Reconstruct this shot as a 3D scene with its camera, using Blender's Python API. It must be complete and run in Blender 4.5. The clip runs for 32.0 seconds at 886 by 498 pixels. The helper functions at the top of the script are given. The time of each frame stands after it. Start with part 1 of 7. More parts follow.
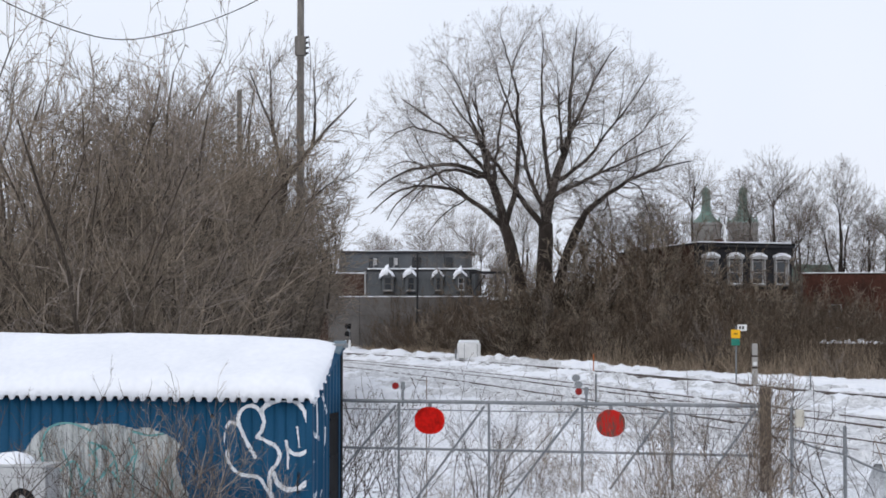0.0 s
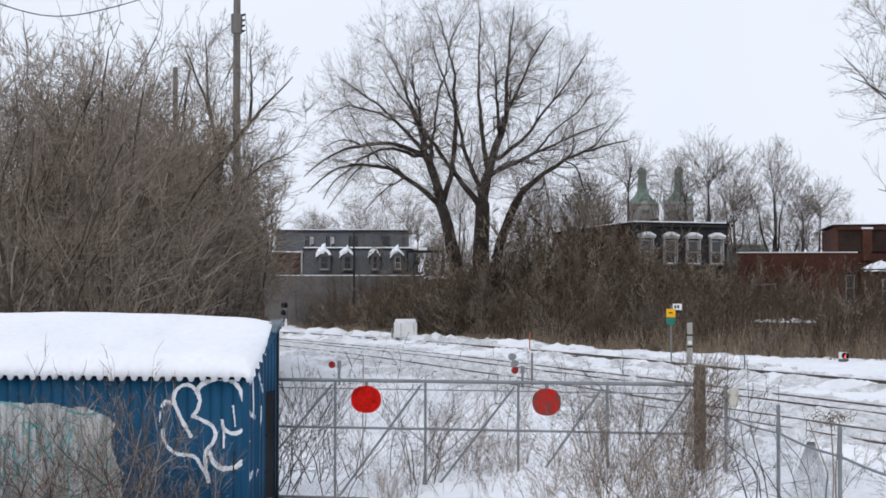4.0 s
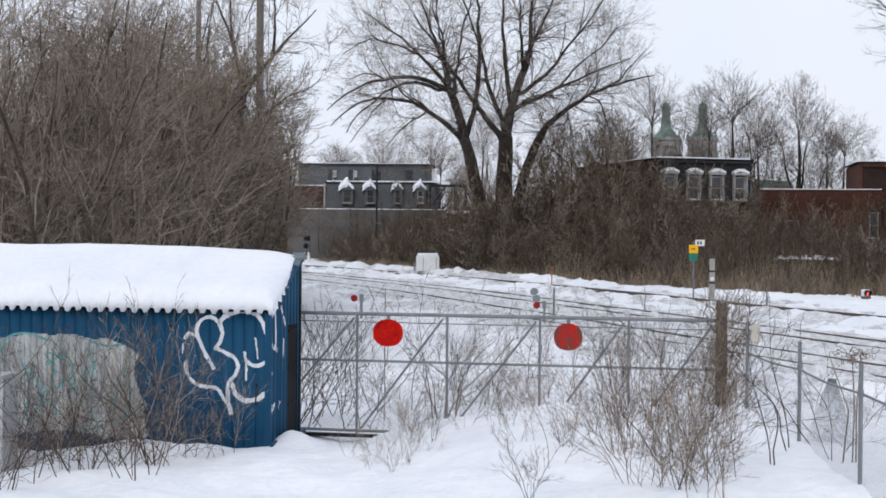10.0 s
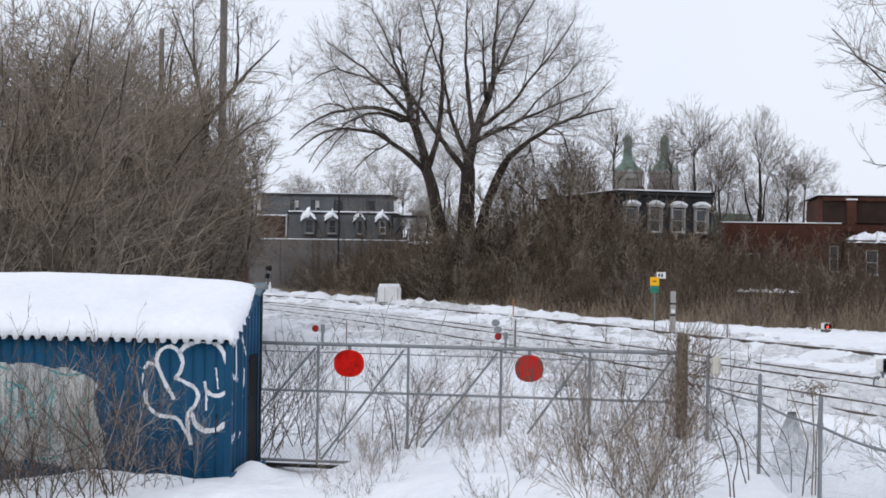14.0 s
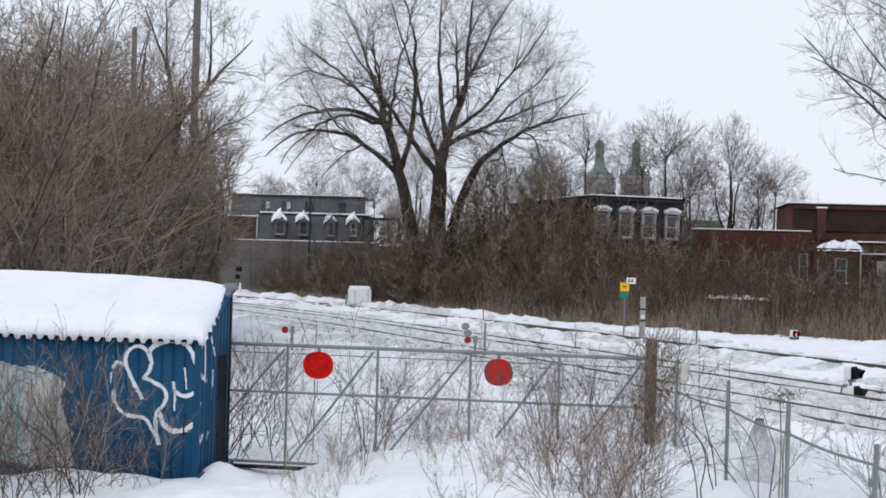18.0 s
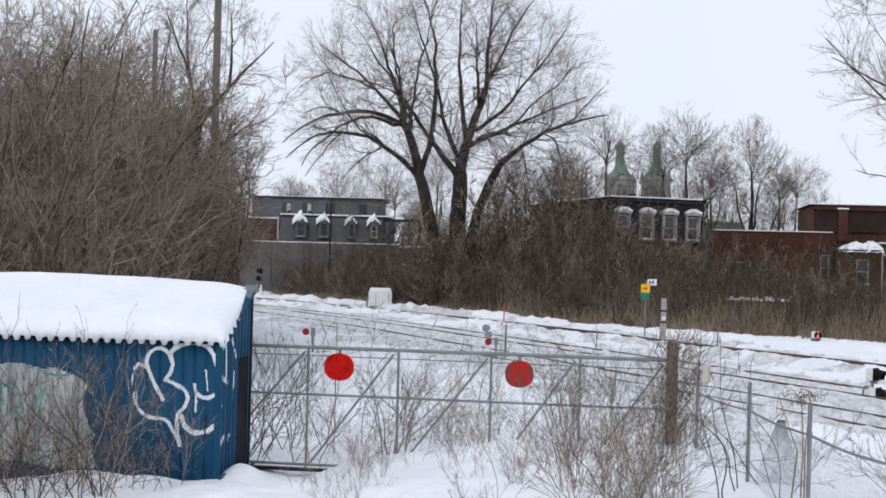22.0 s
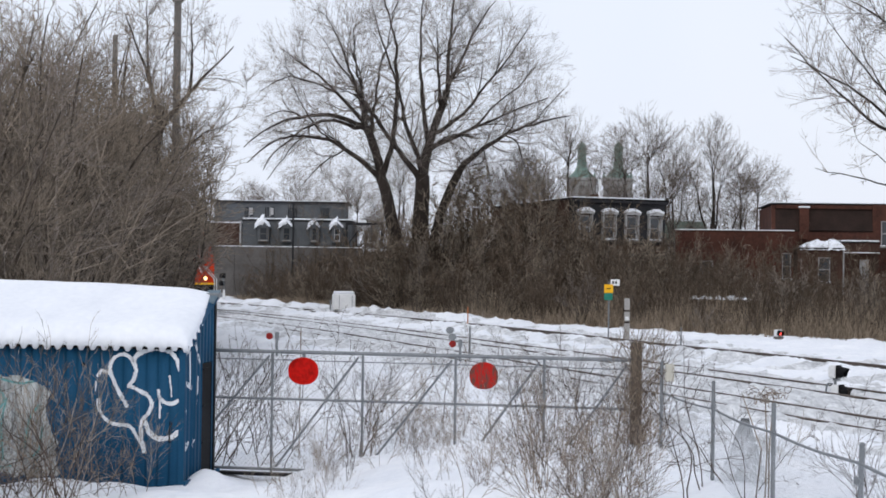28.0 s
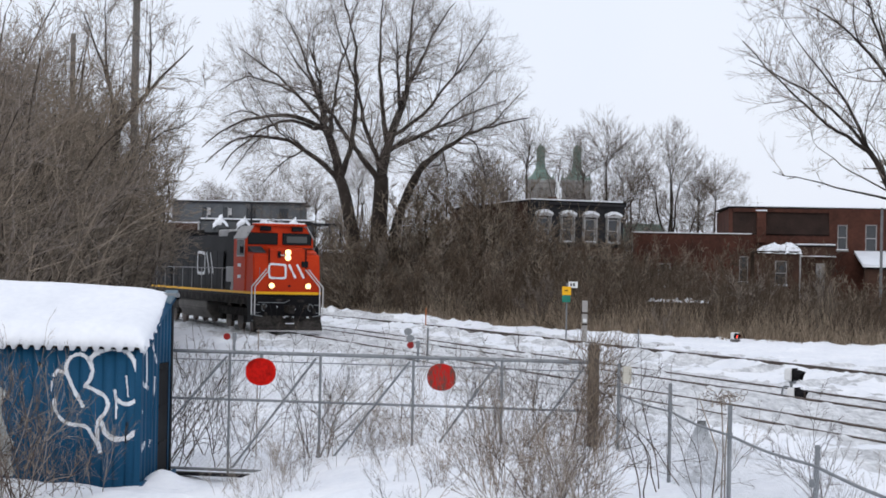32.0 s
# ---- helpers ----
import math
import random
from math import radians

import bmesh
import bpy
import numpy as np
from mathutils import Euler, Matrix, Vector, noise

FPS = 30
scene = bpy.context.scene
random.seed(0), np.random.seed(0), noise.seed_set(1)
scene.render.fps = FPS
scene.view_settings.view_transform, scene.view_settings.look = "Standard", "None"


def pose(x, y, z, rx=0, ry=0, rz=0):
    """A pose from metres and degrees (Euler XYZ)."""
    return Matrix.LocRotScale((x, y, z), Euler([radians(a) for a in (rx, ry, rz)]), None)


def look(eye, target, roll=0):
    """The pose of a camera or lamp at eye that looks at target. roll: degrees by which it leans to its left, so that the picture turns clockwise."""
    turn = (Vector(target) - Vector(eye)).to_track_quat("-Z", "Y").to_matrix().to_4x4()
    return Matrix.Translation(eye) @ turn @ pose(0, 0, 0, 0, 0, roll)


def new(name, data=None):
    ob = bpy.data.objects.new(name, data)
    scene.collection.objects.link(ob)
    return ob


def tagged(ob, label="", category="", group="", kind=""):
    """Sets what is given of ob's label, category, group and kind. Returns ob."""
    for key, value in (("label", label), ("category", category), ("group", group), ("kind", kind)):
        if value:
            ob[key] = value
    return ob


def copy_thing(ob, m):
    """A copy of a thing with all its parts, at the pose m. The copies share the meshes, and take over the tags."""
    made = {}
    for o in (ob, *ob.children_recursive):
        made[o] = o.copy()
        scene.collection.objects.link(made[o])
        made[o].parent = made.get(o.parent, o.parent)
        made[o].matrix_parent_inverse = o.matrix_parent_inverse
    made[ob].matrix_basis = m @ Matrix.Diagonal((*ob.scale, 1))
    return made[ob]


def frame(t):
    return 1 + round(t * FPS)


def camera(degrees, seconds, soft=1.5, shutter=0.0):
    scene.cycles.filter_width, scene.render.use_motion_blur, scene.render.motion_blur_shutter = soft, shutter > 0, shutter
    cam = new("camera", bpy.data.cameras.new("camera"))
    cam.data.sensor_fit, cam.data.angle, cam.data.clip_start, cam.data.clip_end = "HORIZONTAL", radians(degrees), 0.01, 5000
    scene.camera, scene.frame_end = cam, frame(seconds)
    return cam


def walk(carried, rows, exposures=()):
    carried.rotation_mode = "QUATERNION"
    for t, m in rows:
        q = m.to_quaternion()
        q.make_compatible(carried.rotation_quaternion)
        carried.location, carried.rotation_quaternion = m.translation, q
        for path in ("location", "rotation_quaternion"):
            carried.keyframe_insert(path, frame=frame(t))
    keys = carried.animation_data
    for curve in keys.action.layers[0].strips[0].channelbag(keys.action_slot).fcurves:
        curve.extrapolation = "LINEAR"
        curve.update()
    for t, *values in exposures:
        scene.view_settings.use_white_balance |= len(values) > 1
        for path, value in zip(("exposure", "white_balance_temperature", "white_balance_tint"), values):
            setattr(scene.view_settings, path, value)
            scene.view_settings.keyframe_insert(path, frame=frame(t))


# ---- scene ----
cam = camera(27.125, 32.0, soft=1.7)
EYE = (0.0, 0.0, 3.5)
PATH = [
    (0.0, pose(*EYE, 92.020, 0.000, 3.890)),
    (0.5, pose(*EYE, 92.066, -0.219, 3.913)),
    (1.0, pose(*EYE, 91.971, -0.130, 3.819)),
    (1.5, pose(*EYE, 91.998, -0.137, 3.789)),
    (2.0, pose(*EYE, 92.040, -0.056, 3.273)),
    (2.5, pose(*EYE, 92.105, -0.089, 2.691)),
    (3.0, pose(*EYE, 91.969, -0.011, 2.407)),
    (3.5, pose(*EYE, 91.578, 0.093, 2.068)),
    (5.5, pose(*EYE, 90.600, -0.342, 1.640)),
    (6.0, pose(*EYE, 89.735, 0.032, 2.868)),
    (6.5, pose(*EYE, 89.408, -0.718, 2.835)),
    (7.0, pose(*EYE, 89.126, -0.457, 2.413)),
    (7.5, pose(*EYE, 89.051, -0.645, 2.328)),
    (8.0, pose(*EYE, 89.081, -0.641, 2.264)),
    (8.5, pose(*EYE, 89.201, -0.688, 2.249)),
    (9.0, pose(*EYE, 89.308, -0.663, 2.530)),
    (9.5, pose(*EYE, 89.318, -0.533, 2.682)),
    (10.0, pose(*EYE, 89.314, -0.461, 2.616)),
    (10.5, pose(*EYE, 89.452, -0.567, 2.046)),
    (11.0, pose(*EYE, 89.708, -0.786, 2.083)),
    (11.5, pose(*EYE, 89.718, -0.478, 2.096)),
    (12.0, pose(*EYE, 90.025, -0.707, 2.179)),
    (12.5, pose(*EYE, 90.133, -0.643, 1.767)),
    (13.0, pose(*EYE, 90.175, -0.506, 1.805)),
    (13.5, pose(*EYE, 90.336, -0.640, 1.628)),
    (14.0, pose(*EYE, 90.291, -0.836, 1.426)),
    (14.5, pose(*EYE, 90.377, -1.021, 1.228)),
    (15.0, pose(*EYE, 90.427, -1.153, 1.149)),
    (15.5, pose(*EYE, 90.467, -1.286, 0.940)),
    (17.5, pose(*EYE, 90.443, -1.445, 0.728)),
    (18.0, pose(*EYE, 90.404, -1.552, 0.511)),
    (18.5, pose(*EYE, 90.421, -1.449, 0.103)),
    (19.0, pose(*EYE, 90.423, -1.515, -0.011)),
    (19.5, pose(*EYE, 90.432, -1.464, 0.129)),
    (20.0, pose(*EYE, 90.406, -1.229, 0.449)),
    (20.5, pose(*EYE, 90.592, -1.079, 0.828)),
    (21.0, pose(*EYE, 90.424, -1.283, 0.848)),
    (21.5, pose(*EYE, 90.378, -1.393, 1.035)),
    (22.0, pose(*EYE, 90.440, -1.487, 1.154)),
    (22.5, pose(*EYE, 90.504, -1.519, 1.027)),
    (23.0, pose(*EYE, 90.396, -0.910, 0.595)),
    (23.5, pose(*EYE, 90.452, -0.665, 0.350)),
    (24.0, pose(*EYE, 90.319, -1.048, 0.124)),
    (24.5, pose(*EYE, 90.312, -0.366, -0.090)),
    (25.0, pose(*EYE, 90.297, -0.700, -0.022)),
    (25.5, pose(*EYE, 90.316, -0.828, -0.011)),
    (27.5, pose(*EYE, 90.593, -0.864, -0.194)),
    (28.0, pose(*EYE, 90.540, -0.822, 0.007)),
    (28.5, pose(*EYE, 90.510, -0.891, 0.164)),
    (29.0, pose(*EYE, 90.761, -1.036, 0.058)),
    (29.5, pose(*EYE, 90.645, -1.037, -0.043)),
    (30.0, pose(*EYE, 90.395, -1.109, -0.261)),
    (30.5, pose(*EYE, 90.454, -1.159, -0.328)),
    (31.0, pose(*EYE, 90.975, -1.122, -0.786)),
    (31.5, pose(*EYE, 90.477, -1.093, -0.231)),
    (32.0, pose(*EYE, 90.605, -1.132, -1.294)),
]
walk(cam, PATH)

# ---- light: an even winter overcast with a weak, wide sun ----
SUN_EL, SUN_ROT = radians(28), radians(200)
world = bpy.data.worlds.new("overcast")
scene.world = world
world.use_nodes = True
wn, wl = world.node_tree.nodes, world.node_tree.links
bg = wn["Background"]
sky = wn.new("ShaderNodeTexSky")
sky.sky_type, sky.sun_disc = "NISHITA", False
sky.sun_elevation, sky.sun_rotation = SUN_EL, SUN_ROT
sky.air_density, sky.dust_density, sky.ozone_density = 1.0, 5.0, 1.0
bg.inputs["Strength"].default_value = 0.1
wl.new(sky.outputs["Color"], bg.inputs["Color"])
cloud = wn.new("ShaderNodeBackground")
cloud.inputs["Strength"].default_value = 1.12
tc = wn.new("ShaderNodeTexCoord")
cn = wn.new("ShaderNodeTexNoise")
cn.inputs["Scale"].default_value, cn.inputs["Detail"].default_value = 2.2, 4.0
cr = wn.new("ShaderNodeValToRGB")
cr.color_ramp.elements[0].position, cr.color_ramp.elements[0].color = 0.3, (0.79, 0.85, 0.98, 1)
cr.color_ramp.elements[1].position, cr.color_ramp.elements[1].color = 0.75, (0.92, 0.94, 1.0, 1)
wl.new(tc.outputs["Generated"], cn.inputs["Vector"])
wl.new(cn.outputs["Fac"], cr.inputs["Fac"])
wl.new(cr.outputs["Color"], cloud.inputs["Color"])
mixsky = wn.new("ShaderNodeMixShader")
mixsky.inputs["Fac"].default_value = 0.88
wl.new(bg.outputs[0], mixsky.inputs[1])
wl.new(cloud.outputs[0], mixsky.inputs[2])
wl.new(mixsky.outputs[0], wn["World Output"].inputs["Surface"])
sun = new("sun", bpy.data.lights.new("sun", "SUN"))
sun.data.energy, sun.data.angle, sun.data.color = 0.6, radians(25), (1.0, 0.985, 0.96)
sun.matrix_world = look((-10, -30, 30), (0, 10, 10))
scene.view_settings.exposure = 0.0


# ---- materials ----
def mat(name, a, b=None, rough=0.8, scale=3.0, fine=40.0, bump=0.2, metal=0.0, per_piece=0.0, stretch=(1, 1, 1), dist=0.02, spec=0.18, island=0.0, sharp=0.0):
    """Two colours mixed by noise at two scales, with fine relief."""
    b = b or tuple(min(1, c * 1.35 + 0.01) for c in a)
    m = bpy.data.materials.new(name)
    m.use_nodes = True
    n, l = m.node_tree.nodes, m.node_tree.links
    p = n["Principled BSDF"]
    co = n.new("ShaderNodeTexCoord")
    mp = n.new("ShaderNodeMapping")
    mp.inputs["Scale"].default_value = stretch
    l.new(co.outputs["Object"], mp.inputs["Vector"])
    big, small = n.new("ShaderNodeTexNoise"), n.new("ShaderNodeTexNoise")
    for k, s in ((big, scale), (small, fine)):
        k.inputs["Scale"].default_value, k.inputs["Detail"].default_value = s, 5.0
        l.new(mp.outputs[0], k.inputs["Vector"])
    av = n.new("ShaderNodeMath")
    av.operation = "MULTIPLY_ADD"
    av.inputs[1].default_value, av.inputs[2].default_value = 0.4, 0.0
    l.new(small.outputs["Fac"], av.inputs[0])
    ad = n.new("ShaderNodeMath")
    ad.operation = "MULTIPLY_ADD"
    ad.inputs[1].default_value = 0.6
    l.new(big.outputs["Fac"], ad.inputs[0])
    l.new(av.outputs[0], ad.inputs[2])
    fac = ad
    if per_piece:
        oi = n.new("ShaderNodeObjectInfo")
        pp = n.new("ShaderNodeMath")
        pp.operation = "MULTIPLY_ADD"
        pp.inputs[1].default_value = per_piece
        l.new(oi.outputs["Random"], pp.inputs[0])
        l.new(ad.outputs[0], pp.inputs[2])
        fac = pp
    if island:
        ge = n.new("ShaderNodeNewGeometry")
        pi_ = n.new("ShaderNodeMath")
        pi_.operation = "MULTIPLY_ADD"
        pi_.inputs[1].default_value = island
        l.new(ge.outputs["Random Per Island"], pi_.inputs[0])
        sh = n.new("ShaderNodeMath")
        sh.operation = "SUBTRACT"
        sh.inputs[1].default_value = island / 2
        l.new(fac.outputs[0], sh.inputs[0])
        l.new(sh.outputs[0], pi_.inputs[2])
        fac = pi_
    rp = n.new("ShaderNodeValToRGB")
    rp.color_ramp.elements[0].position, rp.color_ramp.elements[0].color = 0.32 + sharp, (*a, 1)
    rp.color_ramp.elements[1].position, rp.color_ramp.elements[1].color = 0.68 - sharp + per_piece, (*b, 1)
    l.new(fac.outputs[0], rp.inputs["Fac"])
    l.new(rp.outputs["Color"], p.inputs["Base Color"])
    p.inputs["Roughness"].default_value, p.inputs["Metallic"].default_value = rough, metal
    p.inputs["Specular IOR Level"].default_value = spec
    if bump:
        bp = n.new("ShaderNodeBump")
        bp.inputs["Strength"].default_value, bp.inputs["Distance"].default_value = bump, dist
        l.new(ad.outputs[0], bp.inputs["Height"])
        l.new(bp.outputs[0], p.inputs["Normal"])
    return m


def glow(name, col, strength):
    m = bpy.data.materials.new(name)
    m.use_nodes = True
    p = m.node_tree.nodes["Principled BSDF"]
    p.inputs["Base Color"].default_value = (*col, 1)
    p.inputs["Emission Color"].default_value = (*col, 1)
    p.inputs["Emission Strength"].default_value = strength
    return m


def glass(name, col, rough=0.08):
    m = bpy.data.materials.new(name)
    m.use_nodes = True
    p = m.node_tree.nodes["Principled BSDF"]
    p.inputs["Base Color"].default_value = (*col, 1)
    p.inputs["Roughness"].default_value = rough
    p.inputs["Specular IOR Level"].default_value = 0.6
    return m


SNOW = mat("snow", (0.75, 0.78, 0.84), (0.90, 0.915, 0.95), 0.75, 0.7, 6.0, 0.8, dist=0.18, spec=0.2)
ROOF_SNOW = mat("roof_snow", (0.72, 0.75, 0.81), (0.84, 0.865, 0.91), 0.7, 0.8, 9.0, 0.12, dist=0.02, spec=0.2)
DIRTY_SNOW = mat("ploughed_snow", (0.42, 0.43, 0.45), (0.90, 0.915, 0.94), 0.8, 1.5, 6.0, 1.0, stretch=(1.7, 0.55, 1), dist=0.3, spec=0.15)
LITTER = mat("leaf_litter", (0.055, 0.040, 0.030), (0.13, 0.10, 0.072), 0.95, 0.8, 9.0, 0.6, dist=0.1)
BARK = mat("dark_bark", (0.017, 0.014, 0.0125), (0.052, 0.042, 0.036), 0.95, 1.5, 14.0, 0.5)
TWIG = mat("brown_twigs", (0.056, 0.045, 0.035), (0.335, 0.275, 0.215), 0.9, 0.5, 6.0, 0.0, island=0.45, per_piece=0.22)
TWIG_GREY = mat("grey_twigs", (0.08, 0.064, 0.054), (0.34, 0.29, 0.25), 0.9, 0.5, 6.0, 0.0, island=0.45, per_piece=0.22)
TWIG_TREE = mat("tree_twigs", (0.078, 0.064, 0.056), (0.27, 0.23, 0.204), 0.9, 0.5, 6.0, 0.0, island=0.4)
STEM = mat("dark_stems", (0.026, 0.021, 0.017), (0.105, 0.084, 0.067), 0.9, 0.5, 6.0, 0.0, island=0.4, per_piece=0.2)
BRUSH = mat("dark_brush", (0.030, 0.022, 0.016), (0.205, 0.155, 0.115), 0.9, 0.4, 5.0, 0.0, island=0.45, per_piece=0.34)
WEED = mat("dry_weeds", (0.10, 0.074, 0.055), (0.34, 0.27, 0.205), 0.9, 1.0, 9.0, 0.0, island=0.4)
WEED_GREY = mat("grey_weeds", (0.14, 0.118, 0.10), (0.42, 0.36, 0.305), 0.9, 1.0, 9.0, 0.0, island=0.4)
DARK_TWIG = mat("dark_twigs", (0.035, 0.026, 0.022), (0.135, 0.104, 0.086), 0.9, 1.0, 9.0, 0.0, island=0.3)
GRASS = mat("dry_grass", (0.12, 0.092, 0.068), (0.40, 0.322, 0.24), 0.9, 0.7, 5.0, 0.0, island=0.4)
BLUE = mat("blue_sheet_metal", (0.006, 0.050, 0.105), (0.013, 0.075, 0.155), 0.6, 1.2, 30.0, 0.05, per_piece=0.15, spec=0.12)
PAINT_W = mat("white_spray_paint", (0.55, 0.58, 0.62), (0.78, 0.80, 0.83), 0.7, 4.0, 40.0, 0.05)
PAINT_G = mat("pale_grey_spray_paint", (0.17, 0.19, 0.195), (0.46, 0.48, 0.48), 0.8, 1.6, 22.0, 0.05, stretch=(4, 1, 0.7), sharp=0.08)
PAINT_D = mat("dark_paint_run", (0.10, 0.11, 0.13), (0.2, 0.21, 0.23), 0.7, 3.0, 30.0, 0.0)
PAINT_T = mat("teal_spray_paint", (0.08, 0.24, 0.25), (0.16, 0.36, 0.36), 0.7, 3.0, 30.0, 0.0)
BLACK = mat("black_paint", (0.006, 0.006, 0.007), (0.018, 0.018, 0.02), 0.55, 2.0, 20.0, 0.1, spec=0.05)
GALV = mat("galvanised_steel", (0.148, 0.161, 0.175), (0.242, 0.255, 0.268), 0.5, 3.0, 30.0, 0.05, metal=0.4)
WIRE = mat("fence_wire", (0.34, 0.36, 0.38), (0.46, 0.48, 0.5), 0.5, 3.0, 30.0, 0.0, metal=0.3)
RED_DISC = mat("faded_red_paint", (0.26, 0.006, 0.004), (0.52, 0.009, 0.006), 0.55, 5.0, 22.0, 0.05, spec=0.06, sharp=0.1)
RED_STREAK = mat("streaked_red_paint", (0.13, 0.045, 0.036), (0.40, 0.010, 0.007), 0.65, 5.0, 20.0, 0.1, stretch=(3, 1, 0.6), sharp=0.12)
RED_WORN = mat("worn_red_paint", (0.14, 0.012, 0.012), (0.30, 0.02, 0.018), 0.65, 7.0, 30.0, 0.1)
WOOD_DARK = mat("dark_timber", (0.03, 0.024, 0.02), (0.075, 0.06, 0.05), 0.9, 2.0, 20.0, 0.3)
WOOD = mat("weathered_wood", (0.10, 0.094, 0.088), (0.22, 0.208, 0.195), 0.9, 2.0, 25.0, 0.4, stretch=(6, 6, 0.6))
STEEL = mat("rusty_rail", (0.06, 0.05, 0.045), (0.16, 0.125, 0.105), 0.6, 3.0, 30.0, 0.1, metal=0.3)
BRICK = mat("red_brick", (0.022, 0.012, 0.010), (0.118, 0.048, 0.034), 0.9, 0.9, 5.0, 0.3, per_piece=0.1)
BRICK_BROWN = mat("brown_brick", (0.035, 0.021, 0.016), (0.105, 0.060, 0.045), 0.9, 0.8, 12.0, 0.3)
SLATE = mat("dark_slate", (0.018, 0.018, 0.020), (0.045, 0.046, 0.050), 0.7, 1.0, 10.0, 0.3, spec=0.05)
BROWN_ROOF = mat("brown_shingle", (0.017, 0.011, 0.009), (0.040, 0.024, 0.020), 0.85, 1.0, 10.0, 0.3)
GREY_WALL = mat("grey_plaster", (0.062, 0.061, 0.062), (0.115, 0.112, 0.112), 0.9, 0.7, 9.0, 0.2)
GREY_ROOF = mat("grey_metal_roof", (0.060, 0.066, 0.073), (0.11, 0.118, 0.128), 0.6, 0.7, 9.0, 0.1)
CONCRETE = mat("grey_concrete", (0.075, 0.070, 0.067), (0.15, 0.141, 0.136), 0.9, 0.5, 6.0, 0.3)
TRIM = mat("white_trim", (0.30, 0.30, 0.305), (0.44, 0.44, 0.45), 0.7, 3.0, 20.0, 0.05)
PANE = glass("dark_window_glass", (0.03, 0.035, 0.042))
COPPER = mat("green_copper", (0.11, 0.18, 0.155), (0.20, 0.28, 0.25), 0.7, 0.3, 3.0, 0.1)
STONE = mat("grey_limestone", (0.22, 0.22, 0.22), (0.34, 0.34, 0.335), 0.9, 0.3, 3.0, 0.2)
WHITE = mat("white_enamel", (0.62, 0.63, 0.64), (0.76, 0.77, 0.78), 0.5, 2.0, 20.0, 0.05)
YELLOW = mat("yellow_paint", (0.72, 0.36, 0.01), (0.82, 0.46, 0.02), 0.55, 4.0, 20.0, 0.0)
GREEN = mat("green_paint", (0.015, 0.15, 0.11), (0.03, 0.20, 0.15), 0.55, 4.0, 20.0, 0.0)
ORANGE = mat("orange_paint", (0.40, 0.13, 0.05), (0.50, 0.18, 0.07), 0.6, 4.0, 20.0, 0.0)
LOCO_RED = mat("locomotive_red", (0.40, 0.024, 0.003), (0.54, 0.042, 0.005), 0.5, 0.8, 12.0, 0.03, spec=0.15)
LOCO_BLACK = mat("locomotive_black", (0.004, 0.004, 0.005), (0.016, 0.016, 0.018), 0.55, 0.8, 9.0, 0.05, spec=0.05)
LOCO_GREY = mat("locomotive_grey", (0.30, 0.30, 0.31), (0.45, 0.45, 0.46), 0.6, 1.0, 9.0, 0.05)
UNDER = mat("dusty_underframe", (0.010, 0.009, 0.009), (0.055, 0.05, 0.046), 0.85, 2.0, 9.0, 0.3, spec=0.05, sharp=0.06)
LAMP_WARM = glow("warm_headlight", (1.0, 0.60, 0.26), 2.6)
DARK_GLASS = glass("dark_cab_glass", (0.005, 0.006, 0.007), 0.3)
DARK_GLASS.node_tree.nodes["Principled BSDF"].inputs["Specular IOR Level"].default_value = 0.2
LAMP_RED = glow("red_signal_light", (1.0, 0.05, 0.03), 3.0)


# ---- mesh helpers ----
def part(name, bm, material, parent=None, label=""):
    """Links a bmesh or a mesh as one object, under a thing or a part."""
    if isinstance(bm, bpy.types.Mesh):
        me = bm
    else:
        me = bpy.data.meshes.new(name)
        bm.to_mesh(me)
        bm.free()
    if material and not me.materials:
        me.materials.append(material)
    ob = new(name, me)
    if parent:
        ob.parent = parent
    if label:
        ob["label"] = label
    return ob


def thing(name, m, label, category, group="", kind=""):
    ob = new(name)
    ob.empty_display_size = 0.3
    ob.matrix_basis = m
    return tagged(ob, label, category, group, kind)


def box(bm, x0, x1, y0, y1, z0, z1, bev=0.0):
    r = bmesh.ops.create_cube(bm, size=1)
    vs = r["verts"]
    for v in vs:
        v.co = ((x0 + x1) / 2 + v.co.x * (x1 - x0), (y0 + y1) / 2 + v.co.y * (y1 - y0), (z0 + z1) / 2 + v.co.z * (z1 - z0))
    if bev:
        es = list({e for v in vs for e in v.link_edges})
        bmesh.ops.bevel(bm, geom=es, offset=bev, segments=2, affect="EDGES", profile=0.5)
    return bm


def boxm(*a, bev=0.0):
    return box(bmesh.new(), *a, bev=bev)


def cyl(bm, p, q, r0, r1=None, n=12):
    p, q = Vector(p), Vector(q)
    d = q - p
    m = Matrix.Translation((p + q) / 2) @ d.to_track_quat("Z", "Y").to_matrix().to_4x4()
    bmesh.ops.create_cone(bm, cap_ends=True, segments=n, radius1=r0, radius2=r0 if r1 is None else r1, depth=d.length, matrix=m)
    return bm


def cylm(*a, **k):
    return cyl(bmesh.new(), *a, **k)


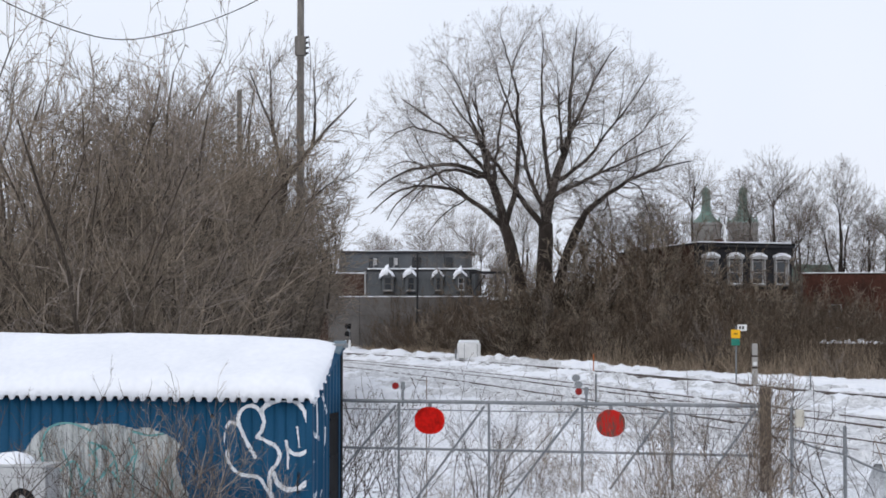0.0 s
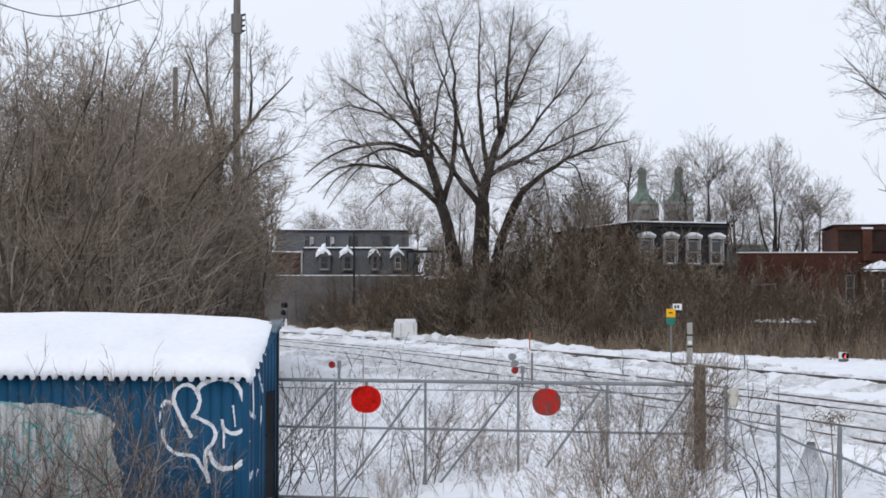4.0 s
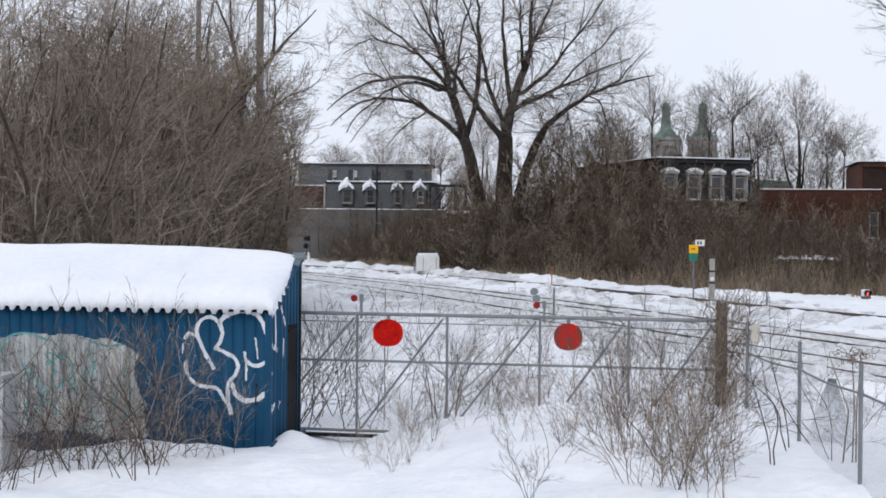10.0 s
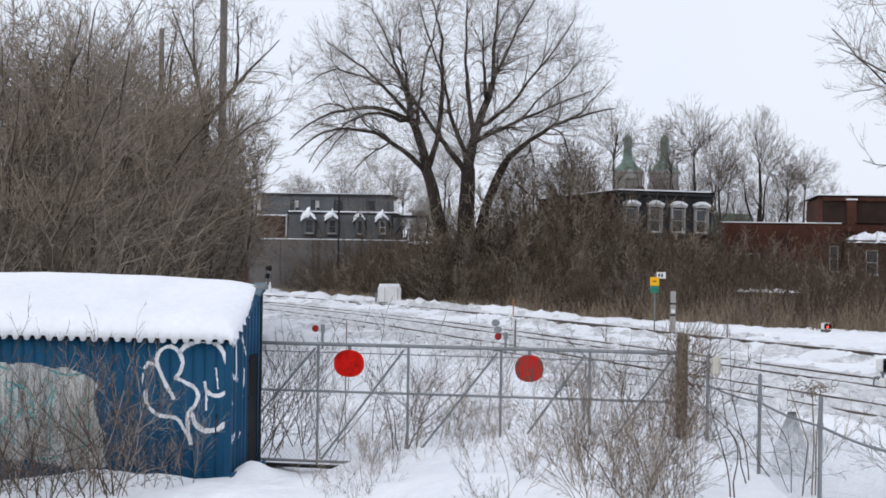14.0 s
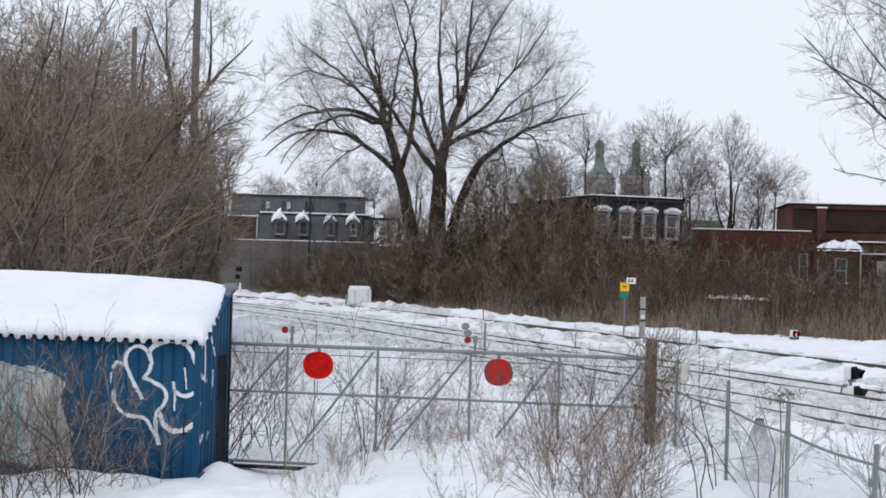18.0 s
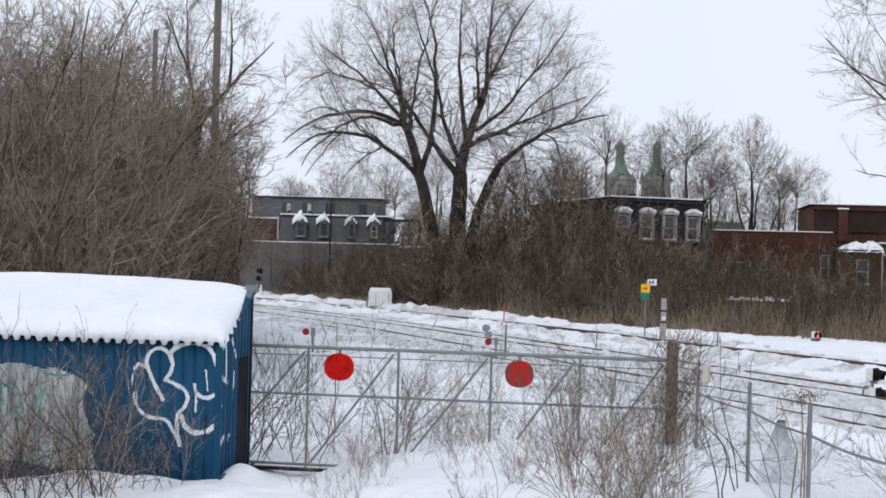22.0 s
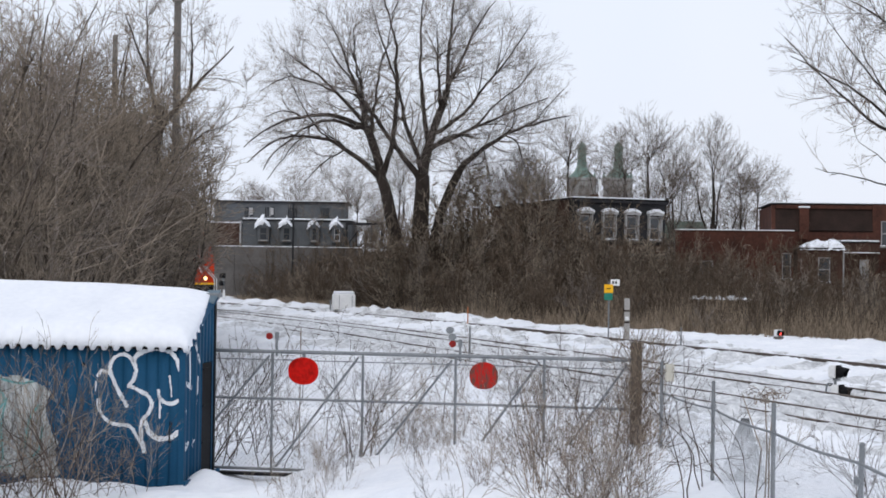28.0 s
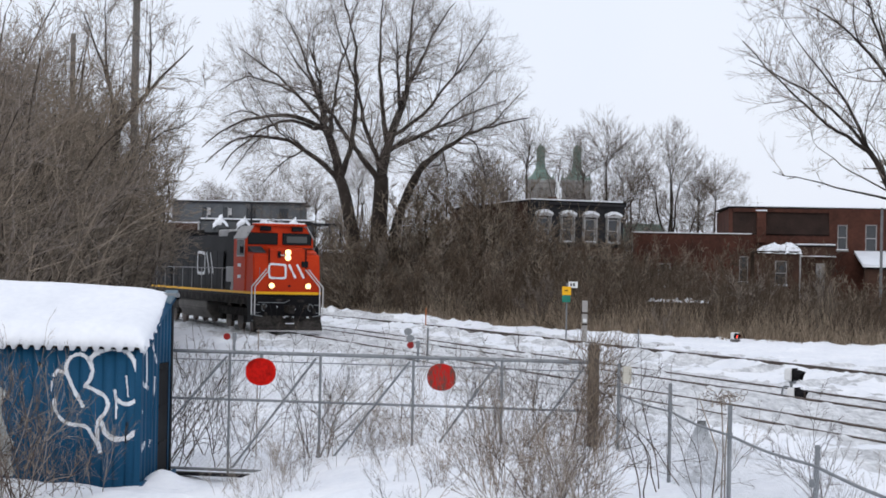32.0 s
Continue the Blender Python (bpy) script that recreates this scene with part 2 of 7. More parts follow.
def prism(bm, outline, axis, a, b):
    """A closed outline in the plane across axis ('x', 'y' or 'z'), drawn out from a to b."""
    put = {"x": lambda u, v, w: (w, u, v), "y": lambda u, v, w: (u, w, v), "z": lambda u, v, w: (u, v, w)}[axis]
    va = [bm.verts.new(put(u, v, a)) for u, v in outline]
    vb = [bm.verts.new(put(u, v, b)) for u, v in outline]
    n = len(outline)
    bm.faces.new(va)
    bm.faces.new(vb[::-1])
    for i in range(n):
        bm.faces.new((va[i], vb[i], vb[(i + 1) % n], va[(i + 1) % n]))
    bmesh.ops.recalc_face_normals(bm, faces=bm.faces[:])
    return bm


def raw_mesh(name, verts, faces):
    """A mesh from arrays of places and of equal-sized faces."""
    me = bpy.data.meshes.new(name)
    verts, faces = np.asarray(verts, np.float32), np.asarray(faces, np.int32)
    me.vertices.add(len(verts))
    me.vertices.foreach_set("co", verts.ravel())
    k = faces.shape[1]
    me.loops.add(faces.size)
    me.loops.foreach_set("vertex_index", faces.ravel())
    me.polygons.add(len(faces))
    me.polygons.foreach_set("loop_start", np.arange(0, faces.size, k, dtype=np.int32))
    me.update(calc_edges=True)
    me.validate()
    return me


def stick_arrays(segs, sides=3, spike=False):
    """Corners and triangles of many tapered sticks, rows of start, end and the two radii; spikes end in a point."""
    s = np.asarray(segs, float).reshape(-1, 8)
    p, q, r0, r1 = s[:, :3], s[:, 3:6], s[:, 6], s[:, 7]
    d = q - p
    d /= np.linalg.norm(d, axis=1, keepdims=True) + 1e-9
    ref = np.where(np.abs(d[:, 2:3]) > 0.9, [[1.0, 0, 0]], [[0, 0, 1.0]])
    u = np.cross(d, ref)
    u /= np.linalg.norm(u, axis=1, keepdims=True) + 1e-9
    v = np.cross(d, u)
    rings = []
    for base, r in ((p, r0),) if spike else ((p, r0), (q, r1)):
        for i in range(sides):
            a = 2 * math.pi * i / sides
            rings.append(base + (u * math.cos(a) + v * math.sin(a)) * r[:, None])
    if spike:
        rings.append(q)
    verts = np.stack(rings, 1).reshape(-1, 3)
    k = np.arange(len(s))[:, None] * len(rings)
    faces = []
    for i in range(sides):
        j = (i + 1) % sides
        if spike:
            faces.append(np.concatenate([k + i, k + j, k + sides], 1))
        else:
            faces += [np.concatenate([k + i, k + j, k + sides + j], 1), np.concatenate([k + i, k + sides + j, k + sides + i], 1)]
    return verts, np.concatenate(faces)


def tubes(name, segs, sides=3, spikes=None):
    """Many tapered sticks in one mesh; spikes are the last, pointed twigs."""
    v, f = stick_arrays(segs, sides)
    if spikes is not None:
        v2, f2 = stick_arrays(spikes, 3, True)
        v, f = np.concatenate([v, v2]), np.concatenate([f, f2 + len(v)])
    return raw_mesh(name, v, f)


def unit(a):
    return a / (np.linalg.norm(a, axis=1, keepdims=True) + 1e-9)


def grow(rng, roots, levels, envelope=None):
    """Branches, level by level. roots: start, direction, length, radius. Each level: pieces, wiggle, lift, end radius, and how its
    children sprout: number, from which fraction, angles, length and radius ratios. Returns one array of sticks for each level."""
    P = np.array([r[0] for r in roots], float)
    D = unit(np.array([r[1] for r in roots], float))
    L = np.array([r[2] for r in roots], float)
    R = np.array([r[3] for r in roots], float)
    out = []
    for lv in levels:
        n, k = len(P), lv["pieces"]
        if envelope is not None:
            c, e = envelope
            a = (P - c) / e
            b = D / e
            A, B, C = (b * b).sum(1), (a * b).sum(1), (a * a).sum(1) - 1
            disc = np.maximum(B * B - A * C, 0)
            room = np.maximum((-B + np.sqrt(disc)) / A, 0.25)
            L = np.minimum(L, room * rng.uniform(0.8, 1.08, n))
        nodes, dirs, rads, rows = [P], [D], [R], []
        p, d = P, D
        for s in range(k):
            d = unit(d + rng.normal(0, lv["wiggle"], (n, 3)) + np.array([0, 0, lv["lift"]]))
            q = p + d * (L / k)[:, None]
            ra = R * (1 - (1 - lv["tip"]) * s / k)
            rb = R * (1 - (1 - lv["tip"]) * (s + 1) / k)
            rows.append(np.concatenate([p, q, ra[:, None], rb[:, None]], 1))
            p = q
            nodes.append(p), dirs.append(d), rads.append(rb)
        out.append(np.concatenate(rows))
        if "kids" not in lv:
            break
        m = lv["kids"]
        N, Dn, Rn = np.stack(nodes, 1), np.stack(dirs, 1), np.stack(rads, 1)
        f = rng.uniform(lv["start"], 1.0, (n, m))
        f[:, 0] = 1.0
        x = f * k
        i = np.minimum(x.astype(int), k - 1)
        w = (x - i)[..., None]
        rowi = np.arange(n)[:, None]
        P2 = (N[rowi, i] * (1 - w) + N[rowi, i + 1] * w).reshape(-1, 3)
        D2 = Dn[rowi, np.minimum(i + 1, k)].reshape(-1, 3)
        R2 = (Rn[rowi, i] * (1 - w[..., 0]) + Rn[rowi, i + 1] * w[..., 0]).reshape(-1)
        ang = np.radians(rng.uniform(*lv["angle"], n * m))
        ang.reshape(n, m)[:, 0] *= 0.4
        side = rng.normal(0, 1, (n * m, 3))
        side = unit(side - (side * D2).sum(1, keepdims=True) * D2)
        P, D = P2, unit(D2 * np.cos(ang)[:, None] + side * np.sin(ang)[:, None])
        L = np.repeat(L, m) * lv["long"] * rng.uniform(0.6, 1.25, n * m) * (1.15 - 0.45 * f.reshape(-1))
        R = np.maximum(R2 * lv["thin"] * rng.uniform(0.7, 1.1, n * m), lv.get("least", 0.004))
    return out


def ribbon(name, pts, width, lift):
    """A strip that follows points (x, z) on a wall whose surface is lift(x, z), seen from -y."""
    v, f = [], []
    fine = []
    for (x0, z0), (x1, z1) in zip(pts[:-1], pts[1:]):
        k = max(1, int(math.hypot(x1 - x0, z1 - z0) / 0.03))
        fine += [(x0 + (x1 - x0) * i / k, z0 + (z1 - z0) * i / k) for i in range(k)]
    fine.append(pts[-1])
    for i, (x, z) in enumerate(fine):
        a, b = fine[max(0, i - 1)], fine[min(len(fine) - 1, i + 1)]
        dx, dz = b[0] - a[0], b[1] - a[1]
        n = math.hypot(dx, dz) or 1
        w = width * (0.85 + 0.3 * noise.noise((x * 5, z * 5, 0)))
        for s in (-1, 1):
            X, Z = x - dz / n * w / 2 * s, z + dx / n * w / 2 * s
            v.append((X, lift(X, Z), Z))
        if i:
            f.append((2 * i - 2, 2 * i - 1, 2 * i + 1, 2 * i))
    return raw_mesh(name, v, f)


def smooth_line(pts, k=8):
    """A Catmull-Rom line through points."""
    p = [Vector(a) for a in pts]
    p = [2 * p[0] - p[1], *p, 2 * p[-1] - p[-2]]
    out = []
    for i in range(1, len(p) - 2):
        for j in range(k):
            t = j / k
            a, b, c, d = p[i - 1:i + 3]
            out.append(tuple(0.5 * ((2 * b) + (c - a) * t + (2 * a - 5 * b + 4 * c - d) * t * t + (3 * b - a - 3 * c + d) * t ** 3)))
    out.append(tuple(p[-2]))
    return out


def swept(name, lines, sides=6):
    """Limbs whose rings are shared along their length."""
    v_all, f_all, base = [], [], 0
    ang = np.arange(sides) * 2 * math.pi / sides
    for pts, rad in lines:
        pts = np.asarray(pts, float)
        tan = unit(np.gradient(pts, axis=0))
        ref = np.array([0.3, 1.0, 0.1])
        u = unit(np.cross(tan, ref))
        w = np.cross(tan, u)
        ring = pts[:, None] + (u[:, None] * np.cos(ang)[None, :, None] + w[:, None] * np.sin(ang)[None, :, None]) * np.asarray(rad)[:, None, None]
        k = len(pts)
        v_all.append(ring.reshape(-1, 3))
        a = (np.arange(k - 1)[:, None] * sides + np.arange(sides)[None]).ravel()
        b = (np.arange(k - 1)[:, None] * sides + (np.arange(sides)[None] + 1) % sides).ravel()
        f_all.append(np.concatenate([np.stack([a, b, b + sides], 1), np.stack([a, b + sides, a + sides], 1)]) + base)
        base += k * sides
    return raw_mesh(name, np.concatenate(v_all), np.concatenate(f_all))


# ---- plan of the ground ----
RAIL = 0.75
TRACK_Y = np.array([-60.0, 0, 20, 33, 43, 50, 60, 78, 97, 110, 120, 132, 150, 200, 260, 600])
TRACK_X = np.array([40.0, 19.0, 12.3, 8.1, 5.0, 2.6, -0.2, -4.7, -11.6, -16.8, -21.3, -27.2, -37.0, -67.0, -107.0, -360.0])
EDGE_Y = np.array([-60.0, 30, 62, 78.5, 87, 103.6, 125, 146, 250, 600])
EDGE_X = np.array([150.0, 75, 35, 18, 10.3, -0.5, -9.0, -17.4, -56, -190])


def step(a, b, x):
    """A smooth rise from 0 at a to 1 at b."""
    t = np.clip((x - a) / (b - a), 0, 1)
    return t * t * (3 - 2 * t)


def track_x(y):
    return (np.interp(y - 4, TRACK_Y, TRACK_X) + np.interp(y, TRACK_Y, TRACK_X) + np.interp(y + 4, TRACK_Y, TRACK_X)) / 3


def lumps(x, y, s, seed=0.0):
    """Cheap smooth unevenness from crossed waves."""
    return (np.sin(x * s + 1.3 * np.sin(y * s * 0.7 + seed)) * np.cos(y * s * 1.1 + 1.7 * np.sin(x * s * 0.6 + seed * 2))
            + 0.5 * np.sin(x * s * 2.3 + y * s * 1.9 + seed)) / 1.5


def rail_z(y):
    return RAIL - 0.15 * step(55, 78, np.asarray(y, float))


LATTICE = np.random.default_rng(12).uniform(-1, 1, (128, 128))


def rough(x, y, size):
    """Smooth random unevenness with bumps of that size."""
    u, v = np.asarray(x, float) / size, np.asarray(y, float) / size
    i, j = np.floor(u).astype(int), np.floor(v).astype(int)
    a, b = u - i, v - j
    a, b = a * a * (3 - 2 * a), b * b * (3 - 2 * b)
    g = lambda p, q: LATTICE[p % 128, q % 128]
    return (g(i, j) * (1 - a) + g(i + 1, j) * a) * (1 - b) + (g(i, j + 1) * (1 - a) + g(i + 1, j + 1) * a) * b


def height(x, y):
    x, y = np.asarray(x, float), np.asarray(y, float)
    near = -0.25 * step(-6, -9, x) + 0.55 * step(-3.2, 1.2, x)
    near = near + 0.07 * lumps(x, y, 0.9, 2.0) + 0.04 * lumps(x, y, 2.7, 5.0)
    near = near + 0.26 * np.exp(-((x + 3.7) / 0.38) ** 2 - ((y - 29.3) / 0.45) ** 2) + 0.16 * np.exp(-((x - 0.3) / 1.5) ** 2 - ((y - 29.4) / 0.8) ** 2) + 0.10 * np.exp(-((x + 5.6) / 0.6) ** 2 - ((y - 28.4) / 0.4) ** 2)
    near = near + 0.10 * rough(x, y, 1.7) + 0.06 * rough(x, y, 0.7) * step(29.0, 31.0, y) + 0.045 * rough(x, y, 0.7) + 0.022 * rough(x, y, 0.32) * step(17, 20, y) * step(37, 35, y)
    off = (x - track_x(y)) * 0.95
    bed = rail_z(y) - 0.034 + 0.03 * lumps(x * 2.0, y, 1.1, 3.0) + 0.035 * lumps(x * 5, y * 1.5, 1.7, 1.0) + 0.025 * np.sin(off * 5.2 + 1.5 * np.sin(y * 0.11)) * step(-7, -3, off) * step(9.5, 8.0, off) + 0.10 * np.exp(-((off + 0.9) / 0.5) ** 2)
    bed = bed + 0.16 * np.exp(-((off - 8.6) / 0.5) ** 2) - 0.08 * np.exp(-((off - 10.6) / 1.1) ** 2)
    bed = bed + 0.05 * rough(x * 1.6, y * 0.8, 0.9) + 0.035 * rough(x * 1.4, y, 0.5) + 0.06 * rough(x, y * 0.4, 1.6) * step(11.6, 13.0, off) + 0.05 * rough(x, y * 0.4, 1.3) * step(5.2, 6.2, off) * step(9.6, 8.6, off)
    bed = bed + 0.05 * rough(x * 1.3, y * 0.7, 0.42) - 0.2 * np.exp(-((x - 9.3) ** 2 + (y - 43.2) ** 2) / 1.2)
    for c, low in ((-0.7175, 0.022), (0.7175, 0.032), (3.3825, 0.03), (4.8175, 0.032), (9.8825, 0.15), (11.3175, 0.14)):
        clear = np.exp(-((off - c) / 0.30) ** 4)
        bed = bed * (1 - clear) + (rail_z(y) - low + 0.022 * rough(x, y, 2.3) + 0.012 * rough(x, y, 0.6)) * clear
    white = step(5.0, 6.2, off) * step(9.7, 8.8, off) + step(11.9, 12.8, off)
    bed = bed + white * (0.05 * rough(x, y * 0.6, 0.8) + 0.03 * rough(x * 0.7, y, 0.45))
    verge = (x - np.interp(y, EDGE_Y, EDGE_X)) * 0.85
    bed = bed + (0.28 + 0.12 * rough(x, y, 0.8)) * np.exp(-((verge + 0.3) / 0.9) ** 2) * step(92, 102, y)
    w = step(-7.5, -2.2, off)
    z = near * (1 - w) + bed * w
    return z + 0.30 * step(1.5, 5.0, (x - np.interp(y, EDGE_Y, EDGE_X)) * 0.85) * step(30, 60, y)


def ground_z(x, y):
    return float(height(x, y))


def grid_lines(a, b, fine, far):
    inner = np.arange(a, b + fine / 2, fine)
    out = np.geomspace(1, far, 22)
    return np.concatenate([a - out[::-1], inner, b + out])


gx, gy = grid_lines(-26, 36, 0.2, 3000), grid_lines(12, 122, 0.36, 3000)
gx = np.unique(np.round(np.concatenate([gx, np.arange(-9.2, 6.4, 0.14)]), 2))
gy = np.unique(np.round(np.concatenate([gy, np.arange(19.0, 36.0, 0.14)]), 2))
X, Y = np.meshgrid(gx, gy)
Z = height(X, Y)
ny, nx = X.shape
idx = np.arange(nx * ny).reshape(ny, nx)
quads = np.stack([idx[:-1, :-1], idx[:-1, 1:], idx[1:, 1:], idx[1:, :-1]], -1).reshape(-1, 4)
gm = raw_mesh("ground", np.stack([X, Y, Z], -1).reshape(-1, 3), quads)
for m_ in (SNOW, DIRTY_SNOW, LITTER):
    gm.materials.append(m_)
cxy = ((X[:-1, :-1] + X[1:, 1:]) / 2).ravel(), ((Y[:-1, :-1] + Y[1:, 1:]) / 2).ravel()
offc = (cxy[0] - track_x(cxy[1])) * 0.95
edge = (cxy[0] - np.interp(cxy[1], EDGE_Y, EDGE_X)) * 0.85 + 0.8 * lumps(cxy[0], cxy[1], 1.1, 1.0)
mi = np.zeros(len(quads), np.int32)
ragged = offc + 0.9 * rough(cxy[0], cxy[1], 2.1) + 0.5 * rough(cxy[0], cxy[1], 0.8)
patch = rough(cxy[0], cxy[1] * 0.6, 1.5) + 0.6 * rough(cxy[0], cxy[1], 0.6)
mi[((ragged > -1.9) & (ragged < 5.9)) | ((ragged > 9.4) & (ragged < 12.0)) | ((ragged > -3.5) & (ragged < 13.5) & (patch > 0.18))] = 1
mi[(edge > 0.9) & (cxy[1] > 40)] = 2
gm.polygons.foreach_set("material_index", mi)
gm.polygons.foreach_set("use_smooth", np.ones(len(quads), bool))
ground = tagged(part("ground", gm, None), "snow-covered ground with ploughed railway bed and leaf litter", "ground", kind="structure")


# ---- railway tracks ----
def track_line(shift):
    ys = np.concatenate([np.arange(14, 130, 3.0), np.arange(130, 260, 10.0)])
    xs = track_x(ys)
    d = np.gradient(xs, ys)
    n = 1 / np.sqrt(1 + d * d)
    return np.stack([xs + shift * n, ys - shift * n * d], 1)


def rail(shift, parent, h):
    line = track_line(shift)
    prof = [(-0.065, -0.14), (0.065, -0.14), (0.02, -0.11), (0.02, -0.04), (0.036, -0.03), (0.036, 0), (-0.036, 0), (-0.036, -0.03), (-0.02, -0.04), (-0.02, -0.11)]
    v, f = [], []
    for i, (x, y) in enumerate(line):
        a, b = line[max(0, i - 1)], line[min(len(line) - 1, i + 1)]
        t = (b - a) / np.linalg.norm(b - a)
        for u, w in prof:
            v.append((x + t[1] * u, y - t[0] * u, h + float(rail_z(y)) + w))
        if i:
            o, k = (i - 1) * len(prof), len(prof)
            f += [(o + j, o + (j + 1) % k, o + k + (j + 1) % k, o + k + j) for j in range(k)]
    part("rail", raw_mesh("rail", v, f), STEEL, parent)


def track(name, centre, label, lift=0.0):
    ob = thing(name, Matrix.Identity(4), label, "track", kind="structure")
    for s in (-0.7175, 0.7175):
        rail(centre + s, ob, lift)
    return ob


track("railway_track", 0.0, "steel railway track half buried in packed snow", 0.0)
track("railway_track", 4.1, "second steel railway track half buried in snow", 0.0)
track("railway_track", 10.6, "steel railway track beside the dry brush", 0.0)


# ---- blue storage shed ----
RIB, DEEP = 0.19, 0.022


def rib(x):
    """Depth of the ribbed sheet at x: flat crowns with short slopes."""
    t = (x / RIB) % 1.0
    if t < 0.74:
        return 1.0
    if t < 0.80:
        return 1 - (t - 0.74) / 0.06
    if t < 0.94:
        return 0.0
    return (t - 0.94) / 0.06


def roof_rib(x):
    """Profile of the roof sheet: wide ribs with wide troughs."""
    t = (x / RIB) % 1.0
    return 1.0 if t < 0.42 else 1 - (t - 0.42) / 0.1 if t < 0.52 else 0.0 if t < 0.9 else (t - 0.9) / 0.1


ROOF_KNOTS = (0.0, 0.42, 0.52, 0.9)
RIB_KNOTS = (0.0, 0.74, 0.80, 0.94)


def ribbed(x0, x1, top, low=-0.45, along="x"):
    """A ribbed metal sheet, drawn as a closed skin; top is a function of x."""
    xs = [x0] + sorted(RIB * (k + t) for k in range(int(x0 / RIB) - 2, int(x1 / RIB) + 2) for t in RIB_KNOTS if x0 < RIB * (k + t) < x1) + [x1]
    v, f = [], []
    for x in xs:
        y = -DEEP * rib(x)
        for yy, zz in ((y, low), (y, top(x)), (y + 0.004, top(x)), (y + 0.004, low)):
            v.append((x, yy, zz) if along == "x" else (-yy, x, zz))
    for i in range(len(xs) - 1):
        a, b = 4 * i, 4 * i + 4
        f += [(a + j, b + j, b + (j + 1) % 4, a + (j + 1) % 4) for j in range(4)]
    return raw_mesh("sheet", v, f)


SHED_L, SHED_D, EAVE, BACK = 9.1, 1.72, 2.17, 2.90
shed = thing("storage_shed", pose(-4.07, 28.95, 0, 0, 0, -8.6), "blue ribbed metal shed with graffiti and a thick snow cap", "shed")
for k in range(12):
    a, b = -0.76 * (k + 1), -0.76 * k
    part("wall_panel", ribbed(a, b - 0.002, lambda x: EAVE), BLUE, shed)
for a, b in ((0.0, 0.52), (0.52, 1.0), (1.57, SHED_D)):
    part("end_panel", ribbed(a, b - 0.002, lambda y: EAVE + (BACK - EAVE) * y / SHED_D, along="y"), BLUE, shed)
part("end_panel", ribbed(1.0, 1.568, lambda y: EAVE + (BACK - EAVE) * y / SHED_D, low=1.87, along="y"), BLUE, shed)
part("back_wall", boxm(-SHED_L, 0, SHED_D, SHED_D + 0.04, -0.45, BACK), BLUE, shed)
part("far_end_wall", boxm(-SHED_L - 0.03, -SHED_L, 0, SHED_D, -0.45, EAVE), BLUE, shed)
part("corner_trim", boxm(-0.06, 0.036, -0.034, 0.05, -0.45, EAVE - 0.01, bev=0.004), BLUE, shed)
part("corner_trim", boxm(-0.02, 0.036, SHED_D - 0.06, SHED_D + 0.05, -0.45, BACK + 0.02, bev=0.004), BLACK, shed)
part("end_door", boxm(-0.01, 0.012, 1.01, 1.57, -0.45, 1.86, bev=0.004), BLACK, shed, "dark doorway strip in the end wall")
for z in (0.55, 1.15, 1.75):
    part("door_batten", boxm(0.012, 0.03, 1.04, 1.54, z, z + 0.03, bev=0.003), BLACK, shed)
slope = (BACK - EAVE) / SHED_D
v, f = [], []
rx = [-SHED_L - 0.1] + sorted(RIB * (k + t) for k in range(-49, 1) for t in ROOF_KNOTS if -SHED_L < RIB * (k + t) < 0.05) + [0.09]
for x in rx:
    for y in (-0.14, SHED_D + 0.12):
        z = EAVE + slope * y + 0.03 + 0.05 * roof_rib(x + 0.05)
        v += [(x, y, z), (x, y, z - 0.006)]
for i in range(len(rx) - 1):
    a, b = 4 * i, 4 * i + 4
    f += [(a, a + 2, b + 2, b), (a + 1, b + 1, b + 3, a + 3), (a, b, b + 1, a + 1), (a + 2, a + 3, b + 3, b + 2)]
part("roof_sheet", raw_mesh("roof_sheet", v, f), BLUE, shed)
# black strip added to imitate the shade in the openings under the roof ribs
part("eave_filler", boxm(-SHED_L, 0.03, -0.10, -0.026, EAVE - 0.045, EAVE + 0.03), BLACK, shed, "black strip standing in for shade under the roof edge")
part("eave_flashing", boxm(0.06, 0.10, -0.12, SHED_D + 0.14, -0.05, 0.07, bev=0.005), BLUE, shed)
fl = shed.children[-1]
for vtx in fl.data.vertices:
    vtx.co.z += EAVE + slope * vtx.co.y
part("ridge_cap", boxm(-SHED_L - 0.1, 0.10, SHED_D - 0.1, SHED_D + 0.16, BACK + 0.03, BACK + 0.10, bev=0.01), GALV, shed, "bent grey ridge flashing")


def front(x, z):
    return -DEEP * rib(x) - 0.004


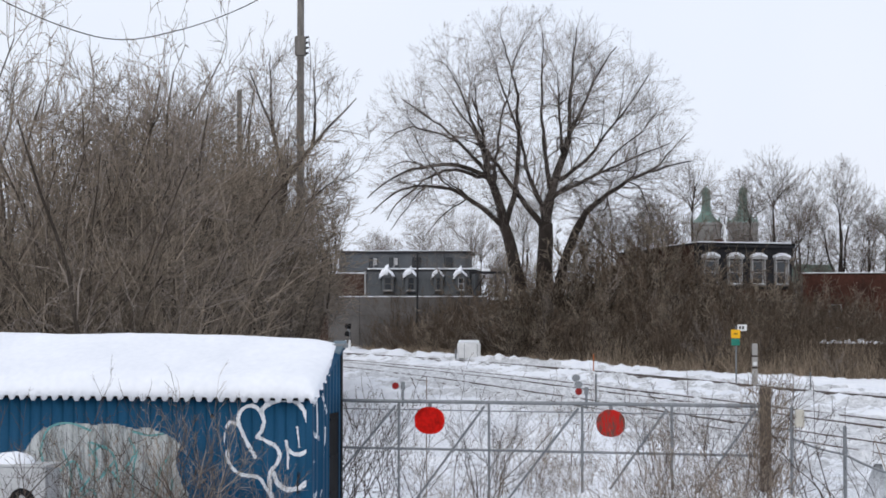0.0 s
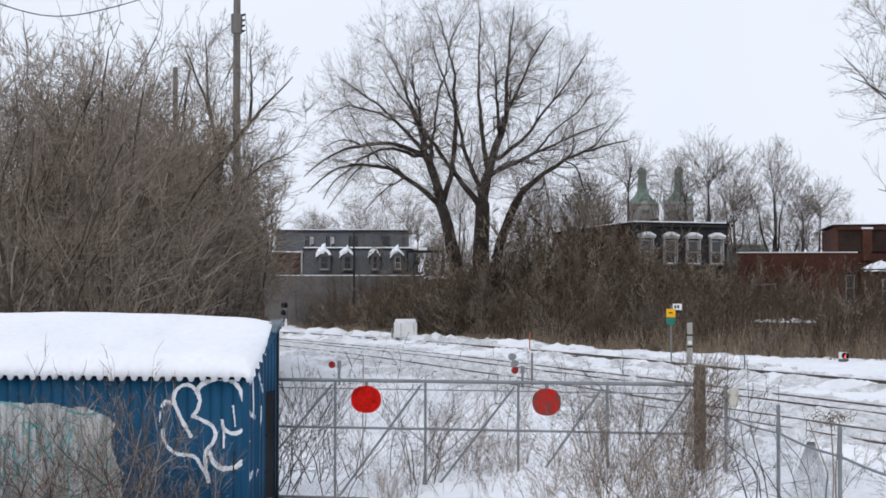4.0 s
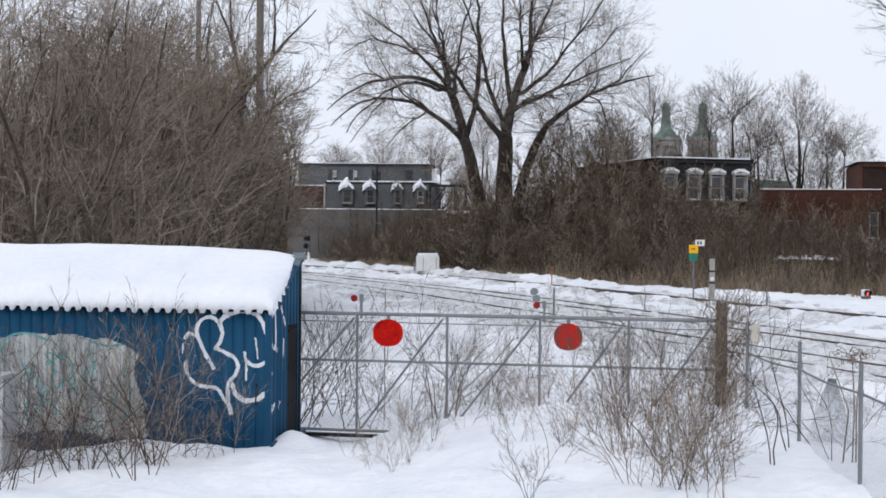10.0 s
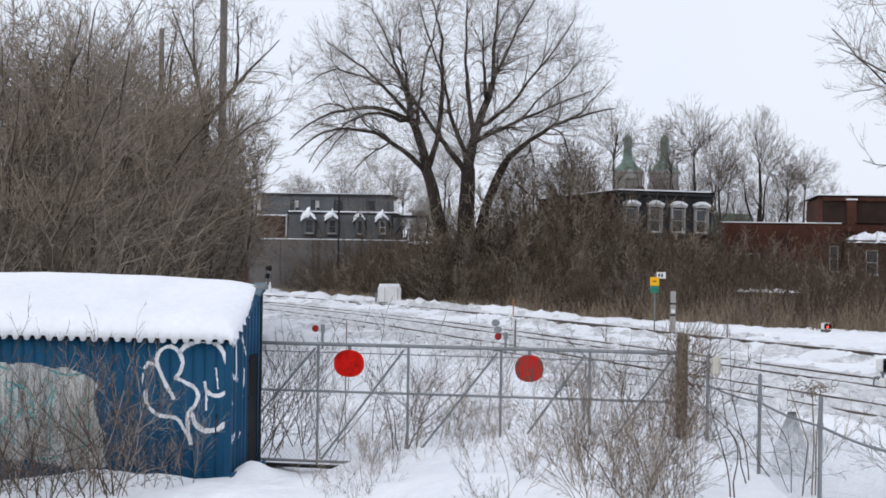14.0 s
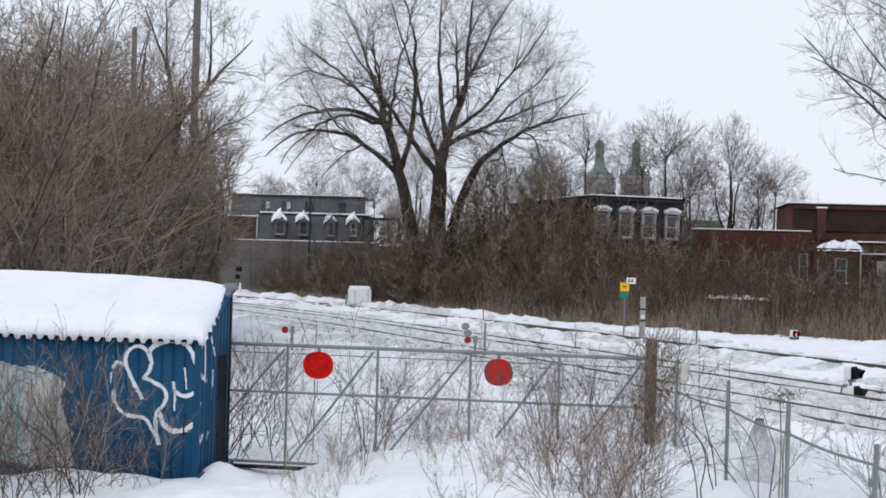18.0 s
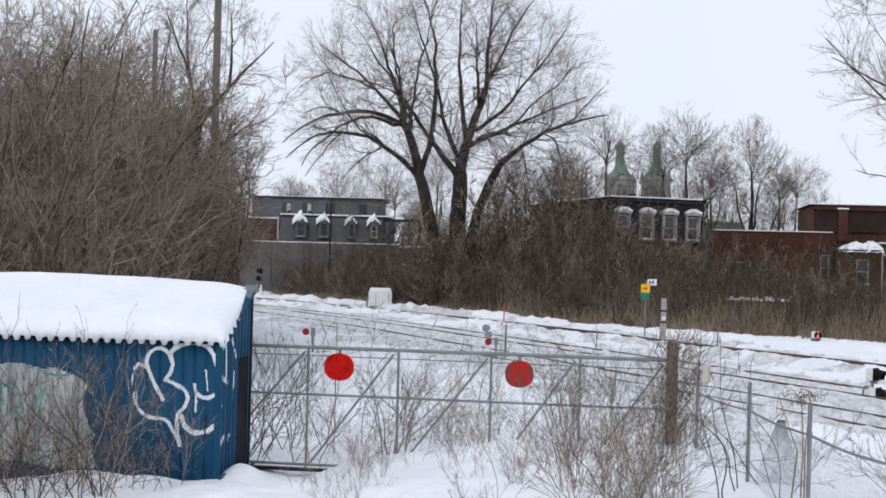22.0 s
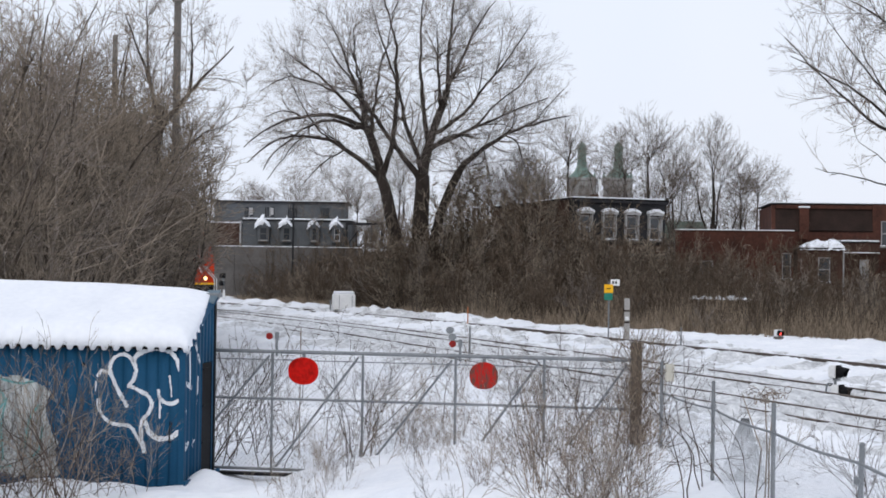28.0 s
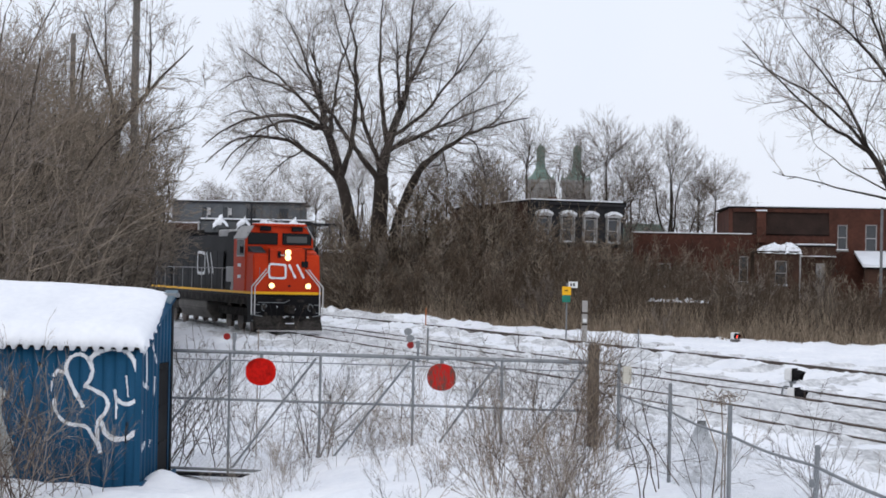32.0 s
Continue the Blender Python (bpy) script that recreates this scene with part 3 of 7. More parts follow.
GRAF = [
    ([(-0.91, 1.22), (-1.01, 1.38), (-1.13, 1.61), (-1.20, 1.80), (-1.15, 1.95), (-1.03, 2.03), (-0.90, 2.01), (-0.80, 1.90), (-0.77, 1.78), (-0.80, 1.65), (-0.88, 1.54)], 0.062),
    ([(-0.88, 1.54), (-0.73, 1.48), (-0.57, 1.39), (-0.50, 1.26), (-0.55, 1.12), (-0.65, 1.0), (-0.67, 0.84), (-0.65, 0.65), (-0.61, 0.50)], 0.060),
    ([(-0.82, 1.95), (-0.72, 2.05), (-0.56, 2.12), (-0.38, 2.14), (-0.22, 2.09), (-0.11, 1.98), (-0.04, 1.80)], 0.072),
    ([(-1.38, 1.31), (-1.36, 1.17), (-1.29, 1.04), (-1.15, 0.94), (-0.97, 0.92), (-0.84, 0.89), (-0.76, 0.78), (-0.67, 0.65)], 0.058),
    ([(-0.60, 0.97), (-0.54, 0.83), (-0.40, 0.72), (-0.20, 0.74), (-0.04, 0.84)], 0.078),
    ([(-0.40, 1.48), (-0.37, 1.28), (-0.37, 1.06)], 0.046),
    ([(-0.37, 1.34), (-0.21, 1.27), (-0.03, 1.34)], 0.062),
    ([(-0.22, 1.71), (-0.20, 1.55), (-0.18, 1.39)], 0.030),
    ([(-1.39, 1.69), (-1.34, 1.77), (-1.22, 1.74)], 0.050),
    ([(-1.43, 1.45), (-1.425, 1.52), (-1.42, 1.60)], 0.022),
]


def painted(name, inside, x0, x1, z0, z1, out=0.004, dz=0.013):
    """Paint on the ribbed wall: small cells that follow its ribs, kept where inside(x, z)."""
    xs = sorted(RIB * (k + t) for k in range(int(x0 / RIB) - 2, int(x1 / RIB) + 2) for t in (0.0, 0.074, 0.148, 0.222, 0.296, 0.37, 0.444, 0.518, 0.592, 0.666, 0.74, 0.80, 0.87, 0.94) if x0 < RIB * (k + t) < x1)
    v, f, seen = [], [], {}
    for i in range(len(xs) - 1):
        for j in range(int((z1 - z0) / dz)):
            if inside((xs[i] + xs[i + 1]) / 2, z0 + (j + 0.5) * dz):
                q = []
                for a, b in ((0, 0), (1, 0), (1, 1), (0, 1)):
                    key = (i + a, j + b)
                    if key not in seen:
                        seen[key] = len(v)
                        v.append((xs[i + a], -DEEP * rib(xs[i + a] + 1e-7) - out, z0 + (j + b) * dz))
                    q.append(seen[key])
                f.append(q)
    return raw_mesh(name, v, f)


def stroke(g, width, material, label="", out=0.004):
    """One sprayed line along a smooth curve through g, with a slightly uneven width."""
    ln = [(p[0], p[1]) for p in smooth_line([(x, z, 0) for x, z in g], 8)]
    part("graffiti_stroke", ribbon("stroke", ln, width, lambda x, z: -DEEP - out), material, shed, label)


def sprayed(g, width):
    """True where a point lies within a soft-edged sprayed line through g."""
    ln = np.array([(p[0], p[1]) for p in smooth_line([(x, z, 0) for x, z in g], 8)])
    a, d = ln[:-1], ln[1:] - ln[:-1]
    dd = np.maximum((d * d).sum(1), 1e-9)

    def inside(x, z):
        p = np.array((x, z)) - a
        u = np.clip((p * d).sum(1) / dd, 0, 1)
        gap = float(np.sqrt(((p - u[:, None] * d) ** 2).sum(1).min()))
        return gap < width * (0.5 + 0.14 * noise.noise((x * 6, z * 6, 1)) + 0.16 * noise.noise((x * 45, z * 45, 3)))
    return inside, ln.min(0) - width, ln.max(0) + width


for g, wide in GRAF:
    inside, lo, hi = sprayed(g, wide)
    part("graffiti_stroke", painted("stroke", inside, lo[0], hi[0], lo[1], hi[1], 0.004, 0.011), PAINT_W, shed, "white spray-paint stroke")


def inside_blob(x, z):
    right = -2.20 + 0.04 * math.sin(z * 9.0 + 1.0) + 0.17 * min(1, max(0, (0.80 - z) / 0.2)) - max(0, z - 1.32) ** 2 * 4.2 + 0.03 * noise.noise((0, z * 9, 5))
    top = 1.69 + 0.03 * math.sin(x * 3.1 + 0.5) + 0.02 * math.sin(x * 9) - max(0, -4.4 - x) ** 2 * 2
    low = 0.10 + 0.05 * math.sin(x * 3.1) + 0.05 * noise.noise((x * 6, z * 6, 0))
    return -5.0 < x < right and low < z < top


part("graffiti_fill", painted("fill", inside_blob, -5.05, -1.6, 0.0, 1.9, 0.003, 0.026), PAINT_G, shed, "pale grey spray-painted patch")
rg = random.Random(4)
TEAL = [[(-4.6, 1.25), (-4.45, 1.62), (-4.1, 1.72), (-3.7, 1.6)], [(-4.55, 0.3), (-4.5, 0.8), (-4.58, 1.25)], [(-3.9, 0.6), (-3.6, 1.05), (-3.75, 1.4), (-3.4, 1.3)],
        [(-3.6, 0.8), (-3.35, 0.95), (-3.2, 0.7), (-3.3, 1.2)], [(-3.0, 1.60), (-2.7, 1.54), (-2.45, 1.57)], [(-2.95, 0.3), (-2.98, 0.9), (-2.9, 1.3)], [(-4.1, 0.35), (-4.05, 0.9), (-4.2, 1.3)],
        [(-3.4, 0.25), (-3.1, 0.18), (-2.8, 0.22)]]
TEAL += [[(-3.75, 1.2), (-3.5, 1.35), (-3.3, 1.15), (-3.5, 0.9)], [(-4.3, 0.9), (-4.0, 1.1), (-3.85, 0.8)], [(-3.95, 0.45), (-3.7, 0.65), (-3.55, 0.4)], [(-2.6, 0.5), (-2.5, 1.0), (-2.35, 1.2)], [(-3.15, 0.95), (-2.95, 1.25), (-3.05, 1.5)], [(-2.5, 0.35), (-2.35, 0.5), (-2.3, 0.85)]]
for g in TEAL:
    stroke(g, 0.042, PAINT_T, "teal spray-paint outline", 0.007)
for k in range(13):
    x = -4.65 + 0.185 * k + rg.uniform(-0.03, 0.03)
    stroke([(x, rg.uniform(0.25, 0.6)), (x + rg.uniform(-0.03, 0.03), rg.uniform(1.2, 1.6))], 0.016, PAINT_D, "dark paint run", 0.006)
for x, z, w, h in ((-1.62, 1.86, 0.13, 0.06), (-0.20, 0.82, 0.06, 0.34), (-1.91, 0.97, 0.04, 0.1)):
    part("dark_mark", ribbon("mark", [(x, z - h / 2), (x + 0.01, z + h / 2)], w, front), BLACK, shed)


def end_face(pts):
    return ribbon("stroke", pts, 0.085, lambda y, z: -DEEP * rib(y) - 0.004)


for g in ([(0.0, 1.95), (0.05, 2.05), (0.28, 2.15)], [(0.26, 2.09), (0.29, 1.8), (0.30, 1.46)], [(0.57, 2.2), (0.70, 2.05), (0.84, 1.88)], [(0.02, 1.62), (0.2, 1.56), (0.40, 1.50)], [(0.74, 1.67), (0.72, 1.35), (0.71, 1.04)],
          [(0.0, 1.24), (0.09, 1.12)], [(0.05, 0.66), (0.1, 0.52)], [(0.1, 0.52), (0.26, 0.66)], [(0.48, 0.56), (0.58, 0.68)]):
    me = end_face(g)
    for vt in me.vertices:
        vt.co = (-vt.co.y, vt.co.x, vt.co.z)
    part("graffiti_stroke", me, PAINT_W, shed)


def snow_cap():
    """The snow on the shed: a thick sheet with a rounded rim that drips into the ribs."""
    nu, nv = 620, 40
    v, f = [], []
    x0, x1, y0, y1 = -SHED_L - 0.1, 0.11, -0.17, SHED_D + 0.06
    for j in range(nv + 1):
        for i in range(nu + 1):
            u, w = i / nu, j / nv
            x, y = x0 + (x1 - x0) * u, y0 + (y1 - y0) * w
            base = EAVE + slope * y + 0.065
            r = 0.34
            de, dr = max(0.0, y - y0), max(0.0, x1 - 0.15 * max(0, y / 1.72) ** 1.6 - x)
            rim = min(1, de / r) if de < r else 1.0
            rx_ = r + 0.30 * max(0, y / 1.72)
            rimx = min(1, dr / rx_) if dr < rx_ else 1.0
            rb = min(1, (y1 - y) / 0.25)
            prof = math.sqrt(max(0, 1 - (1 - rim) ** 2.2)) * math.sqrt(max(0, 1 - (1 - rimx) ** 2)) * math.sqrt(max(0, 1 - (1 - rb) ** 2))
            thick = 0.27 + 0.05 * noise.noise((x * 0.7, y * 0.9, 1)) + 0.012 * noise.noise((x * 2.0, y * 2.0, 4))
            thick *= 1 - 0.42 * min(1, max(0, (x + 3.2) / 3.0)) * min(1, max(0, y / 1.2))
            z = base + thick * prof
            z += 0.005 * noise.noise((x * 6, y * 6, 8)) * prof
            if j == 0:
                z = base + 0.005 - 0.07 * (1 - roof_rib(x + 0.05)) - 0.02 * noise.noise((x * 4, 0, 0))
            if dr <= 0:
                x = min(x, x1 - 0.15 * max(0, y / 1.72) ** 1.6 + 0.004 * (i - nu))
            if i == nu:
                z = base - 0.03 - 0.05 * (0.5 + 0.5 * math.sin(y * 26)) - 0.03 * noise.noise((y * 8, 3, 0))
                x += 0.02 * math.sin(y * 26)
            v.append((x, y + (0.03 * noise.noise((x * 3, 1, 1)) if j < 3 else 0), z))
    n = nu + 1
    for j in range(nv):
        for i in range(nu):
            a = j * n + i
            f.append((a, a + 1, a + n + 1, a + n))
    k = len(v)
    for i in range(nu + 1):
        v.append((v[i][0], v[i][1] + 0.2, EAVE + slope * 0.03 + 0.03))
    for i in range(nu):
        f.append((k + i, k + i + 1, i + 1, i))
    me = raw_mesh("roof_snow", v, f)
    me.polygons.foreach_set("use_smooth", np.ones(len(me.polygons), bool))
    return me


FLASHING = mat("dull_blue_flashing", (0.07, 0.11, 0.145), (0.15, 0.20, 0.235), 0.55, 3.0, 30.0, 0.05)
fl = part("roof_flashing", boxm(-0.14, 0.08, SHED_D - 0.30, SHED_D + 0.12, EAVE + 0.05, EAVE + 0.10, bev=0.01), FLASHING, shed, "dull metal flashing along the roof end")
for vt in fl.data.vertices:
    vt.co.z += slope * vt.co.y
part("snow_cap", snow_cap(), ROOF_SNOW, shed, "thick rounded white snow")

# ---- pale utility cabinet beside the shed ----
CAB_GREY = mat("pale_cabinet_grey", (0.36, 0.37, 0.38), (0.50, 0.51, 0.52), 0.6, 2, 20, 0.05)
cab = thing("utility_cabinet", pose(-8.22, 27.0, -0.42, 0, 0, -6), "pale grey metal utility cabinet with black graffiti", "cabinet")
part("body", boxm(-0.5, 0.46, 0, 0.6, 0, 1.63, bev=0.015), CAB_GREY, cab)
part("lid", boxm(-0.52, 0.48, -0.02, 0.62, 1.63, 1.67, bev=0.01), CAB_GREY, cab)
part("plinth", boxm(-0.46, 0.42, 0.03, 0.57, -0.25, 0.02), CONCRETE, cab)
for g, w in (([(-0.1, 0.95), (0.02, 1.25), (0.2, 1.22), (0.25, 1.0), (0.1, 0.85)], 0.16), ([(-0.3, 0.7), (0.0, 0.85), (0.3, 0.8), (0.36, 1.0)], 0.14), ([(0.05, 0.85), (0.12, 0.55), (0.2, 0.25)], 0.2), ([(-0.2, 0.5), (0.05, 0.75)], 0.16)):
    part("graffiti_stroke", ribbon("scrawl", [(p[0], p[1]) for p in smooth_line([(x, z, 0) for x, z in g], 6)], w, lambda x, z: -0.004), BLACK, cab)
bm = bmesh.new()
bmesh.ops.create_icosphere(bm, subdivisions=3, radius=1)
for vt in bm.verts:
    vt.co = (vt.co.x * 0.34, vt.co.y * 0.28, max(0, vt.co.z) * 0.17 + 0.02 * noise.noise(vt.co * 3))
cs = part("snow_heap", bm, ROOF_SNOW)
cs.matrix_basis = pose(-8.36, 27.3, 1.25)
tagged(cs, "rounded heap of snow on the utility cabinet", "snow")

# ---- steel farm gate with chain link ----
GA = (-3.72, 31.0, 0.0)
gate = thing("field_gate", pose(*GA, 0, 0, -11.55), "long galvanised pipe gate with chain link, sunk in snow", "gate")


def pipe(name, p, q, r, parent, material=GALV, n=8, label=""):
    return part(name, cylm(p, q, r, n=n), material, parent, label)


def chain(length, low, high, pitch=0.085, r=0.0018, x0=0.0):
    """Two families of slanting wires between two heights."""
    segs, h = [], high - low
    for k in range(int((length + h) / pitch)):
        s = k * pitch - h
        a, b = max(s, 0), min(s + h, length)
        if b > a:
            segs.append((x0 + a, 0, low + a - s, x0 + b, 0, low + b - s, r, r))
            segs.append((x0 + a, 0.004, high - (a - s), x0 + b, 0.004, high - (b - s), r, r))
    return segs


pipe("top_rail", (-1.5, 0, 2.03), (6.95, 0, 2.03), 0.030, gate)
pipe("middle_rail", (-1.5, 0, 1.24), (6.95, 0, 1.24), 0.020, gate)
pipe("bottom_rail", (-1.5, 0, 0.06), (6.95, 0, 0.06), 0.024, gate)
pipe("strand_wire", (-1.5, -0.03, 1.90), (6.95, -0.03, 1.88), 0.008, gate)
for s in (0.9, 2.46, 4.03, 5.5):
    pipe("upright", (s, 0, 0.0), (s, 0, 2.03), 0.022, gate)
for a, b in ((-0.75, 0.85), (0.98, 2.38), (2.52, 3.97), (4.1, 5.42), (5.55, 6.85)):
    pipe("brace", (a, -0.012, 0.1), (b, -0.012, 1.96), 0.019, gate)
part("chain_link", tubes("chain_link", chain(8.4, 0.1, 1.98, x0=-1.45)), WIRE, gate)
for s, m_, lb in ((1.45, RED_DISC, "bright red round reflector board"), (4.51, RED_STREAK, "scratched worn red round board")):
    bm = bmesh.new()
    bmesh.ops.create_cone(bm, cap_ends=True, segments=28, radius1=0.253, radius2=0.253, depth=0.012, matrix=pose(s, -0.05, 1.72, 90, 0, 0))
    for vt in bm.verts:
        u_, w_ = (vt.co.x - s) / 0.253, (vt.co.z - 1.72) / 0.253
        k_ = 1 / (abs(u_) ** 2.25 + abs(w_) ** 2.25) ** (1 / 2.25)
        vt.co.x, vt.co.z = s + u_ * k_ * (0.262 if s < 3 else 0.238), 1.72 + w_ * k_ * (0.228 if s < 3 else 0.222)
    bmesh.ops.bevel(bm, geom=[e for e in bm.edges], offset=0.003, segments=1, affect="EDGES")
    part("round_board", bm, m_, gate, lb)
    part("board_bracket", boxm(s - 0.03, s + 0.03, -0.044, -0.006, 1.5, 2.0), GALV, gate)
for s, top in ((0.97, 2.36), (4.10, 2.30)):
    pipe("post_top", (s, 0, 1.95), (s, 0, top), 0.02, gate)
    bm = cylm((s - 0.12, -0.03, top - 0.07), (s - 0.12, -0.045, top - 0.07), 0.058, n=16)
    part("small_reflector", bm, RED_WORN, gate, "small dull red reflector")
    part("clamp", boxm(s - 0.03, s + 0.03, -0.03, 0.03, top - 0.12, top, bev=0.006), GALV, gate)
for dx, dz in ((-0.17, 0.13), (-0.13, 0.02)):
    part("lamp_head", cylm((4.10 + dx, -0.05, 2.32 + dz), (4.10 + dx, 0.10, 2.32 + dz), 0.06, 0.05, n=14), GALV, gate, "round grey lamp head")
pipe("stake", (1.27, 0.4, 0.2), (1.27, 0.4, 2.42), 0.008, gate, WEED, 6, "thin marker stake")
part("snow_skid", boxm(-0.1, 1.7, -0.1, 0.1, -0.05, 0.0, bev=0.02), BLACK, gate, "dark bottom edge of the gate")

# ---- posts and chain-link fence towards the viewer ----
GATE_WOOD = mat("brown_weathered_wood", (0.075, 0.062, 0.05), (0.18, 0.152, 0.126), 0.9, 2.0, 25.0, 0.5, stretch=(6, 6, 0.6))
wp = thing("wooden_post", pose(3.13, 29.6, 0.2), "weathered square wooden gate post", "post")
part("shaft", boxm(-0.085, 0.085, -0.085, 0.085, -0.2, 2.12, bev=0.012), GATE_WOOD, wp)
part("cap_bracket", boxm(-0.1, 0.1, -0.1, 0.1, 2.02, 2.06, bev=0.004), STEEL, wp)
fence = thing("chain_link_fence", Matrix.Identity(4), "sagging galvanised chain-link fence half buried in snow", "fence")
POSTS = [(3.45, 28.8), (3.70, 25.0), (3.80, 21.0), (3.79, 16.7), (3.8, 12.6)]
RAIL_Z = [1.58, 1.61, 1.65, 1.77, 1.84]
for (x, y), top in zip(POSTS, (2.04, 1.97, 1.97, 1.93, 1.98)):
    g = ground_z(x, y)
    p = part("post", cylm((x, y, g - 0.3), (x + (0.04 if y < 18 else 0), y, top), 0.026, n=10), GALV, fence)
    part("post_clamp", cylm((x, y, top - 0.36), (x, y, top - 0.29), 0.034, n=10), GALV, p)
    part("post_cap", cylm((x + (0.04 if y < 18 else 0), y, top), (x + (0.04 if y < 18 else 0), y, top + 0.025), 0.034, 0.018, n=10), GALV, p)
for (xa, ya), (xb, yb), za, zb in zip(POSTS[:-1], POSTS[1:], RAIL_Z[:-1], RAIL_Z[1:]):
    ln = math.hypot(xb - xa, yb - ya)
    sag = smooth_line([(xa, ya, za), (xa * 0.5 + xb * 0.5, ya * 0.5 + yb * 0.5, (za + zb) / 2 - 0.03), (xb, yb, zb)], 6)
    part("top_rail", swept("top_rail", [(np.array(sag), np.full(len(sag), 0.015))], 8), GALV, fence)
    me = tubes("chain_link", chain(ln, 0.15, min(za, zb) - 0.01, pitch=0.085, r=0.0013))
    me.transform(Matrix.Translation((xa, ya, 0)) @ Matrix.Rotation(math.atan2(yb - ya, xb - xa), 4, "Z"))
    part("chain_link", me, WIRE, fence)
part("meter_box", boxm(3.50, 3.64, 28.72, 28.84, 1.74, 2.02, bev=0.02), mat("yellowed_plastic", (0.40, 0.38, 0.33), (0.53, 0.51, 0.45), 0.6), fence, "small yellowed box on a post")
segs = []
for k in range(34):
    u = k / 33
    segs.append((3.72 + 0.75 * u, 24.9, 0.5, 3.72 + 0.35 + 0.1 * u, 24.9, 1.5, 0.0034, 0.0034))
    segs.append((3.72 + 0.75 * u, 24.9, 0.5, 3.72 + 0.62 * u + 0.1, 24.9, 0.5 + 1.0 * u, 0.0034, 0.0034))
part("loose_mesh", tubes("loose_mesh", segs), WIRE, fence, "loose sagging flap of chain link")


# ---- trees and brush ----
def tree_thing(name, label, category, sticks, materials, names, m, group="", cut=1):
    """sticks: arrays by level; the first cut levels are the wood, the rest the crown."""
    ob = thing(name, m, label, category, group)
    tagged(part(names[0], tubes(names[0], np.concatenate(sticks[:cut]), 5), materials[0], ob), kind="stuff")
    tagged(part(names[1], tubes(names[1], np.concatenate(sticks[cut:-1]), 3, sticks[-1]), materials[1], ob), kind="stuff")
    return ob


def shrub_sticks(seed, tall, spread, stems, dense=1.0, fine=0.008, lean=0.03, bare=0.12):
    r = np.random.default_rng(seed)
    roots = []
    for _ in range(stems):
        a, t = r.uniform(0, 2 * math.pi), abs(r.normal(0, spread))
        roots.append(((r.normal(0, 0.5) * tall / 8, r.normal(0, 0.5) * tall / 8, -0.3), (math.cos(a) * t + lean, math.sin(a) * t, 1), tall * r.uniform(0.45, 1.0), 0.0075 * tall * r.uniform(0.5, 1.2)))
    return grow(r, roots, [
        dict(pieces=10, wiggle=0.14, lift=0.05, tip=0.25, kids=int(15 * dense), start=bare, angle=(16, 48), long=0.31, thin=0.5, least=fine * 1.4),
        dict(pieces=6, wiggle=0.26, lift=0.07, tip=0.4, kids=int(9 * dense), start=0.12, angle=(20, 62), long=0.36, thin=0.6, least=fine * 1.1),
        dict(pieces=3, wiggle=0.26, lift=0.06, tip=0.6, kids=4, start=0.15, angle=(22, 55), long=0.55, thin=0.85, least=fine),
        dict(pieces=1, wiggle=0.1, lift=0.03, tip=0.6)])


def shrub(seed, tall, spread, stems, label, group, material, dense=1.0, name="bush", fine=0.008, lean=0.03, bare=0.12):
    s = shrub_sticks(seed, tall, spread, stems, dense, fine, lean, bare)
    return tree_thing(name, label, "bush", s, (STEM, material), ("stem_clump", "crown"), Matrix.Identity(4), group)


rs = random.Random(11)
TALL = [shrub(20 + k, 10.9, 0.32, 9, "tall leafless brown willow thicket bush", "thicket behind the shed", TWIG if k % 4 else TWIG_GREY, 0.66, fine=0.0074, bare=0.32) for k in range(4)]


SLIM = [shrub(40 + k, 9.2, 0.17, 10, "slender leafless brown willow bush at the thicket's edge", "thicket behind the shed", TWIG, 0.95, bare=0.3) for k in range(3)]


def spread_things(makers, spots):
    """The first spots take the makers themselves, the rest take copies."""
    for k, (x, y, s, a) in enumerate(spots):
        src = makers[k % len(makers)]
        m = Matrix.Translation((x, y, ground_z(x, y) - 0.1)) @ Matrix.Rotation(a, 4, "Z") @ Matrix.Scale(s, 4)
        if k < len(makers):
            src.matrix_basis = m
        else:
            ob = copy_thing(src, Matrix.Identity(4))
            ob.matrix_basis = m


spots, slim = [], []
for row, y in enumerate((40, 46, 53, 61, 70, 79)):
    for k in range(3):
        slim.append((-0.177 * y - 0.7 - max(0.0, 58 - y) * 0.13 - (0.9 if y > 65 else 0.0) - 0.85 * k - rs.uniform(0, 0.5), y + rs.uniform(-2.5, 2.5), (0.74, 0.92, 1.02)[k] * (0.62 + 0.0085 * y) * rs.uniform(0.9, 1.1), rs.uniform(0, 6.28)))
    for k in range(5):
        x = -0.168 * y - 3.7 - k * 0.034 * y - rs.uniform(0, 0.8)
        s = (0.95, 1.05, 1.14, 1.20, 1.22)[k] * (0.60 + 0.0088 * y) * rs.uniform(0.92, 1.1)
        if x / y > -0.335 and (k < 2 or (row % 2 and k != 3) or (k == 2 and row == 4)):
            spots.append((x, y + rs.uniform(-2, 2), s, rs.uniform(0, 6.28)))
spots = [(x, y, s, a + (2.6 if x < -19.5 and 67 < y < 70 else 0)) for x, y, s, a in spots]
spread_things(TALL, spots)
spread_things(SLIM, slim)
ARCH = [shrub(46 + k, 9.0, 0.15, 8, "leafless willow bush arching out over the railway", "thicket behind the shed", (TWIG, TWIG_GREY)[k], 1.0, lean=0.13, bare=0.48) for k in range(2)]
arch = []
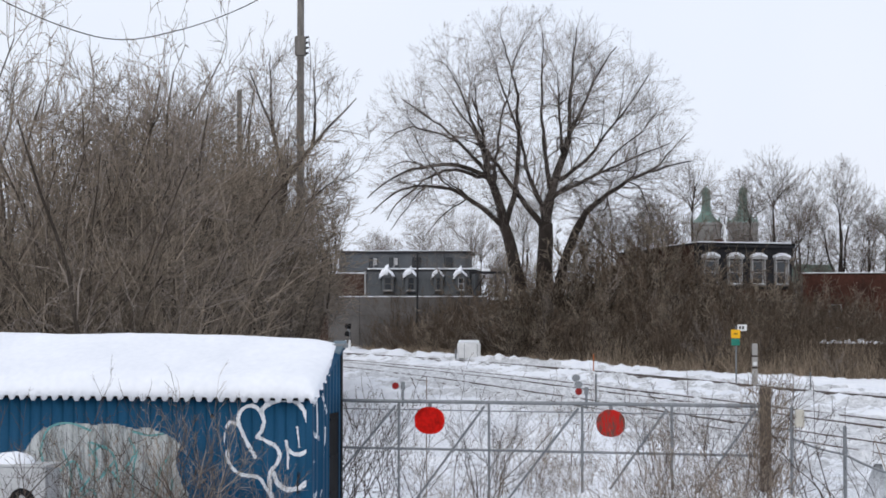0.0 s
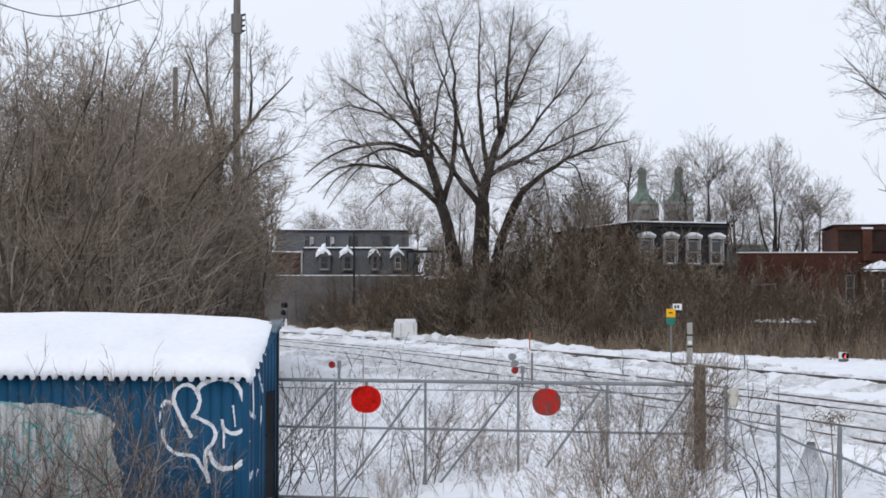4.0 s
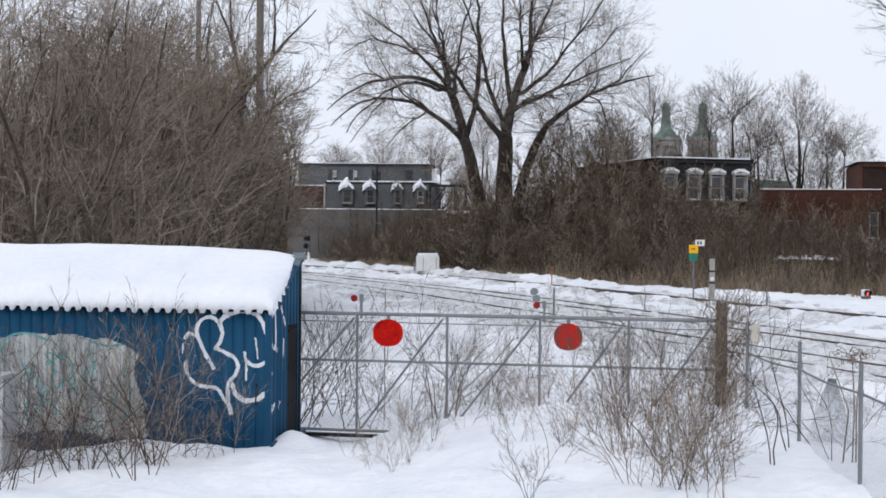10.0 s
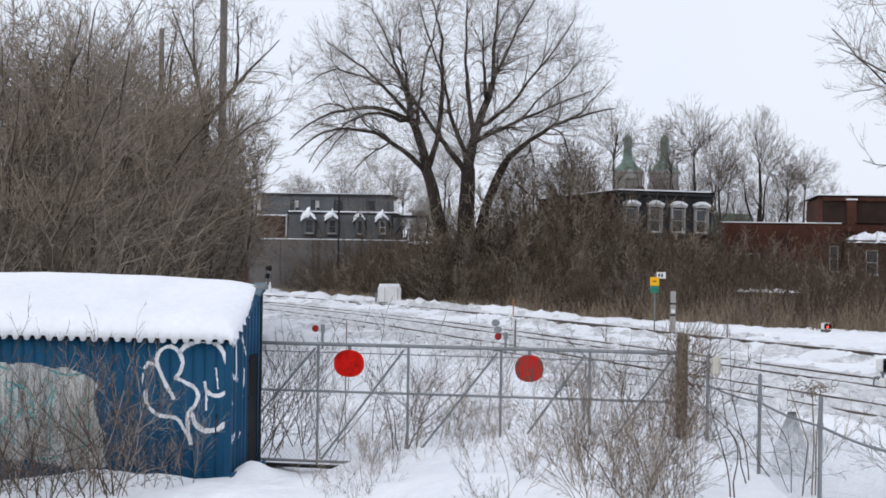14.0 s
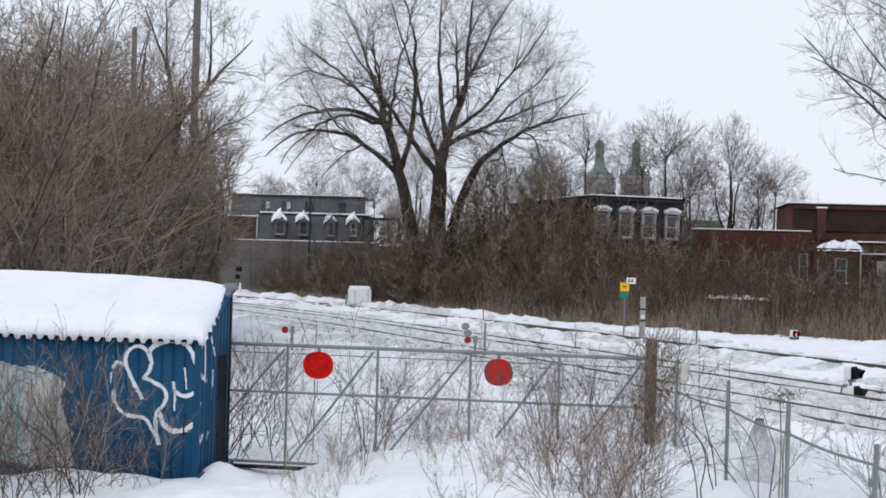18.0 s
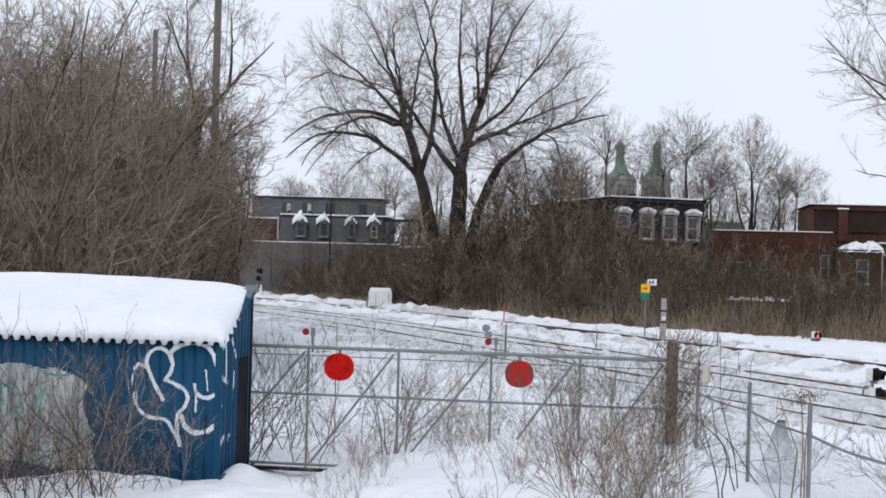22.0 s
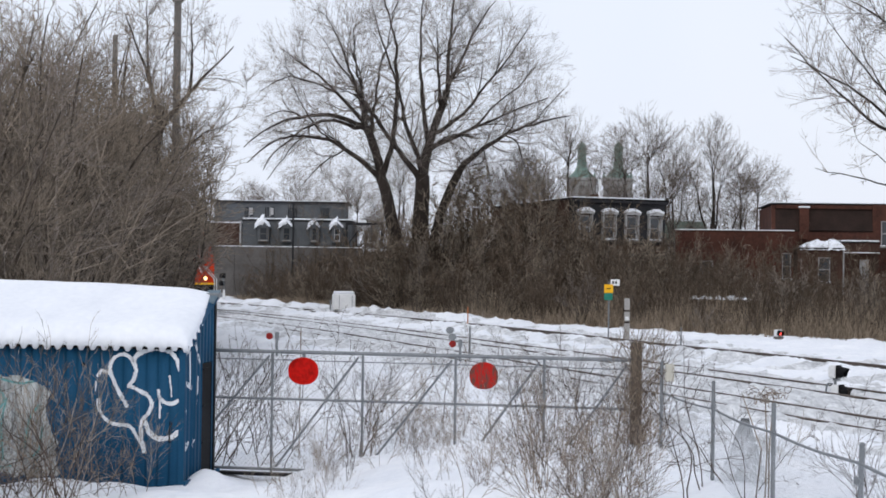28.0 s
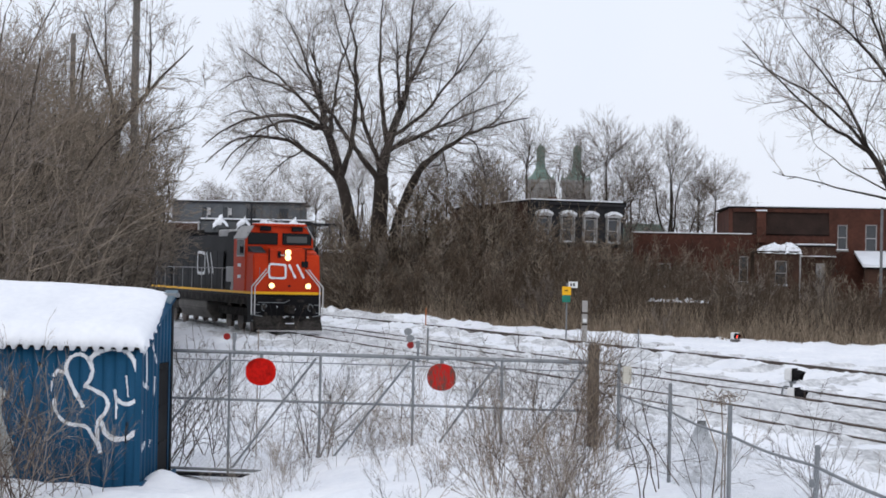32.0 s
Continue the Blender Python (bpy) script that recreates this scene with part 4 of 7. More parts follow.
for k in range(9):
    y = 47 + 3.7 * k + rs.uniform(-0.8, 0.8)
    arch.append((-0.184 * y - (2.4 if y < 56 else 1.7 if y < 62 else 2.0) - rs.uniform(0, 1.3), y, rs.uniform(0.8, 1.05) * (0.66 + 0.0066 * y), rs.uniform(-0.35, 0.35)))
for k in range(3):
    y = 48 + 8.0 * k + rs.uniform(-0.8, 0.8)
    arch.append((-0.182 * y - (2.2 if y < 55 else 1.3) - rs.uniform(0, 0.8), y, rs.uniform(1.05, 1.2) * (0.66 + 0.0066 * y), rs.uniform(-0.3, 0.3)))
spread_things(ARCH, arch)
HIGH = [shrub(48, 9.0, 0.13, 9, "tall willow bush with twigs spreading high over the railway", "thicket behind the shed", TWIG, 1.0, lean=0.15, bare=0.45)]
spread_things(HIGH, [(-0.184 * y - 1.4, y, 0.70 + 0.0064 * y, a) for y, a in ((50, 0.1), (57, -0.2), (63, 0.2), (69, 0.0), (75, -0.15))])


FRINGE = [shrub((65, 67)[k], 8.6, 0.13, 12, "fine-twigged leafless willow bush at the thicket's edge", "thicket behind the shed", (TWIG, TWIG_GREY)[k], 0.9, fine=0.0075, lean=0.10, bare=0.62) for k in range(2)]
spread_things(FRINGE, [(-0.147 * y - 1.55 - rs.uniform(0, 1.5), y, rs.uniform(0.86, 1.12) * (0.70 + 0.0056 * y), rs.uniform(-0.5, 0.5)) for y in (56, 60, 63, 66, 68, 70, 72, 74, 76, 78, 80, 82, 84)])

SKIRT = [shrub(70 + k, 5.4, 0.26, 9, "low fine-twigged willow bush at the thicket's foot", "thicket behind the shed", (TWIG, TWIG_GREY)[k], 0.62, fine=0.0066, lean=0.08, bare=0.22) for k in range(2)]
spread_things(SKIRT, [(-0.140 * y - 1.5 - rs.uniform(0, 1.0), y, rs.uniform(0.85, 1.2), rs.uniform(-0.6, 0.6)) for y in (57, 60, 63, 66, 69, 72, 75, 78, 81)])

VEIL = [shrub(74 + k, 9.2, 0.12, 8, "thin open willow bush before the railway", "thicket behind the shed", (TWIG_GREY, TWIG)[k], 0.75, fine=0.0058, lean=0.05, bare=0.5) for k in range(2)]
spread_things(VEIL, [(-0.133 * y - 1.9 - 0.09 * (y % 7), y, 0.86 + 0.04 * (y % 5), 0.3 * (y % 4) - 0.5) for y in (66, 70, 74, 79, 83)])


def tangle(name, seed, n, xs, ys, tall, rad, label, material, lean=0.45):
    """Loose slanting sticks that fill a stretch of brush."""
    q = np.random.default_rng(seed)
    zs = height(xs, ys)
    z0 = zs + q.uniform(0, 1, n) ** 1.4 * tall
    ln = q.uniform(0.5, 1.7, n) * (1.0 if rad > 0.008 else 0.35)
    d = unit(np.stack([q.normal(0.1, lean, n), q.normal(0, lean, n), q.uniform(0.3, 1, n)], 1)) * ln[:, None]
    p = np.stack([xs, ys, z0], 1)
    rr = np.full(n, rad) * q.uniform(0.6, 1.3, n)
    tagged(part(name, tubes(name, np.concatenate([p, p + d, rr[:, None], rr[:, None] * 0.5], 1)), material), label, "brush", kind="stuff")


q_ = np.random.default_rng(8)
n = 10000
ys_ = q_.uniform(38, 82, n)
xs_ = -0.18 * ys_ - 0.1 - q_.uniform(0, 1, n) ** 1.1 * 0.24 * ys_
tangle("thicket_undergrowth", 9, n, xs_, ys_, np.clip((-0.158 * ys_ - xs_) * 2.2, 1.5, 5.0), 0.010, "tangled brown twigs filling the thicket", TWIG)

n = 1500
ys_ = q_.uniform(42, 80, n)
xs_ = -0.164 * ys_ - q_.uniform(0, 1, n) ** 1.5 * 0.155 * ys_
tall_ = np.clip((-0.158 * ys_ - xs_) * 2.4 + 0.07 * ys_, 2.0, 0.165 * ys_)
u_ = q_.uniform(0.1, 1.0, n) ** 0.7
tl_ = q_.uniform(0.8, 2.6, n)
dr_ = unit(np.stack([q_.normal(0.25, 0.45, n), q_.normal(0, 0.35, n), q_.uniform(0.35, 1.0, n)], 1)) * tl_[:, None]
p_ = np.stack([xs_, ys_, u_ * tall_], 1)
bend_ = p_ + dr_ * 0.5 + q_.normal(0, 0.08, (n, 3))
rr_ = q_.uniform(0.007, 0.015, n)[:, None]
canes = np.concatenate([np.concatenate([p_, bend_, rr_, rr_ * 0.8], 1), np.concatenate([bend_, p_ + dr_ + np.array([0, 0, -0.06]) * tl_[:, None], rr_ * 0.8, rr_ * 0.35], 1)])
tagged(part("thicket_canes", tubes("thicket_canes", canes), TWIG), "slanting brown canes high in the thicket", "brush", kind="stuff")

LOW = [shrub(50 + k, 4.4, 0.42, 10, "dense leafless brown brush beside the railway", "brush along the railway", (TWIG, BRUSH, TWIG_GREY, BRUSH, TWIG)[k], 0.62, fine=0.0148) for k in range(5)]
spots = []
for k in range(84):
    y = 80 + 62 * (k / 84) + rs.uniform(-1.5, 1.5)
    e = float(np.interp(y, EDGE_Y, EDGE_X))
    back = (1.6, 3.2, 5.5, 8.5, 12.0, 16.0)[k % 6] + rs.uniform(-0.8, 0.8)
    spots.append((e + back * 0.75, y + back * 0.6, rs.uniform(0.7, 1.1) * (1.12 if back > 5 else 0.8) * (0.72 if y < 92 else 1.0), rs.uniform(0, 6.28)))
for k in range(20):
    spots.append((15.5 + k * 0.9, 84 + rs.uniform(0, 16), rs.uniform(0.3, 0.5), rs.uniform(0, 6.28)))
for k in range(10):
    spots.append((1.5 + k * 0.9 + rs.uniform(-0.4, 0.4), 112 + rs.uniform(0, 4), rs.uniform(1.2, 1.55), rs.uniform(0, 6.28)))
for k in range(26):
    spots.append((6.5 + k * 0.8 + rs.uniform(-0.5, 0.5), 106 + rs.uniform(0, 6.5), rs.uniform(0.85, 1.25) * (1.0 if k < 12 else 0.42), rs.uniform(0, 6.28)))
for k in range(7):
    spots.append((-3.9 + k * 0.75 + rs.uniform(-0.4, 0.4), 112.5 + rs.uniform(0, 3), rs.uniform(0.9, 1.3), rs.uniform(0, 6.28)))
for k in range(8):
    spots.append((-0.6 + k * 1.0 + rs.uniform(-0.4, 0.4), 115.5 + rs.uniform(0, 4), (1.5, 1.2, 1.75, 2.0, 1.6, 2.1, 1.8, 1.5)[k], rs.uniform(0, 6.28)))
for k in range(13):
    spots.append((-3.6 + k * 0.62 + rs.uniform(-0.3, 0.3), 113.5 + rs.uniform(0, 3), rs.uniform(0.9, 1.25), rs.uniform(0, 6.28)))
spots.append((13.2, 86.5, 0.42, 1.0))
spots.append((12.3, 86.0, 0.38, 2.0))
spots.append((14.4, 87.5, 0.4, 3.0))
spots = [(o[0], o[1], o[2] * (0.62 if -0.15 < o[0] / o[1] < -0.08 else 1.0), o[3]) for i_, o in enumerate(spots) if not (-0.15 < o[0] / o[1] < -0.08 and i_ % 2)]
spots = [o for o in spots if o[2] < 0.43 or not (0.132 < o[0] / o[1] < 0.172 and o[1] < 93)]
spread_things(LOW, spots)
SPARSE = [shrub(60 + k, 6.2, 0.2, 7, "tall sparse leafless brush before the house fronts", "brush along the railway", (BRUSH, TWIG)[k], 0.6, fine=0.0105, bare=0.3) for k in range(2)]
spread_things(SPARSE, [(-3.6, 115.2, 1.0, 0.6), (-2.6, 114.6, 1.15, 1.9), (-1.6, 115.1, 1.1, 3.0), (-0.7, 114.5, 1.2, 4.3), (0.3, 115.0, 1.1, 5.4), (1.2, 114.7, 1.15, 0.2), (-12.9, 142, 0.95, 3.4), (-9.6, 144, 1.1, 0.9), (-8.4, 142, 0.8, 5.0)] + [(2.6 + 0.62 * k + rs.uniform(-0.3, 0.3), 113.5 + rs.uniform(0, 4), rs.uniform(1.1, 1.55), rs.uniform(0, 6.28)) for k in range(9)] + [(-4.0 + 0.95 * k + rs.uniform(-0.3, 0.3), 113.5 + rs.uniform(0, 4), rs.uniform(0.7, 1.05), rs.uniform(0, 6.28)) for k in range(10)] + [(6.2 + 0.95 * k + rs.uniform(-0.4, 0.4), 106.5 + rs.uniform(0, 4.5), rs.uniform(0.8, 1.15) * (1.0 if k < 9 else 0.72), rs.uniform(0, 6.28)) for k in range(22)])
n = 29000
ys_ = q_.uniform(72, 150, n)
bk_ = 1.0 + q_.uniform(0, 1, n) * 17
xs_ = np.interp(ys_, EDGE_Y, EDGE_X) + bk_ * 0.75
ys_ = ys_ + bk_ * 0.6
tangle("railway_brush", 10, n, xs_, ys_, np.clip(1.0 + bk_ * 0.3, 1.2, 3.0) * np.where(ys_ < 95, 0.75, 1.0) * np.where(xs_ / ys_ > 0.165, 0.6, 1.0), 0.014, "tangled dark brush in front of the houses", BRUSH)

# dry grass at the foot of the brush
gr = np.random.default_rng(5)
n = 19000
ys = gr.uniform(66, 150, n)
bk = np.abs(gr.normal(0, 2.4, n)) + 0.3 + 1.2 * lumps(ys * 1.0, ys * 0.0, 1.3, 2.0)
xs = np.interp(ys, EDGE_Y, EDGE_X) + bk * 0.8
ys = ys + bk * 0.5
zs = height(xs, ys) - 0.05
hh = gr.uniform(0.3, 1.5, n) * (1.0 + 0.75 * np.clip(rough(xs, ys, 2.6) * 2, 0, 1)) * (0.5 + 0.5 * np.minimum(bk, 2) / 2)
keep = (rough(xs, ys, 3.1) + 0.5 * rough(xs, ys, 1.1) > -0.25) | (gr.uniform(0, 1, n) < 0.25)
hh = hh * np.where(ys > 106, 0.5, 1.0)
xs, ys, zs, hh = xs[keep], ys[keep], zs[keep], hh[keep]
n = len(xs)
segs = np.stack([xs, ys, zs, xs + gr.normal(0, 0.30, n) * hh, ys + gr.normal(0, 0.30, n) * hh, zs + hh, np.full(n, 0.012), np.full(n, 0.004)], 1)
tagged(part("dry_grass", tubes("dry_grass", segs[:3], 3, segs), GRASS), "tall dry tan grass along the snow edge", "grass", kind="stuff")

def lines_of(sticks, k=10):
    q = sticks.reshape(-1, k, 8)
    return [(np.concatenate([o[:, :3], o[-1:, 3:6]]), np.concatenate([o[:, 6], o[-1:, 7]])) for o in q]


def crown(q, forks, env, limbs, limb_r, levels, low=-0.2, per=13, top_thin=0.0, extra=()):
    """Limbs that bend from forks to well-spread ends inside an ellipsoid, and the branches on them."""
    c, e = env
    ends = []
    while len(ends) < limbs:
        best = None
        for _ in range(14):
            d = q.normal(0, 1, 3)
            d /= np.linalg.norm(d)
            if d[2] < low:
                d[2] = -d[2]
            if d[2] > 0.45 and q.uniform() < top_thin:
                d[2] = -d[2] * 0.6
            p = c + e * d * q.uniform(0.62, 0.92)
            gap = min([np.linalg.norm((p - o) / e) for o in ends] or [9])
            if best is None or gap > best[0]:
                best = (gap, p)
        ends.append(best[1])
    sticks, roots = [], list(extra)
    for p in ends:
        score = [np.linalg.norm(p - np.array(f[0])) - 3.0 * np.dot((p - np.array(f[0])) / np.linalg.norm(p - np.array(f[0])), unit(np.array([f[1]], float))[0]) for f in forks]
        f = forks[int(np.argmin(score))]
        a, d = np.array(f[0], float), unit(np.array([f[1]], float))[0]
        dist = np.linalg.norm(p - a)
        b = a + d * dist * 0.33
        k = 10
        t = np.linspace(0, 1, k + 1)[:, None]
        pts = a * (1 - t) ** 2 + 2 * b * t * (1 - t) + p * t * t
        pts[1:] += np.cumsum(q.normal(0, 0.014 * dist, (k, 3)), 0) * 0.6
        r0 = limb_r * (dist / e[2]) ** 0.8 * q.uniform(0.8, 1.15)
        if len(f) > 2:
            r0 = min(r0, f[2] * 0.8)
        rr = r0 * (1 - 0.80 * np.linspace(0, 1, k + 1))
        sticks.append(np.concatenate([pts[:-1], pts[1:], rr[:-1, None], rr[1:, None]], 1))
        for s_ in 1 - 0.75 * q.uniform(0, 1, per) ** 1.25:
            i = min(int(s_ * k), k - 1)
            w = s_ * k - i
            base = pts[i] * (1 - w) + pts[i + 1] * w
            tan = unit((pts[i + 1] - pts[i])[None])[0]
            sd = q.normal(0, 1, 3) + np.array([0, 0, 0.25])
            sd = unit((sd - sd.dot(tan) * tan)[None])[0]
            an = math.radians(q.uniform(22, 60))
            roots.append((base, tan * math.cos(an) + sd * math.sin(an), min(e[2], 8) * q.uniform(0.16, 0.40), max(0.012, rr[i] * 0.5)))
    return [np.concatenate(sticks)] + grow(q, roots, levels, (c, e * 1.06))


def limbed_tree(name, label, seed, m, limbs, env, count, limb_r, fine, per=9, low=-0.4, group="", bark=BARK, twig=TWIG_TREE, kids=5, wob=0.016, stout=1.0, top_thin=0.0):
    """A tree from its main limbs: (key, parent, where on it, end, upward bow or the place it bends through, radii); finer limbs fill the crown between them."""
    q = np.random.default_rng(seed)
    line, forks, side = {}, [], []
    for key, par, at_, end, bow, r0, r1 in limbs:
        end = np.array(end, float)
        if par in line:
            pts, rad = line[par]
            x = at_ * (len(pts) - 1)
            i = min(int(x), len(pts) - 2)
            a = pts[i] + (pts[i + 1] - pts[i]) * (x - i)
            tan = unit((pts[i + 1] - pts[i])[None])[0]
        else:
            a, tan = np.array(par, float), np.array([0, 0, 1.0])
        dist = np.linalg.norm(end - a)
        k = max(8, int(dist * 2.2))
        t = np.linspace(0, 1, k + 1)[:, None]
        if isinstance(bow, tuple):
            mid = 2 * np.array(bow, float) - (a + end) / 2
        else:
            mid = a + (end - a) * 0.36 + tan * dist * 0.14 + np.array([0, 0, bow * dist])
        pts = a * (1 - t) ** 2 + 2 * mid * t * (1 - t) + end * t * t
        wv = np.cumsum(q.normal(0, 1, (k + 1, 3)), 0)
        wv -= wv[0] + (wv[-1] - wv[0]) * t
        pts = pts + wv * wob * dist / math.sqrt(k) * (0.4 if r0 > 0.3 else 0.8 if r0 > 0.15 else 1.6)
        rad = (r0 + (r1 - r0) * t[:, 0] ** 0.8) * stout
        line[key] = (pts, rad)
        for w in (q.uniform(0.22, 1.0, max(4, int(dist * 1.3))) if r1 < 0.14 else ()):
            i = min(int(w * k), k - 1)
            tan = unit((pts[i + 1] - pts[i])[None])[0]
            sd = q.normal(0, 1, 3)
            sd = unit((sd - sd.dot(tan) * tan)[None])[0]
            an = math.radians(q.uniform(30, 68))
            side.append((pts[i], tan * math.cos(an) + sd * math.sin(an), min(dist, 8) * q.uniform(0.16, 0.36), max(0.012, rad[i] * 0.45)))
        for w in ((0.35, 0.55, 0.75, 1.0) if r1 < 0.14 else (1.0,)):
            i = int(w * k)
            j = min(i, k - 1)
            forks.append((tuple(pts[i]), tuple(unit((pts[j + 1] - pts[j])[None])[0] + np.array([0, 0, 0.12])), rad[i]))
    s = crown(q, forks, env, count, limb_r, [
        dict(pieces=4, wiggle=0.13, lift=0.03, tip=0.3, kids=kids, start=0.2, angle=(22, 56), long=0.55, thin=0.55, least=fine * 1.35),
        dict(pieces=3, wiggle=0.14, lift=0.03, tip=0.4, kids=kids, start=0.15, angle=(20, 52), long=0.62, thin=0.6, least=fine),
        dict(pieces=1, wiggle=0.12, lift=0.02, tip=0.6)], low=low, per=per, top_thin=top_thin, extra=side)
    ob = thing(name, m, label, "tree", group)
    part("trunk", swept("trunk", [v for k_, v in line.items() if v[1][0] >= limb_r * 3.9], 10), bark, ob)
    for k_, v in line.items():
        if v[1][0] < limb_r * 3.9:
            part("bough", swept("bough", [v], 7), bark, ob)
    tagged(part("bough_clump", swept("bough_clump", lines_of(s[0]), 5), bark, ob), kind="stuff")
    tagged(part("crown", tubes("crown", np.concatenate(s[1:-1]), 3, s[-1]), twig, ob), kind="stuff")
    return ob


# the great tree behind the tracks
GREAT_LEFT = [("l", (-0.5, 0, -0.6), 0, (-2.1, 0, 8.6), (-1.2, 0, 4.6), 0.58, 0.36), ("l1", "l", 1.0, (-3.1, 0.2, 11.8), (-2.4, 0.1, 10.0), 0.34, 0.24),
              ("la", "l", 0.97, (-10.6, -1.0, 9.3), (-6.6, -0.8, 11.1), 0.19, 0.03), ("lb", "l1", 1.0, (-11.0, 0.6, 10.4), (-7.2, 0.4, 12.5), 0.18, 0.03),
              ("lc", "l1", 0.96, (-9.8, 1.4, 9.0), (-6.6, 1.2, 11.9), 0.15, 0.03), ("ld", "l1", 1.0, (-8.8, 0.8, 16.9), (-5.0, 0.5, 14.0), 0.17, 0.03)]
GREAT_LEFT += [("le", "l1", 1.0, (-5.6, -0.8, 18.6), (-4.1, -0.4, 15.3), 0.17, 0.03), ("lf", "l1", 0.9, (-1.6, 0.6, 18.4), (-2.2, 0.3, 14.2), 0.15, 0.03),
               ("lg", "l", 0.99, (-1.1, -0.4, 15.0), (-1.3, -0.2, 11.6), 0.21, 0.12), ("lh", "lg", 1.0, (-2.3, -0.8, 20.8), (-1.4, -0.6, 18.0), 0.12, 0.025), ("li", "ld", 0.5, (-10.0, 0.2, 14.0), (-7.4, 0.3, 15.0), 0.09, 0.02)]
GREAT_LEFT += [("lj", "l1", 0.8, (-4.4, 4.2, 17.6), (-3.4, 2.2, 14.2), 0.15, 0.03), ("lk", "l1", 0.85, (-3.8, -4.2, 17.2), (-3.4, -2.2, 14.0), 0.15, 0.03), ("lm", "la", 0.25, (-7.2, -1.8, 7.7), (-5.6, -1.4, 9.3), 0.07, 0.02),
               ("ln", "la", 0.22, (-6.9, -0.3, 12.1), (-5.2, -0.5, 11.2), 0.09, 0.02), ("lo", "la", 0.55, (-9.2, -2.0, 8.2), (-8.0, -1.6, 10.1), 0.06, 0.02), ("lp", "lb", 0.5, (-9.8, 1.6, 12.4), (-8.4, 1.0, 12.8), 0.07, 0.02)]
GREAT_RIGHT = [("r", (0.6, 0.2, -0.6), 0, (0.6, 0.2, 8.7), (0.45, 0.2, 4.0), 0.78, 0.47), ("r1", "r", 1.0, (1.9, 0.2, 13.4), (1.05, 0.2, 11.0), 0.38, 0.22), ("ra", "r", 0.95, (-5.4, 0.9, 16.6), (-1.9, 0.6, 11.7), 0.25, 0.04),
               ("rb", "r", 0.99, (-2.6, -0.4, 19.0), (-0.95, -0.2, 12.8), 0.22, 0.03), ("rc", "r1", 0.45, (0.4, -0.6, 21.0), (0.35, -0.4, 14.8), 0.20, 0.03), ("rd", "r1", 1.0, (2.6, 0.4, 21.4), (2.1, 0.3, 17.0), 0.20, 0.03)]
GREAT_RIGHT += [("re", "r1", 0.6, (7.2, -0.5, 18.2), (3.6, -0.3, 13.4), 0.18, 0.03), ("rf", "r1", 0.35, (8.6, 0.8, 13.9), (3.9, 0.5, 12.0), 0.19, 0.03), ("rg", "r1", 0.9, (5.2, 1.0, 20.2), (2.9, 0.6, 16.4), 0.17, 0.03),
                ("rh", "r1", 0.95, (1.4, -4.6, 17.6), (1.6, -2.0, 14.6), 0.16, 0.03), ("ri", "r1", 0.95, (2.4, 4.6, 17.4), (2.2, 2.2, 14.8), 0.16, 0.03), ("rj", "r1", 0.3, (3.7, -1.2, 10.1), (2.6, -0.8, 11.3), 0.07, 0.02)]
GREAT_RIGHT += [("t", (0.95, -0.3, -0.6), 0, (2.9, -0.4, 8.9), (1.5, -0.3, 5.0), 0.46, 0.25), ("t1", "t", 1.0, (9.9, -0.8, 12.6), (5.4, -0.5, 11.2), 0.24, 0.035), ("t2", "t1", 0.35, (4.9, -1.6, 8.2), (4.7, -1.2, 9.7), 0.06, 0.02),
                ("t3", "t1", 0.55, (7.2, -1.4, 8.8), (6.7, -1.1, 10.6), 0.06, 0.02), ("t4", "t1", 0.72, (9.6, -0.2, 14.4), (8.0, -0.4, 12.8), 0.07, 0.02), ("t5", "rf", 0.5, (7.8, 0.2, 15.8), (6.0, 0.4, 13.8), 0.08, 0.02)]
limbed_tree("large_bare_tree", "huge leafless tree with three trunks and a broad rounded crown", 3, Matrix.Translation((-2.0, 118.0, 0.6)), GREAT_LEFT + GREAT_RIGHT,
            (np.array([-0.5, 0, 13.9]), np.array([10.4, 7.5, 8.4])), 165, 0.095, 0.0052, per=7, low=-0.8, stout=1.0, top_thin=0.4, wob=0.026)

